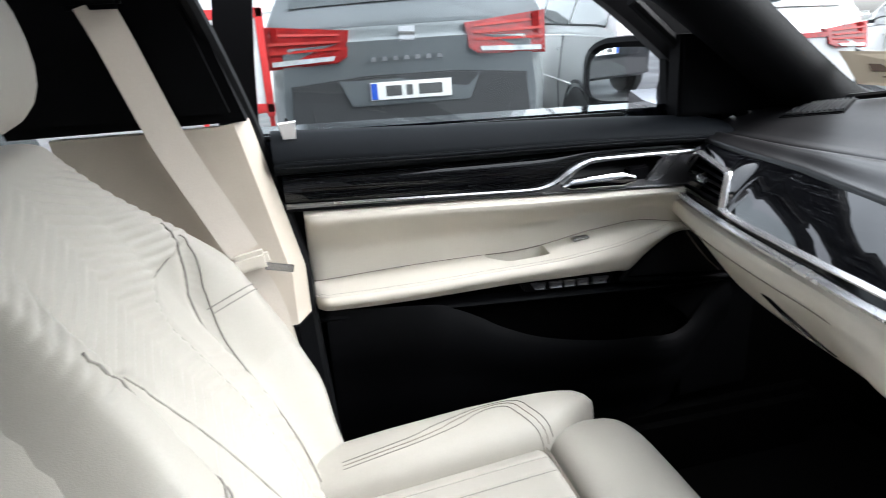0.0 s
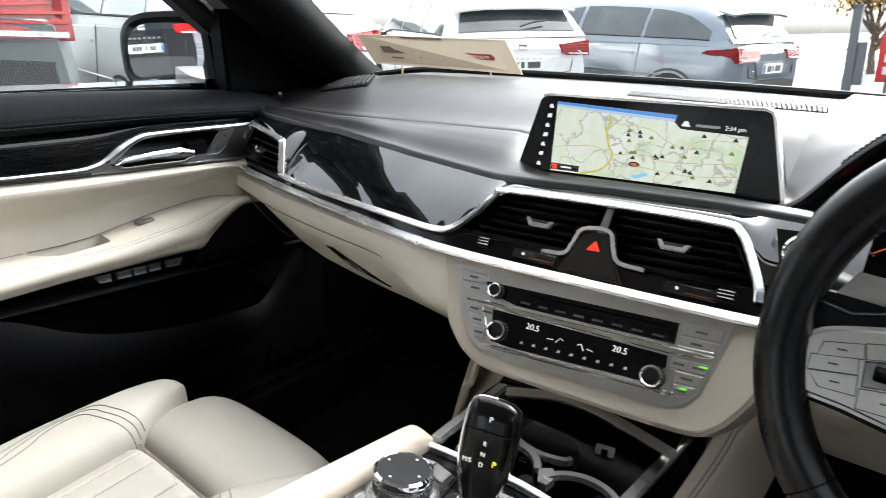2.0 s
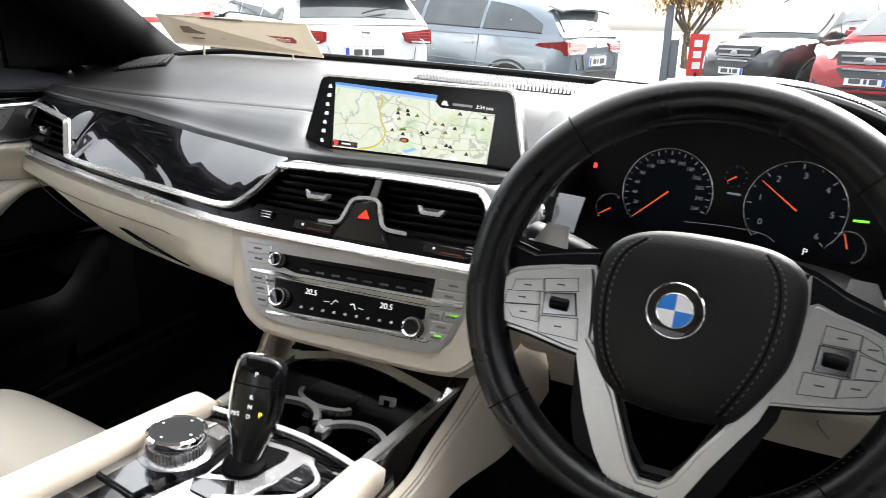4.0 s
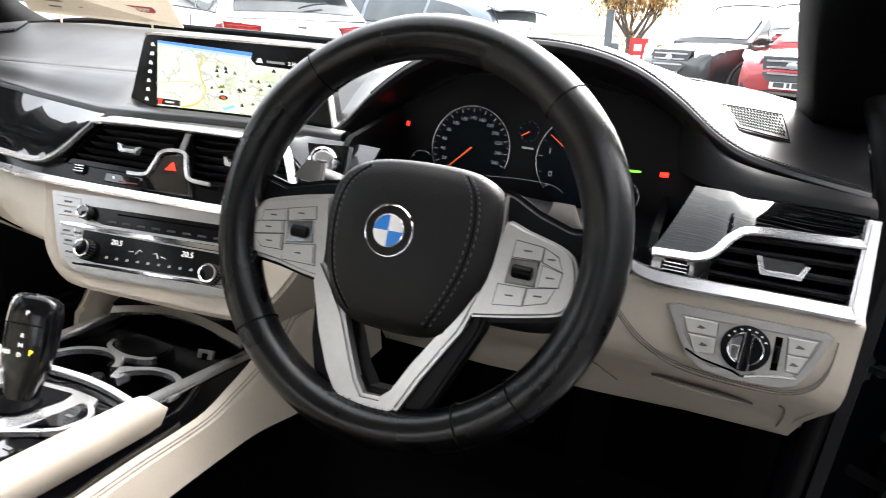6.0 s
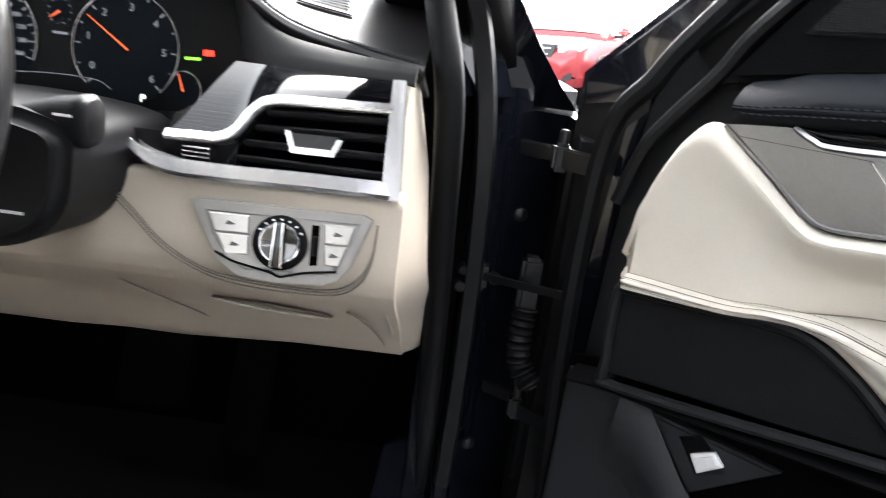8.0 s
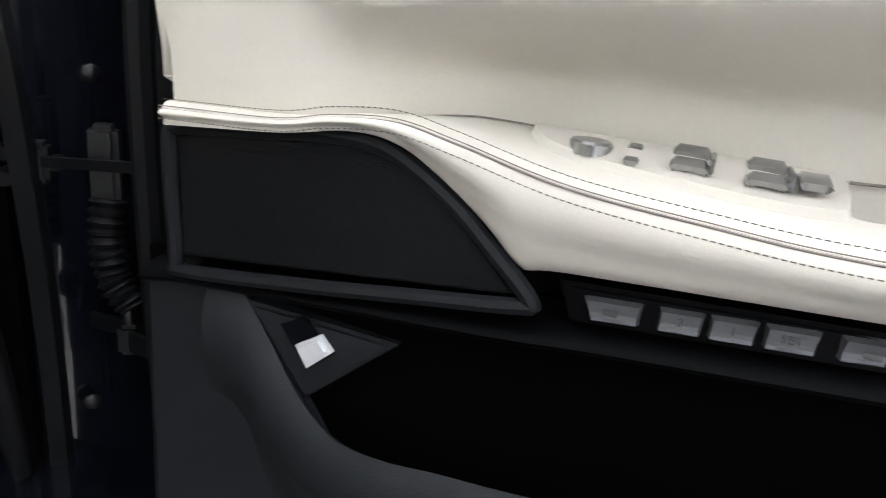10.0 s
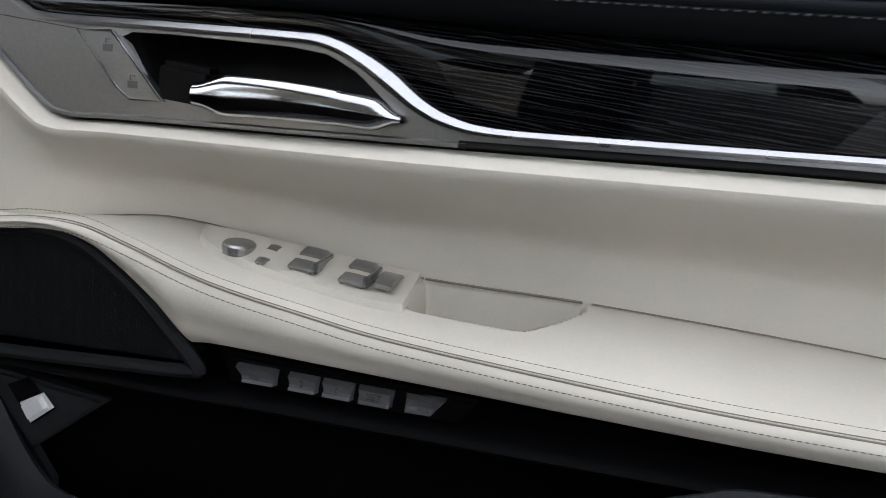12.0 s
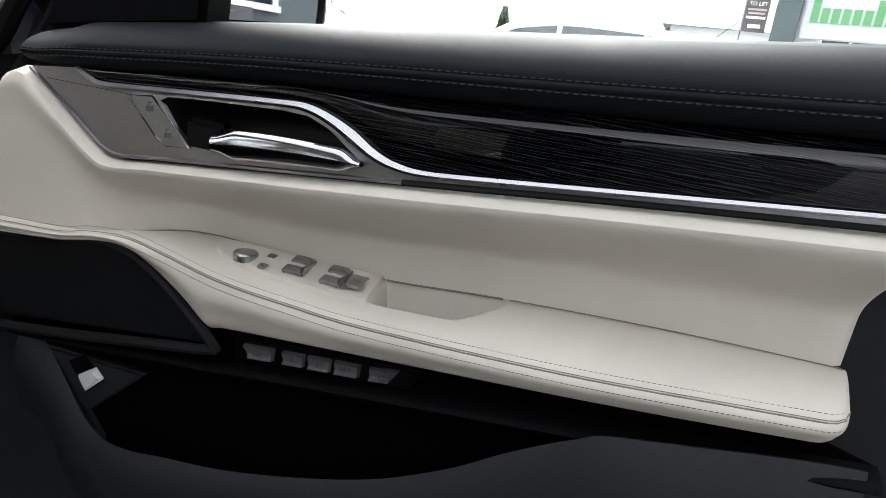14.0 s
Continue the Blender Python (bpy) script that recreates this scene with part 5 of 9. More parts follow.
        sp = part("switch_panel", bm, IVORY, door, "raised ivory switch panel")
        part("mirror_switch", moved(lathe([(0.0118, -0.002), (0.0118, 0.004), (0.0105, 0.0055), (0.002, 0.0058)], 22), Matrix.Translation(on_arm(0.2844, 0.50, 0.003))), KEY_METAL, sp, "round grey mirror switch")
        def rocker(u, b, w, h, name="window_switch", hump=0.006):
            c = on_arm(u, b, 0.0045)
            m = up_here(c)
            bm = sheet(lambda a, q: Vector(((a - 0.5) * w, (q - 0.5) * h, (hump * math.sin(math.pi * (0.15 + 0.75 * q)) + 0.0008) * (1 if 0.02 < a < 0.98 else 0.6))), 8, 8, 0.004)
            k = part(name, moved(bm, m), KEY_METAL, sp, "grey metal window rocker")
            part("window_symbol", moved(box((-0.0022, -0.002, hump * 0.97), (0.0022, 0.002, hump * 0.97 + 0.0007)), m), DARK_MARK, k)
        for u, b in ((0.3070, 0.36), (0.3075, 0.62)):
            rocker(u, b, 0.008, 0.010, "fold_button", 0.003)
        for u in (0.335, 0.372):
            rocker(u + 0.001, 0.27, 0.019, 0.0150)
            rocker(u + 0.001, 0.54, 0.019, 0.0150)
            part("rocker_cheek", moved(box((-0.0012, -0.014, 0), (0.0012, 0.013, 0.0085), 0.0006), up_here(on_arm(u + 0.0118, 0.42, 0.003))), KEY_METAL, sp)
        rocker(0.3945, 0.41, 0.015, 0.030, "window_lock_switch", 0.006)
    else:
        bm = moved(box((-0.016, -0.007, -0.004), (0.016, 0.007, 0.003), 0.002), basis(on_arm(0.345, 0.36, 0.002), P(1, 0, 0) - P(0, 0, 0), P(0, 1, 0) - P(0, 0, 0)))
        k = part("window_switch", bm, KEY_METAL, door, "single grey window switch")
        part("window_symbol", moved(box((-0.002, -0.002, 0.003), (0.002, 0.002, 0.0036)), basis(on_arm(0.345, 0.36, 0.002), P(1, 0, 0) - P(0, 0, 0), P(0, 1, 0) - P(0, 0, 0))), DARK_MARK, k)

    # loudspeaker grille
    gr = [(0.012, 0.698), (0.009, 0.788), (0.06, 0.795), (0.135, 0.804), (0.165, 0.803), (0.19, 0.792), (0.212, 0.778), (0.236, 0.758), (0.2595, 0.7345), (0.252, 0.732)]
    rim = curve_through([(a, b, 0) for a, b in [(0.014, 0.688), (0.0085, 0.694), (0.008, 0.715), (0.006, 0.74), (0.0055, 0.775), (0.007, 0.7885), (0.014, 0.7915), (0.06, 0.797), (0.135, 0.806), (0.168, 0.805), (0.194, 0.794), (0.218, 0.779), (0.244, 0.757), (0.269, 0.734), (0.262, 0.728), (0.20, 0.717), (0.10, 0.700)]], 5, closed=True)
    part("grille_rim", sweep([P(p.x, -0.004, p.y) for p in rim], circle(0.0055, 8), up=N if driver else (1, 0, 0), closed=True), BLK, door)
    grille = part("speaker_grille", prism(gr, lambda a, b, d: P(a, d, b), -0.03, -0.006, 0.002), GRILLE, door, "fine black metal mesh")
    # seat memory buttons
    part("button_bar", prism([(0.283, 0.7475), (0.292, 0.724), (0.46, 0.741), (0.473, 0.7625)], lambda a, b, d: P(a, d, b), -0.03, -0.010, 0.003), HARD_BLACK, door)
    for a0, a1, mark in ((0.297, 0.331, "s"), (0.338, 0.362, "2"), (0.3635, 0.388, "1"), (0.3895, 0.416, "SET"), (0.423, 0.452, "s")):
        rise, tall = 0.098, 0.0130
        z0 = 0.7432 + (a0 - 0.299) * rise
        sk0, sk1 = (0.006 if a0 < 0.3 else 0.0005), (0.008 if a1 > 0.44 else 0.0005)
        def dished(p, q):
            """A key with a sharp upper edge, hollowed down to a raised lip."""
            u = a0 + sk0 * q + p * (a1 - a0 - (sk0 + sk1) * q)
            d = lerp([(0, -0.012), (0.05, -0.003), (0.14, -0.0036), (0.60, -0.0066), (0.80, -0.0062), (0.94, -0.0033), (1, -0.012)], q)
            return P(u, d if 0.01 < p < 0.99 else -0.012, z0 + rise * p * (a1 - a0) - tall * q)
        bt = part("memory_button", sheet(dished, 12, 20), DARK_KEY, door, "grey metal seat memory button")
        c = P((a0 + a1) / 2, -0.0046, z0 - 0.0058 + (a1 - a0) * rise / 2)
        ax = (P(1, 0, 0) - P(0, 0, 0)), Vector((0, 0, 1))
        mm = basis(c, ax[0], ax[1])
        if mark == "s":
            part("seat_symbol", moved(box((-0.004, -0.003, -0.0002), (0.004, 0.0, 0.0003)), mm), DARK_MARK, bt)
        elif driver:
            part("mark", lettering(mark, 0.007, mm), DARK_MARK, bt)
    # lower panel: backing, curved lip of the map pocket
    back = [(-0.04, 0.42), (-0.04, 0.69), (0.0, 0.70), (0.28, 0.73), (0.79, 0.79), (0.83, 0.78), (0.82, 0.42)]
    # near-zero black puts the map pocket's shade into its back
    part("pocket_back", prism(back, lambda a, b, d: P(a, d, b), -0.032, -0.026), CARPET_SHADE, door)
    lip = smoothed(LIP, 6)
    def lower(a, b):
        u = 0.03 + a * (0.82 - 0.03)
        zt = lerp(lip, u)
        d = 0.012 + 0.012 * math.sin(math.pi * min(1, b * 2.2)) * (b < 0.45) - 0.03 * smooth_step(0.5, 1, b)
        d -= 0.03 * smooth_step(0.62, 0.82, u) + 0.034 * (1 - smooth_step(0.05, 0.215, u))
        return P(u, d, zt + (0.42 - zt) * b ** 1.2)
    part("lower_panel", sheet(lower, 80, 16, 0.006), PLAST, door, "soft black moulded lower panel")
    def strip(a, b):
        u = -0.03 + a * 0.86
        z1 = lerp([(-0.03, 0.683), (0.0, 0.690), (0.26, 0.716), (0.30, 0.722), (0.83, 0.783)], u)
        return P(u, -0.026 + 0.022 * math.sin(math.pi * b), z1 - 0.022 * b)
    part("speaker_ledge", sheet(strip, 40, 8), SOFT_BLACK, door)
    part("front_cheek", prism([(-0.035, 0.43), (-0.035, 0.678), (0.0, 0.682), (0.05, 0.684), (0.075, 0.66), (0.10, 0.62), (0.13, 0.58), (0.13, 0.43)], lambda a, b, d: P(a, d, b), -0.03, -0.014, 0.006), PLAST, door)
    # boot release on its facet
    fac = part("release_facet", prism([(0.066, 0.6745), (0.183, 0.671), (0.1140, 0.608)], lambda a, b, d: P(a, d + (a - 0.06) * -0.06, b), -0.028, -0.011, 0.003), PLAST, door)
    if driver:
        part("switch_well", prism([(0.094, 0.664), (0.113, 0.6755), (0.1385, 0.654), (0.1165, 0.634)], lambda a, b, d: P(a, d, b), -0.014, -0.0125), GLOSS_BLACK, fac)
        part("release_switch", prism([(0.1085, 0.653), (0.1285, 0.6665), (0.1385, 0.656), (0.1185, 0.6375)], lambda a, b, d: P(a, d, b), -0.013, -0.0065, 0.003), SWITCH_SILVER, fac, "bright silver boot release switch")
    # window frame, sail panel and pane
    sail = [(0.045, 0.99), (0.11, 1.08), (0.20, 1.17), (0.30, 1.25), (0.232, 1.165), (0.225, 1.018)] if driver else [(-0.06, 1.0), (0.03, 1.10), (0.10, 1.15), (0.166, 1.155), (0.163, 1.012)]
    part("sail_panel", prism(sail, lambda a, b, d: P(a, d, b), -0.06, -0.022, 0.006), SOFT_BLACK, door)
    if not driver:
        part("corner_panel", prism([(-0.24, 1.0), (-0.10, 1.12), (0.03, 1.22), (0.12, 1.29), (0.275, 1.29), (0.275, 1.246), (0.217, 1.185), (0.162, 1.141), (0.160, 1.02)], lambda a, b, d: P(a, d - (b - 1.0) * 0.12, b), -0.085, -0.062), SOFT_BLACK, door)
    if driver:
        part("tweeter_grille", prism([(0.10, 1.035), (0.14, 1.09), (0.212, 1.155), (0.205, 1.04)], lambda a, b, d: P(a, d, b), -0.03, -0.018, 0.003), GRILLE, door, "fine black mesh")
    frame_path = curve_through([P(0.02, -0.075, 1.0), P(0.15, -0.085, 1.13), P(0.30, -0.10, 1.26), P(0.48, -0.12, 1.36), P(0.70, -0.135, 1.40), P(0.90, -0.135, 1.39)], 8)
    part("window_frame", sweep(frame_path, [(-0.022, -0.016), (0.022, -0.016), (0.022, 0.016), (-0.022, 0.016)], up=N if driver else (1, 0, 0)), HARD_BLACK, door)
    part("rear_window_post", sweep([P(0.89, -0.135, 1.39), P(0.91, -0.09, 1.20), P(0.92, -0.07, 1.05)], [(-0.03, -0.014), (0.03, -0.014), (0.03, 0.014), (-0.03, 0.014)], up=N if driver else (1, 0, 0)), HARD_BLACK, door)
    glass = part("window_pane", prism([(0.235, 1.01), (0.238, 1.13), (0.30, 1.25), (0.48, 1.36), (0.70, 1.40), (0.89, 1.39), (0.905, 1.05)], lambda a, b, d: P(a, d - (b - 1.0) * 0.15, b), -0.072, -0.068), GLASS, door, "clear side window", smooth=False)
    glass.visible_shadow = False
    # latch pin and sill line
    part("sill_strip", sweep([P(u, -0.066, 1.018 + 0.082 * u - 0.012) for u in np.linspace(0.25, 0.9, 8)], circle(0.005, 6), up=(0, 0, 1)), HARD_BLACK, door)
    if not driver:
        clip_at = basis(P(0.842, -0.012, 1.092), P(1, 0, 0) - P(0, 0, 0), Vector((0.25, 0, 1)))
        clip = part("lock_clip", moved(prism([(-0.013, 0.016), (0.013, 0.016), (0.009, -0.014), (-0.009, -0.014)], lambda a, b, d: Vector((a, b, d)), -0.006, 0.004, 0.003), clip_at), PALE_MARK, door, "small bright plastic clip")
        part("clip_slit", moved(box((-0.002, -0.004, 0.003), (0.002, 0.021, 0.0055), 0.0008), clip_at), HARD_BLACK, clip)
    return door, P


# perforated mesh of the loudspeakers
GRILLE = material("speaker_mesh", (0.0050, 0.0054, 0.0064), 0.5, spec=0.15)
gn = GRILLE.node_tree
gco = gn.nodes.new("ShaderNodeTexCoord")
gvo = gn.nodes.new("ShaderNodeTexVoronoi")
gvo.inputs["Scale"].default_value, gvo.inputs["Randomness"].default_value = 520.0, 0.0
gn.links.new(gco.outputs["Object"], gvo.inputs["Vector"])
gbp = gn.nodes.new("ShaderNodeBump")
gbp.inputs["Strength"].default_value, gbp.inputs["Distance"].default_value = 0.35, 0.0010
gn.links.new(gvo.outputs["Distance"], gbp.inputs["Height"])
gn.links.new(gbp.outputs[0], gn.nodes["Principled BSDF"].inputs["Normal"])

driver_door, PD = make_door(True)
passenger_door, PP = make_door(False)

# ---- instruments ----
cl_y = lambda z: 0.178 + 0.20 * (z - 0.95)
def on_cl(x, z, out=0.0):
    return Vector((x, cl_y(z) - out, z))
inst = thing("instrument_cluster", (0.385, 0.19, 0.86), "dark digital instrument cluster with two lit round dials", "instrument cluster")
part("panel", prism([(0.195, 0.885), (0.60, 0.885), (0.64, 0.93), (0.615, 0.985), (0.52, 1.030), (0.40, 1.045), (0.30, 1.035), (0.22, 0.99), (0.185, 0.93)], on_cl, -0.01, 0.0, 0.0), HARD_BLACK, inst, "black panel")
part("shroud", sheet(lambda a, b: Vector((0.165 + 0.435 * a, 0.19 - 0.15 * b, 0.895 - 0.03 * b + 0.02 * (2 * a - 1) ** 2)), 20, 4, 0.004), SOFT_BLACK, inst, "matt black lower shroud")
part("shroud_side", prism([(0.20, 0.88), (0.03, 0.885), (0.025, 0.93), (0.06, 0.960), (0.145, 0.975), (0.2, 0.99)], lambda a, b, d: Vector((d, a, b)), 0.205, 0.213), SOFT_BLACK, inst)
part("shroud_side", prism([(0.20, 0.88), (0.05, 0.87), (0.035, 0.895), (0.055, 0.915), (0.145, 0.922), (0.2, 0.930)], lambda a, b, d: Vector((d, a, b)), 0.562, 0.570), SOFT_BLACK, inst)
DIMW = glow("dim_dial_print", (0.55, 0.60, 0.68), 0.030)
BLUEBLACK = material("dial_face", (0.0030, 0.0045, 0.0065), 0.45, spec=0.06)
def dial(cx, cz, r, a0, a1, ticks, needle, label, numbers=()):
    d = part("dial", prism([(cx + r * math.cos(t), cz + r * math.sin(t)) for t in np.linspace(0, 2 * math.pi, 40, endpoint=False)], on_cl, 0.0003, 0.0008), BLUEBLACK, inst, label)
    ring = [on_cl(cx + r * math.cos(t), cz + r * math.sin(t), 0.0015) for t in np.linspace(radians(a0), radians(a1), 48)]
    if r > 0.015:
        part("dial_ring", sweep(ring, circle(0.0010, 6), up=(0, -1, 0)), KEY_METAL, d)
    for i in range(ticks):
        t = radians(a0 + (a1 - a0) * i / (ticks - 1))
        p0, p1 = r * 0.955, r * (0.86 if i % 2 == 0 else 0.91)
        part("tick", sweep([on_cl(cx + p * math.cos(t), cz + p * math.sin(t), 0.0012) for p in (p0, p1)], [(-0.0006, -0.0003), (0.0006, -0.0003), (0.0006, 0.0003), (-0.0006, 0.0003)], up=(0, -1, 0)), DIMW, d)
    t = radians(needle)
    part("needle", sweep([on_cl(cx + p * math.cos(t), cz + p * math.sin(t), 0.0018) for p in (-0.05 * r, 0.9 * r)], [(-0.0007, -0.0003), (0.0007, -0.0003), (0.0007, 0.0003), (-0.0007, 0.0003)], up=(0, -1, 0), scale=lambda q: 1.3 - 0.7 * q), NEEDLE, d, "orange needle")
    for text, ang, size in numbers:
        t = radians(ang)
        part("number", lettering(text, size, basis(on_cl(cx + 0.72 * r * math.cos(t), cz + 0.72 * r * math.sin(t), 0.0014), (1, 0, 0), (0, 0.2, 1))), DIMW, d)
    return d
dial(0.318, 0.9455, 0.0525, 225, -20, 27, 225, "speed dial", [(str(20 * i), 225 - 245 * i / 13, 0.0062) for i in range(14)])
dial(0.458, 0.9500, 0.0525, 225, -45, 13, 146, "rev counter dial", [(str(i), 212 - 255 * i / 6, 0.010) for i in range(7)])
dial(0.254, 0.9155, 0.018, 225, 60, 5, 215, "small fuel dial")
dial(0.517, 0.9175, 0.018, 120, -60, 5, 110, "small temperature dial")
dial(0.391, 0.976, 0.0125, 360, 0, 12, 215, "small clock dial")
part("red_lamp", prism([(0.556, 0.9565), (0.5645, 0.957), (0.5645, 0.962), (0.556, 0.9615)], lambda a, b, d: Vector((a, 0.128 - d, b)), 0.0, 0.002), RED_GLOW, inst, "lit red brake lamp")
part("red_lamp", prism([(0.224, 0.962), (0.228, 0.962), (0.228, 0.968), (0.224, 0.968)], on_cl, 0.0005, 0.0012), RED_GLOW, inst)
part("green_lamp", prism([(0.5165, 0.9465), (0.5315, 0.9475), (0.5315, 0.9500), (0.5165, 0.9490)], on_cl, 0.0005, 0.0012), GREEN_GLOW, inst, "lit green word bar")
part("display_text", prism([(0.385, 0.955), (0.400, 0.955), (0.400, 0.9575), (0.385, 0.9575)], on_cl, 0.0005, 0.001), DIMW, inst)
part("gear_letter", lettering("P", 0.011, basis(on_cl(0.478, 0.905, 0.0014), (1, 0, 0), (0, 0.2, 1))), PALE_GLOW, inst, "lit gear letter P")
part("display_line", sweep(curve_through([on_cl(x, z, 0.001) for x, z in ((0.345, 0.915), (0.39, 0.918), (0.43, 0.917), (0.446, 0.910))], 5), circle(0.0004, 5), up=(0, -1, 0)), DIMW, inst)

# start button by the centre vents
st = thing("start_button", (0.194, 0.03, 0.925), "round silver engine start button in a chrome collar", "button")
mst = basis((0.196, 0.024, 0.934), (1, 0.15, 0), (0, 0.3, 1))
part("collar", moved(lathe([(0.0175, -0.012), (0.0175, 0.003), (0.0155, 0.005), (0.0135, 0.003)], 28), mst), BRIGHT, st)
part("cap", moved(lathe([(0.0135, -0.002), (0.0135, 0.003), (0.011, 0.0045), (0.002, 0.0035)], 28), mst), CHROME, st)
part("surround", moved(prism([(-0.026, 0.020), (-0.018, -0.012), (-0.024, -0.030), (0.022, -0.030), (0.026, 0.022)], lambda a, b, d: Vector((a, b, d)), -0.02, -0.004, 0.003), mst), GLOSS_BLACK, st)
part("start_print", moved(box((-0.006, -0.001, 0.0036), (0.006, 0.001, 0.0048)), mst), DARK_MARK, st)

# ---- steering wheel ----
WA = radians(21)
WN, WU, WC = Vector((0, -math.cos(WA), math.sin(WA))), Vector((0, math.sin(WA), math.cos(WA))), Vector((0.382, -0.1415, 0.9334))
WS = 1.054
def on_wheel(a, b, out=0.0):
    return WC + Vector((a - 0.005, 0, 0)) * WS + WU * (b - 0.003) * WS + WN * out * WS
sw = thing("steering_wheel", (0.393, -0.10, 0.93), "black leather sports steering wheel with silver spokes", "steering wheel")
RC, RT = 0.1545 * WS, 0.0175 * WS
def rim(a, b):
    t, s = 2 * math.pi * a, 2 * math.pi * b
    grip = 1.0 + 0.10 * math.exp(-((math.degrees(t) % 360 - 30) / 16) ** 2) + 0.10 * math.exp(-((math.degrees(t) % 360 - 150) / 16) ** 2) - 0.04 * math.exp(-((math.degrees(t) % 360 - 270) / 40) ** 2)
    r = RT * grip
    return WC + Vector((math.cos(t), 0, 0)) * (RC + r * 0.98 * math.cos(s)) + WU * math.sin(t) * (RC + r * 0.98 * math.cos(s)) + WN * (r * 1.12 * math.sin(s))
bm = bmesh.new()
n1, n2 = 120, 16
g = [[bm.verts.new(rim(i / n1, j / n2)) for j in range(n2)] for i in range(n1)]
for i in range(n1):
    for j in range(n2):
        bm.faces.new((g[i][j], g[(i + 1) % n1][j], g[(i + 1) % n1][(j + 1) % n2], g[i][(j + 1) % n2]))
HUB_HIDE = pebbled("black_airbag_leather", (0.0065, 0.0063, 0.0062), 0.46, scale=700, bump=0.22, stain=0.1, spec=0.22)
WHEEL_HIDE = pebbled("smooth_black_wheel_leather", (0.0020, 0.0020, 0.0024), 0.28, scale=1300, bump=0.10, stain=0.2, spec=0.36)
rimo = part("rim", bm, WHEEL_HIDE, sw, "worn smooth black leather rim")
for ang in (48, 132, 222, 300, 318):
    t = radians(ang)
    ring = [WC + Vector((math.cos(t), 0, 0)) * (RC + RT * 1.005 * math.cos(s)) + WU * math.sin(t) * (RC + RT * 1.005 * math.cos(s)) + WN * (RT * 1.13 * math.sin(s)) for s in np.linspace(0, 2 * math.pi, 20, endpoint=False)]
    part("rim_seam", sweep(ring, circle(0.0008, 4), up=(0, 0, 1), closed=True), DARK_SEAM, rimo)
bm = bmesh.new()
for i in range(150):
    t = 2 * math.pi * i / 150
    if 195 < math.degrees(t) < 345:
        p = [WC + Vector((math.cos(q), 0, 0)) * (RC - RT * 0.95) + WU * math.sin(q) * (RC - RT * 0.95) + WN * (0.006 + o) for q, o in ((t, 0.0), (t + 0.012, 0.004), (t + 0.018, 0.004), (t + 0.006, 0.0))]
        bm.faces.new([bm.verts.new(q) for q in p])
part("stitching", bm, GREY_THREAD, rimo)
# hub cushion
HUB = [(-0.050, 0.044), (-0.030, 0.054), (0.0, 0.058), (0.040, 0.058), (0.062, 0.054), (0.076, 0.044), (0.082, 0.025), (0.081, -0.010), (0.076, -0.030), (0.060, -0.060), (0.047, -0.072), (0.022, -0.0765), (-0.012, -0.0765), (-0.028, -0.072), (-0.045, -0.058), (-0.056, -0.030), (-0.062, 0.0), (-0.060, 0.028)]
hubc = [(p.x, p.y) for p in curve_through([(a, b, 0) for a, b in HUB], 4, closed=True)]
cx, cy = 0.010, -0.008
rings = []
for s, o in ((1.0, -0.022), (1.0, 0.0), (0.985, 0.006), (0.93, 0.0115), (0.80, 0.0155), (0.55, 0.0185), (0.25, 0.0200), (0.03, 0.0202)):
    rings.append([on_wheel(cx + (a - cx) * s, cy + (b - cy) * s, o) for a, b in hubc])
hub = part("hub", loft(rings), HUB_HIDE, sw, "black leather airbag cushion", angle=60)
DOME = [(0.0, 0.0202), (0.25, 0.0200), (0.55, 0.0185), (0.80, 0.0155), (0.93, 0.0115), (0.985, 0.006), (1.0, 0.0)]
def on_hub(a, b, lift):
    """A point on the cushion's domed face."""
    ang = math.atan2(b - cy, a - cx)
    edge = min(hubc, key=lambda p: abs((math.atan2(p[1] - cy, p[0] - cx) - ang + math.pi) % (2 * math.pi) - math.pi))
    return on_wheel(a, b, lerp(DOME, math.hypot(a - cx, b - cy) / math.hypot(edge[0] - cx, edge[1] - cy)) + lift)
for side in (-1, 1):
    seamp = [(0.050, 0.052), (0.060, 0.038), (0.0645, 0.015), (0.062, -0.015), (0.054, -0.040), (0.042, -0.066)] if side > 0 else [(-0.030, 0.048), (-0.044, 0.033), (-0.050, 0.010), (-0.048, -0.020), (-0.040, -0.045), (-0.024, -0.066)]
    flat = curve_through([(a, b, 0) for a, b in seamp], 10)
    part("hub_seam", sweep([on_hub(p.x, p.y, 0.0004) for p in flat], circle(0.0006, 5), up=WN), DARK_SEAM, hub)
    for off in (-0.003, 0.003):
        line = [on_hub(p.x + off, p.y, 0.0006) for p in flat]
        bm = bmesh.new()
        for p, q in list(zip(line, line[1:]))[::2]:
            bm.faces.new([bm.verts.new(v + Vector((o, 0, 0))) for v, o in ((p, -0.0004), (p, 0.0004), (q, 0.0004), (q, -0.0004))])
        part("stitching", bm, HUB_THREAD, hub, "grey stitches")
mr = basis(on_wheel(0.0, 0.0, 0.0185), (1, 0, 0), WU) @ Matrix.Scale(WS, 4)
badge = part("badge", moved(lathe([(0.0205, -0.003), (0.0205, 0.0012), (0.0197, 0.0020), (0.0188, 0.0014)], 40), mr), BRIGHT, hub, "round badge with a chrome ring")
part("badge_ring", moved(lathe([(0.0190, 0.0), (0.0190, 0.0016), (0.0128, 0.0018)], 40), mr), GLOSS_BLACK, badge)
BLUE = material("badge_blue", (0.02, 0.20, 0.62), 0.25, coat=0.5)
WHITE = material("badge_white", (0.8, 0.8, 0.8), 0.3, coat=0.5)
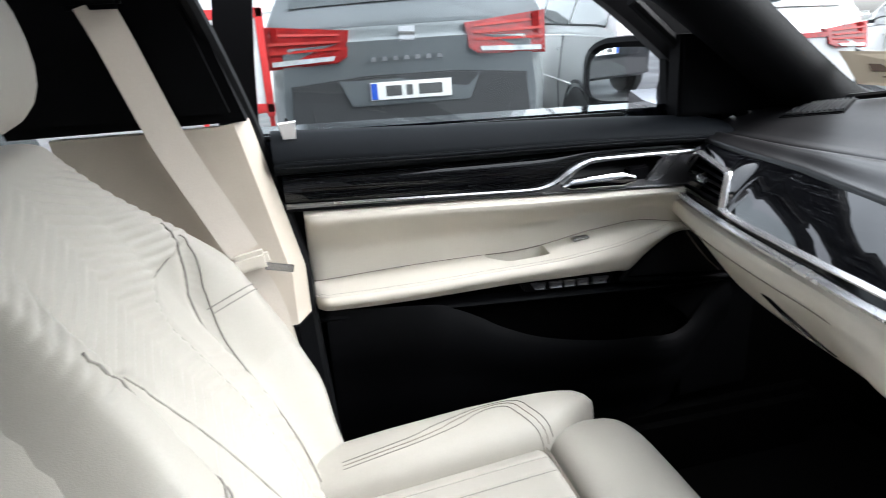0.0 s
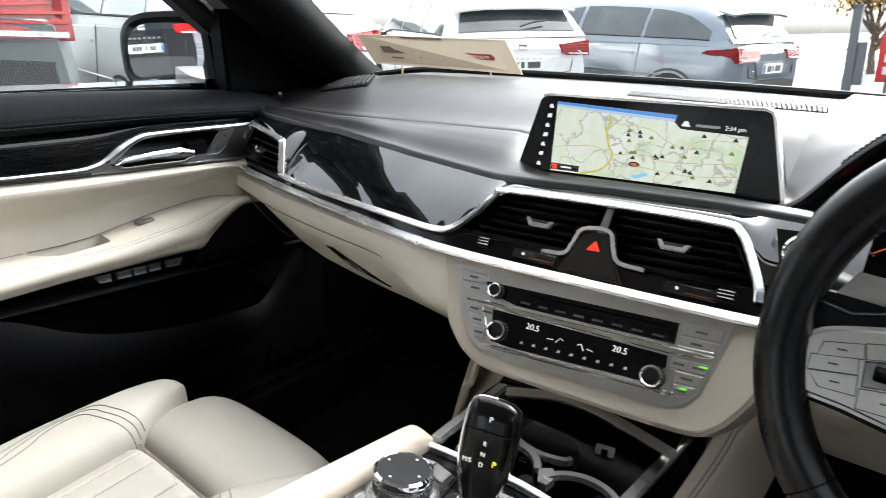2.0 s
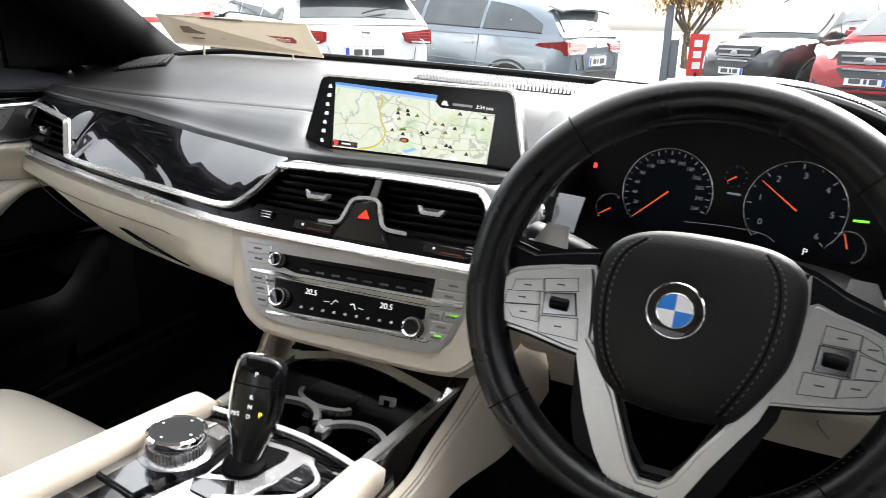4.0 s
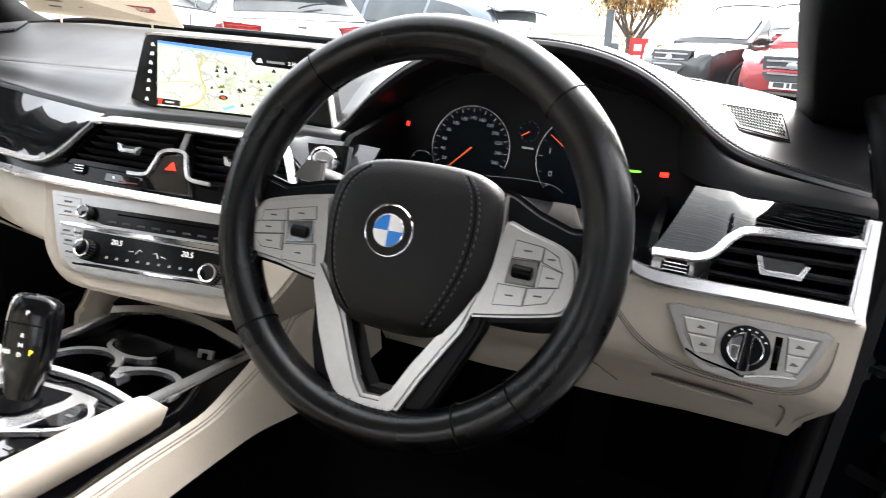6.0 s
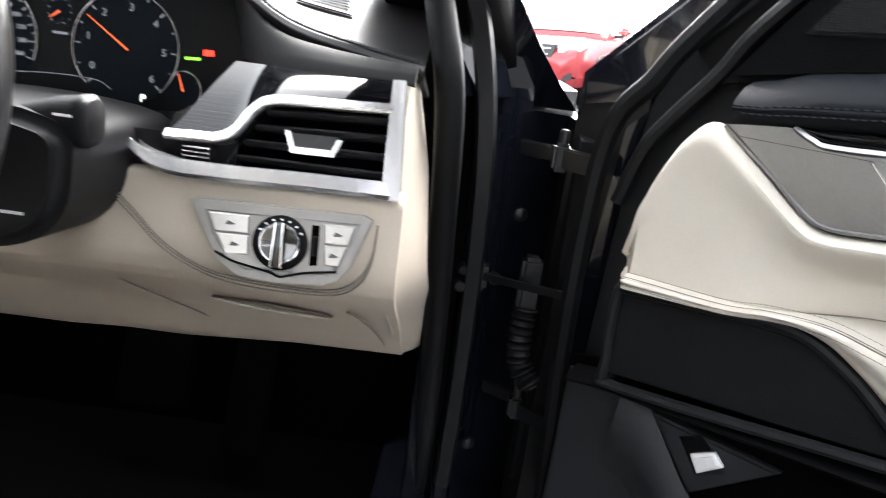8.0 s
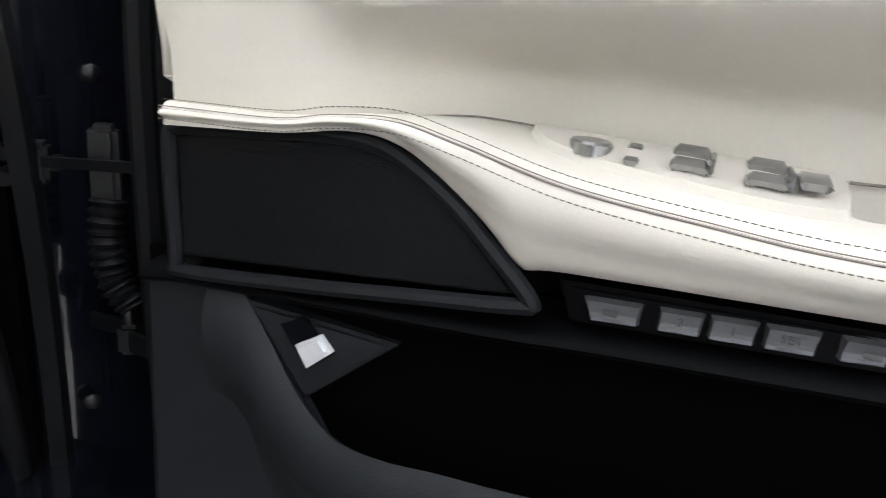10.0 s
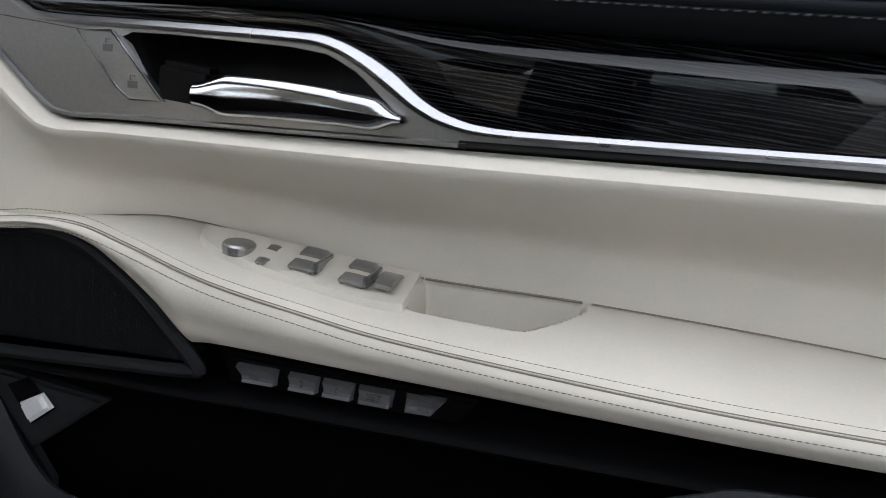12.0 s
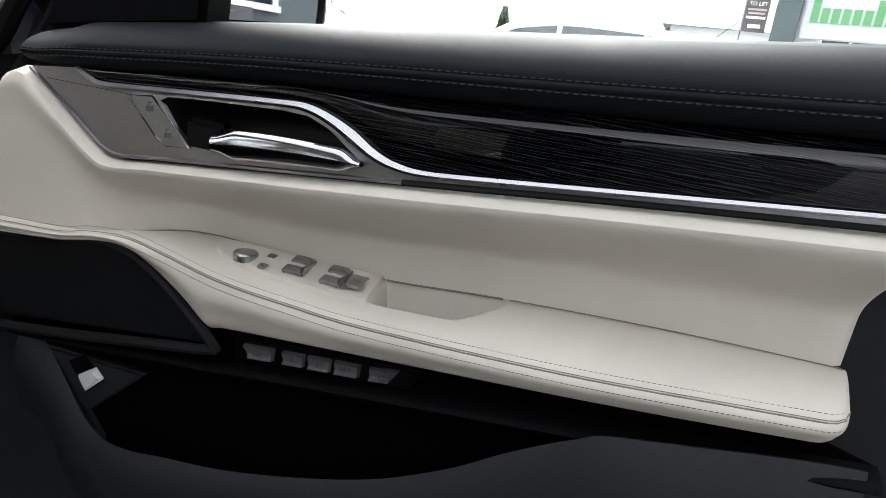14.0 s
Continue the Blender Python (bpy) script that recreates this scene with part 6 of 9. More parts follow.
for q in range(4):
    pts = [(0, 0)] + [(0.0122 * math.cos(radians(90 * q + 18 * k + 2)), 0.0122 * math.sin(radians(90 * q + 18 * k + 2))) for k in range(6)]
    part("badge_quarter", moved(prism(pts, lambda a, b, d: Vector((a, b, d)), 0.0010, 0.0026), mr), WHITE if q % 2 == 0 else BLUE, badge)
part("badge_bead", moved(sweep([(0.0125 * math.cos(t), 0.0125 * math.sin(t), 0.0024) for t in np.linspace(0, 2 * math.pi, 32, endpoint=False)], circle(0.0005, 5), closed=True), mr), BRIGHT, badge)
# silver spoke pads with keys
LP = [(-0.142, -0.030), (-0.140, -0.010), (-0.132, 0.001), (-0.118, 0.008), (-0.075, 0.018), (-0.062, 0.014), (-0.054, -0.045), (-0.066, -0.050), (-0.104, -0.045), (-0.132, -0.042)]
RP = [(0.084, 0.024), (0.100, 0.022), (0.132, 0.013), (0.142, 0.0), (0.144, -0.018), (0.140, -0.030), (0.128, -0.037), (0.080, -0.048), (0.070, -0.046), (0.078, -0.010)]
pads = []
for pts, nm in ((LP, "left"), (RP, "right")):
    cpts = [(p.x, p.y) for p in curve_through([(a, b, 0) for a, b in pts], 3, closed=True)]
    pads.append(part("spoke_pad", prism(cpts, on_wheel, -0.012, 0.004, 0.004, 3), SILVER, sw, "silver spoke pad with keys"))
    back = [(a * 1.03, b * 1.06 - 0.001) for a, b in cpts]
    part("pad_back", prism(back, on_wheel, -0.030, -0.011, 0.0), HARD_BLACK, sw)
LEFT_KEYS = ([(-0.1237, -0.0050), (-0.1018, 0.0002), (-0.1000, -0.0088), (-0.1255, -0.0140)], [(-0.1004, 0.0008), (-0.0755, 0.0068), (-0.0732, -0.0028), (-0.0983, -0.0085)], [(-0.1290, -0.0150), (-0.1030, -0.0102), (-0.1010, -0.0198), (-0.1290, -0.0248)],
             [(-0.1285, -0.0260), (-0.1008, -0.0209), (-0.0993, -0.0335), (-0.1200, -0.0345)], [(-0.0978, -0.0286), (-0.0690, -0.0240), (-0.0660, -0.0400), (-0.0970, -0.0410)])
RIGHT_KEYS = ([(0.0950, 0.0125), (0.1153, 0.0112), (0.1156, 0.0017), (0.0942, 0.0006)], [(0.1167, 0.0108), (0.1270, 0.0062), (0.1315, -0.0030), (0.1170, 0.0009)], [(0.1174, -0.0015), (0.1320, -0.0043), (0.1312, -0.0145), (0.1170, -0.0172)],
              [(0.0880, -0.0215), (0.1088, -0.0200), (0.1080, -0.0330), (0.0868, -0.0365)], [(0.1102, -0.0200), (0.1296, -0.0160), (0.1250, -0.0270), (0.1094, -0.0325)])
for pad_o, keys in ((pads[0], LEFT_KEYS), (pads[1], RIGHT_KEYS)):
    for q in keys:
        ox, oy = sum(p[0] for p in q) / 4, sum(p[1] for p in q) / 4
        gap = [(a + math.copysign(0.0007, a - ox), b + math.copysign(0.0007, b - oy)) for a, b in q]
        part("key_gap", prism(gap, on_wheel, 0.0030, 0.0043), DARK_MARK, pad_o)
        ko = part("key", prism(q, on_wheel, 0.0038, 0.0060, 0.0012, 2), SILVER, pad_o, "silver wheel key")
        part("key_print", prism([(ox - 0.003, oy - 0.0008), (ox + 0.003, oy - 0.0002), (ox + 0.003, oy + 0.0010), (ox - 0.003, oy + 0.0004)], on_wheel, 0.0060, 0.0063), DARK_MARK, ko)
for pad_o, q in ((pads[0], [(-0.0995, -0.0098), (-0.0742, -0.0044), (-0.0697, -0.0222), (-0.0975, -0.0270)]), (pads[1], [(0.0932, -0.0006), (0.1150, 0.0008), (0.1148, -0.0182), (0.0920, -0.0196)])):
    a, b = sum(p[0] for p in q) / 4, sum(p[1] for p in q) / 4
    part("roller_frame", prism(q, on_wheel, 0.0030, 0.0052, 0.001, 1), LEVER, pad_o, "polished roller surround")
    part("roller", moved(lathe([(0.0045, -0.008), (0.0055, -0.007), (0.0055, 0.007), (0.0045, 0.008)], 16), basis(on_wheel(a, b, 0.004), WN, WU)), HARD_BLACK, pad_o, "ribbed black roller")
# lower fork: silver V with a black edge
VL = [(-0.062, -0.030), (-0.064, -0.052), (-0.050, -0.090), (-0.036, -0.118), (-0.020, -0.140), (-0.004, -0.148), (0.018, -0.145), (0.030, -0.135), (0.044, -0.105), (0.068, -0.062), (0.078, -0.030), (0.084, 0.010), (0.080, 0.044),
      (0.076, 0.030), (0.074, 0.0), (0.066, -0.035), (0.052, -0.066), (0.034, -0.096), (0.022, -0.120), (0.014, -0.127), (0.0, -0.128), (-0.008, -0.118), (-0.018, -0.098), (-0.030, -0.072), (-0.046, -0.050)]
part("fork", prism(VL, on_wheel, -0.006, 0.006, 0.003), SILVER, sw, "satin silver lower fork", angle=50)
VB = [(-0.068, -0.045), (-0.060, -0.100), (-0.046, -0.140), (-0.02, -0.158), (0.01, -0.162), (0.035, -0.155), (0.055, -0.120), (0.080, -0.060), (0.086, -0.02), (0.06, -0.04), (0.030, -0.108), (0.020, -0.122), (0.0, -0.123), (-0.012, -0.108), (-0.03, -0.07), (-0.05, -0.045)]
part("fork_back", prism(VB, on_wheel, -0.026, -0.004, 0.003), HARD_BLACK, sw)
# black arms from hub to rim behind the pads
for pts in ([(-0.06, 0.035), (-0.085, 0.030), (-0.115, 0.022), (-0.150, 0.030), (-0.150, -0.03), (-0.06, -0.03)], [(0.066, 0.052), (0.085, 0.048), (0.105, 0.038), (0.130, 0.030), (0.152, 0.032), (0.152, -0.03), (0.07, -0.03)]):
    part("arm", prism(pts, on_wheel, -0.022, -0.006, 0.005, 3), BLACK_HIDE, sw)
for pts in ([(-0.128, 0.030), (-0.118, 0.048), (-0.100, 0.047), (-0.098, 0.028)], [(0.104, 0.030), (0.108, 0.049), (0.124, 0.049), (0.134, 0.030)]):
    part("shift_paddle", prism(pts, on_wheel, -0.036, -0.031, 0.0015), SILVER, sw, "grey metal shift paddle")
COVER = [(p.x, p.y) for p in curve_through([(0.300, 0.905, 0), (0.275, 0.875, 0), (0.290, 0.832, 0), (0.335, 0.812, 0), (0.42, 0.806, 0), (0.490, 0.811, 0), (0.527, 0.832, 0), (0.541, 0.868, 0), (0.530, 0.905, 0), (0.42, 0.915, 0)], 4, closed=True)]
cover = part("column_cover", prism(COVER, lambda a, b, d: Vector((0.41 + (a - 0.41) * (1 - 0.9 * max(0.0, -0.02 - d)), d, b + 0.25 * max(0.0, -d))), 0.10, -0.055, 0.010, 3), COLUMN, sw, "black steering column cover", angle=60)
part("cover_print", moved(box((-0.008, -0.0004, -0.0008), (0.008, 0.0004, 0.0012)), Matrix.Translation((0.500, -0.0556, 0.853))), PALE_MARK, cover)

for sx, lab in ((1, "black indicator stalk on the column"), (-1, "black wiper stalk on the column")):
    s = thing("column_stalk", (0.393 + 0.05 * sx, -0.04, 0.91), lab, "stalk", group="column stalks")
    tip = Vector((0.548, -0.032, 0.918)) if sx > 0 else Vector((0.222, -0.050, 0.932))
    root = Vector((0.393 + 0.05 * sx, -0.020, 0.900))
    def stalk_ring(q):
        c = root.lerp(tip, q)
        hh, dd = 0.011 + 0.007 * smooth_step(0.3, 0.75, q), 0.009 + 0.006 * smooth_step(0.3, 0.8, q)
        k = 1.0 if q < 0.985 else 0.78
        return [c + Vector((0, k * dd * math.copysign(abs(math.cos(t)) ** 0.6, math.cos(t)), k * hh * math.copysign(abs(math.sin(t)) ** 0.6, math.sin(t)))) for t in np.linspace(0, 2 * math.pi, 18, endpoint=False)]
    part("arm", loft([stalk_ring(q) for q in (0.0, 0.3, 0.45, 0.6, 0.75, 0.9, 0.96, 1.0)]), COLUMN, s, angle=50)
    part("print_bar", moved(box((-0.007, -0.0004, -0.0007), (0.005, 0.0004, 0.0009)), Matrix.Translation(tip + Vector((-0.012 * sx, -0.0155, 0.004)))), PALE_MARK, s)

# light switch panel by the driver's knee
lp = thing("light_switch_panel", (0.662, 0.02, 0.80), "silver headlamp switch panel with a round knob", "switch panel")
def on_lp(x, z, out=0.0):
    return on_face(x, z, out + 0.008)
LPO = [(0.592, 0.855), (0.600, 0.8575), (0.728, 0.860), (0.735, 0.857), (0.730, 0.843), (0.722, 0.820), (0.713, 0.808), (0.700, 0.8025), (0.660, 0.800), (0.634, 0.802), (0.618, 0.812), (0.604, 0.834)]
part("plate", prism(LPO, on_lp, -0.006, 0.003, 0.0015), PANEL_GREY, lp, "satin silver plate")
LI = [(0.606, 0.849), (0.726, 0.853), (0.722, 0.840), (0.712, 0.818), (0.700, 0.812), (0.640, 0.808), (0.625, 0.816), (0.612, 0.833)]
part("inner_line", sweep([on_lp(a, b, 0.0032) for a, b in LI], circle(0.0005, 5), up=(0, -1, 0), closed=True), DARK_KEY, lp)
part("chrome_sweep", sweep(curve_through([on_lp(a, b, 0.004) for a, b in ((0.616, 0.819), (0.630, 0.8135), (0.648, 0.8105), (0.660, 0.8085), (0.668, 0.806), (0.677, 0.8085), (0.690, 0.8120), (0.712, 0.8155))], 5), [(-0.0013, -0.001), (0.0013, -0.001), (0.001, 0.001), (-0.001, 0.001)], up=(0, -1, 0)), BRIGHT, lp, "curved chrome strip under the knob")
for q in ([(0.608, 0.848), (0.640, 0.849), (0.641, 0.835), (0.614, 0.834)], [(0.615, 0.833), (0.641, 0.834), (0.642, 0.819), (0.624, 0.818)], [(0.698, 0.850), (0.723, 0.851), (0.719, 0.836), (0.700, 0.835)], [(0.700, 0.834), (0.718, 0.835), (0.713, 0.819), (0.702, 0.819)]):
    k = part("key", prism(q, on_lp, 0.002, 0.0045, 0.001, 1), SILVER, lp, "silver key")
    ox, oy = sum(p[0] for p in q) / 4, sum(p[1] for p in q) / 4
    part("key_print", prism([(ox - 0.004, oy - 0.0015), (ox + 0.002, oy - 0.0012), (ox + 0.004, oy), (ox - 0.002, oy + 0.002)], on_lp, 0.0044, 0.0048), DARK_MARK, k)
ml = basis(on_lp(0.666, 0.8315, 0.002), (1, 0.04, 0), on_face(0.66, 0.86) - on_face(0.66, 0.83))
kb = part("knob_ring", moved(lathe([(0.0215, -0.004), (0.0215, 0.0035), (0.0200, 0.0045), (0.0150, 0.0040)], 36), ml), HARD_BLACK, lp, "black ring with lamp symbols")
part("knob_dish", moved(lathe([(0.0155, 0.002), (0.0155, 0.0055), (0.0140, 0.0085), (0.006, 0.0078)], 32), ml), GLOSS_BLACK, kb)
part("knob_rim", moved(sweep([(0.0150 * math.cos(t), 0.0150 * math.sin(t), 0.0068) for t in np.linspace(0, 2 * math.pi, 32, endpoint=False)], circle(0.0008, 5), closed=True), ml), BRIGHT, kb)
part("knob_bar", moved(prism([(-0.0040, -0.0185), (0.0040, -0.0185), (0.0030, 0.0), (0.0024, 0.0165), (-0.0024, 0.0165), (-0.0030, 0.0)], lambda a, b, d: Vector((a, b, d)), 0.004, 0.0125, 0.002), ml), GLOSS_BLACK, kb, "grip bar with chrome edges")
for side in (-1, 1):
    part("bar_edge", moved(sweep([(side * w, h, 0.0122) for w, h in ((0.0040, -0.0185), (0.0032, 0.0), (0.0026, 0.0165))], circle(0.0010, 6)), ml), BRIGHT, kb)
for i in range(7):
    t = radians(30 + 20 * i)
    part("ring_symbol", moved(box((-0.001, -0.0007, 0.0042), (0.001, 0.0007, 0.0049)), ml @ pose(0.0182 * math.cos(t), 0.0182 * math.sin(t), 0)), PALE_MARK, kb)
dm = part("dimmer_slot", prism([(0.689, 0.848), (0.695, 0.848), (0.696, 0.818), (0.690, 0.817)], on_lp, 0.002, 0.0036, 0), CARPET_SHADE, lp)
part("dimmer_wheel", prism([(0.6903, 0.840), (0.6945, 0.840), (0.6948, 0.825), (0.6908, 0.825)], on_lp, 0.0034, 0.0065, 0.0012, 1), HARD_BLACK, dm, "ribbed dimmer wheel")

# ---- centre console ----
con = thing("centre_console", (0, -0.25, 0.30), "centre console in black wood, chrome and ivory leather", "console")
CON_X = 0.012
def on_con(x, y, out=0.0):
    return Vector((x, y, 0.674 - 0.12 * y + out))
FLANK_TOP = [(-0.62, 0.690), (-0.40, 0.676), (-0.24, 0.673), (-0.16, 0.668), (-0.124, 0.669), (-0.09, 0.679), (-0.065, 0.692), (-0.04, 0.713), (-0.015, 0.742), (0.01, 0.765), (0.18, 0.78)]
ft = [(p.x, p.y) for p in curve_through([(a, b, 0) for a, b in FLANK_TOP], 5)]
for s in (-1, 1):
    def wall(a, b):
        y = -0.62 + a * 0.80 if s > 0 else -0.055 + a * 0.235
        zt = lerp(ft, y)
        zb = 0.615 + 0.012 * smooth_step(0.0, -0.25, y)
        flare = 0.142 + 0.028 * smooth_step(-0.10, 0.04, y)
        t = math.pi / 2 * min(1.0, b * 4)
        return Vector((CON_X + s * (flare - 0.012 * math.cos(t) + 0.022 * b), y, zt + (zb - zt) * max(0.0, b - 0.05) / 0.95 - 0.006 * (1 - math.sin(t)) + 0.006))
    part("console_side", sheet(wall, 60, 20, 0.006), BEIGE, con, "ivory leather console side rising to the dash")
    for q in (0.17, 0.21):
        part("side_seam", sweep([wall(a, q) + Vector((s * 0.0008, 0, 0.0004)) for a in np.linspace(0.02, 0.80, 50)], circle(0.0007, 5)), SEAM, con)
    part("console_lower", box((CON_X + s * 0.135 - 0.012, -0.62, 0.265), (CON_X + s * 0.135 + 0.012, 0.18, 0.63)), CARPET_SHADE, con, "black carpeted lower console")
    # chrome rail along the top edge, gloss cheek under it
    rx = (lambda y: 0.112 + 0.01 * (y + 0.17)) if s > 0 else (lambda y: -0.088 - 0.14 * (y + 0.17))
    ys_r = np.linspace(-0.172, 0.085, 18)
    part("chrome_rail", sweep([on_con(rx(y), y, 0.004) for y in ys_r], [(-0.007, -0.004), (0.007, -0.004), (0.0075, 0.0), (0.005, 0.004), (-0.005, 0.004), (-0.0075, 0.0)], up=(0, 0, 1)), CHROME, con, "satin chrome side rail")
    part("gloss_cheek", sheet(lambda a, b: on_con(rx(-0.172 + 0.257 * a) + s * (0.006 + 0.012 * b), -0.172 + 0.257 * a, -0.002 - 0.045 * b), 16, 4, 0.003), GLOSS_BLACK, con)
    part("gloss_cheek", sheet(lambda a, b: on_con((0.138 if s > 0 else -0.114) + s * 0.006 * b, -0.62 + 0.46 * a, -0.006 - 0.04 * b), 16, 4, 0.003), GLOSS_BLACK, con)
    # ivory arm pad
    rings = []
    for y in np.linspace(-0.62, -0.170, 30):
        g = 1 - (1 - (min(1.0, (-0.170 - y) / 0.022))) ** 2
        w, h = 0.018 * (0.55 + 0.45 * g), 0.017 * g + 0.002
        cxs = (0.126 - 0.02 * (y + 0.19)) if s > 0 else (-0.102 + 0.02 * (y + 0.19))
        rings.append([on_con(cxs + w * math.copysign(abs(math.cos(t)) ** 0.8, math.cos(t)), y, 0.002 + h * math.copysign(abs(math.sin(t)) ** 0.8, math.sin(t))) for t in np.linspace(0, 2 * math.pi, 20, endpoint=False)])
    arm_pad = part("arm_pad", loft(rings), BEIGE, con, "rounded ivory leather edge pad", angle=70)
    for dx in (0.0125, 0.0150):
        part("pad_seam", sweep([on_con(((0.126 - 0.02 * (y + 0.19)) if s > 0 else (-0.102 + 0.02 * (y + 0.19))) + s * dx, y, 0.0162 - 180.0 * (dx - 0.0075) ** 2 * 0.55) for y in np.linspace(-0.60, -0.195, 24)], circle(0.0007, 5), up=(0, 0, 1)), STITCH, arm_pad)
# deck
part("deck", prism([(-0.090, -0.62), (0.114, -0.62), (0.114, -0.178), (0.068, -0.170), (0.031, -0.166), (-0.03, -0.168), (-0.090, -0.174)], on_con, -0.03, -0.003), DIM_VENEER, con, "black wood console deck")
# storage well in front, with cup holders
part("well_floor", prism([(-0.115, -0.175), (0.125, -0.175), (0.125, 0.12), (-0.125, 0.12)], lambda a, b, d: Vector((a, b, 0.600 + d)), -0.01, 0.0), HARD_BLACK, con)
part("well_wall", prism([(-0.135, 0.06), (0.135, 0.06), (0.135, 0.10), (-0.135, 0.10)], lambda a, b, d: Vector((a, b, d)), 0.58, 0.70), HARD_BLACK, con)
part("well_tray", prism([(-0.112, -0.10), (0.118, -0.10), (0.122, 0.06), (-0.118, 0.06)], on_con, -0.05, -0.022), SOFT_BLACK, con, "rubber-lined tray")
part("charging_pad", prism([(-0.026, -0.096), (-0.038, -0.082), (-0.036, -0.048), (0.026, -0.050), (0.036, -0.072), (0.034, -0.094), (0.004, -0.104)], on_con, -0.02, 0.004, 0.003), HARD_BLACK, con, "black padded clamp")
part("pad_lip", sweep(curve_through([on_con(x, y, 0.001) for x, y in ((-0.041, -0.080), (-0.030, -0.098), (0.002, -0.107), (0.030, -0.100), (0.037, -0.090))], 5), [(-0.003, -0.005), (0.003, -0.005), (0.003, 0.003), (-0.003, 0.003)], up=(0, 0, 1)), CHROME, con, "chrome lip")
# two cup holders with chrome collars
for cx0, cy0, a0, a1 in ((-0.020, -0.150, 20, 200), (0.074, -0.152, -5, 165)):
    cup = part("cup_well", loft([[on_con(cx0 + r * math.cos(t), cy0 + r * math.sin(t), h) for t in np.linspace(0, 2 * math.pi, 30, endpoint=False)] for r, h in ((0.041, -0.002), (0.039, -0.012), (0.036, -0.060))], cap=False), HARD_BLACK, con, "deep black cup holder")
    part("cup_floor", moved(lathe([(0.036, 0.0), (0.035, 0.002)], 26), Matrix.Translation(on_con(cx0, cy0, -0.062))), RUBBER, cup)
    arc = [(cx0 + 0.043 * math.cos(t), cy0 + 0.043 * math.sin(t)) for t in np.linspace(radians(a0), radians(a1), 26)]
    part("cup_collar", sweep([on_con(a, b, 0.001) for a, b in arc], [(-0.0045, -0.004), (0.0045, -0.004), (0.005, 0.0), (0.003, 0.0025), (-0.004, 0.0025)], up=(0, 0, 1)), CHROME, con, "chrome collar")
    part("cup_rib", moved(box((-0.006, -0.003, -0.05), (0.006, 0.006, -0.008), 0.002), Matrix.Translation(on_con(cx0 + 0.012, cy0 + 0.034, 0))), RUBBER, cup)
part("cup_bridge", prism([(0.020, -0.130), (0.030, -0.150), (0.040, -0.150), (0.040, -0.130), (0.030, -0.118)], on_con, -0.01, 0.002, 0.002), CHROME, con)
part("cup_knob", moved(lathe([(0.008, -0.006), (0.008, 0.002), (0.006, 0.004)], 16), Matrix.Translation(on_con(0.022, -0.160, 0.0))), HARD_BLACK, con)
# roller lid and its bright lip under the dash
part("roller_lid", sheet(lambda a, b: Vector((-0.10 + 0.225 * a, -0.03 + 0.03 * math.sin(math.pi * a) + 0.08 * b, 0.703 + 0.03 * b)), 16, 6, 0.005), BAND_BLACK, con, "gloss black sliding lid")
part("lid_lip", sweep(curve_through([Vector((x, y, z)) for x, y, z in ((-0.075, -0.052, 0.7065), (-0.053, -0.043, 0.7095), (-0.014, -0.018, 0.707), (0.049, -0.020, 0.707), (0.128, -0.042, 0.7095))], 6), [(-0.006, -0.002), (0.006, -0.002), (0.006, 0.003), (-0.006, 0.003)], up=(0, -0.5, 1)), CHROME, con, "bright curved lip")
us = part("usb_plate", moved(box((-0.011, -0.003, -0.013), (0.011, 0.003, 0.013), 0.001), Matrix.Translation((0.044, -0.018, 0.652)) @ pose(0, 0, 0, -35, 0, 14)), SILVER, con, "usb socket plate")
part("usb_slot", moved(box((-0.004, -0.0036, -0.008), (0.004, -0.002, 0.008)), Matrix.Translation((0.044, -0.018, 0.652)) @ pose(0, 0, 0, -35, 0, 14)), CARPET_SHADE, us)
# chrome bar across between cups and deck
part("cross_bar", sweep(curve_through([on_con(x, y, 0.003) for x, y in ((-0.090, -0.186), (-0.055, -0.181), (-0.025, -0.177), (0.0, -0.174), (0.031, -0.173), (0.068, -0.177), (0.110, -0.186))], 5), [(-0.004, -0.004), (0.004, -0.004), (0.004, 0.002), (0.002, 0.0035), (-0.003, 0.0035)], up=(0, 0, 1)), CHROME, con, "curved chrome bar")
# lever island
isl = part("lever_island", prism([(-0.017, -0.200), (0.030, -0.192), (0.064, -0.193), (0.070, -0.204), (0.055, -0.262), (0.050, -0.285), (0.030, -0.370), (-0.022, -0.370), (-0.010, -0.290), (-0.004, -0.275)], on_con, -0.006, 0.002, 0.002), CHROME, con, "satin chrome island round the lever")
part("island_inlay", prism([(0.0, -0.273), (-0.006, -0.208), (0.038, -0.202), (0.043, -0.215), (0.040, -0.240), (0.034, -0.258)], on_con, 0.001, 0.0035, 0.001), SOFT_BLACK, isl)
part("island_inlay", prism([(0.005, -0.303), (-0.006, -0.287), (0.028, -0.269), (0.043, -0.287), (0.033, -0.304)], on_con, 0.001, 0.0035, 0.001), GLOSS_BLACK, isl, "gloss black panel")
part("hold_key", prism([(0.060, -0.267), (0.062, -0.209), (0.088, -0.219), (0.086, -0.252)], on_con, -0.004, 0.0035, 0.001), GLOSS_BLACK, con, "gloss black hold key")
part("key_frame", sweep(curve_through([on_con(x, y, 0.003) for x, y in ((0.030, -0.300), (0.055, -0.284), (0.086, -0.262), (0.092, -0.250), (0.092, -0.226), (0.066, -0.205))], 4), [(-0.0032, -0.003), (0.0032, -0.003), (0.0026, 0.002), (-0.0026, 0.002)], up=(0, 0, 1)), CHROME, con, "chrome frame round the keys")
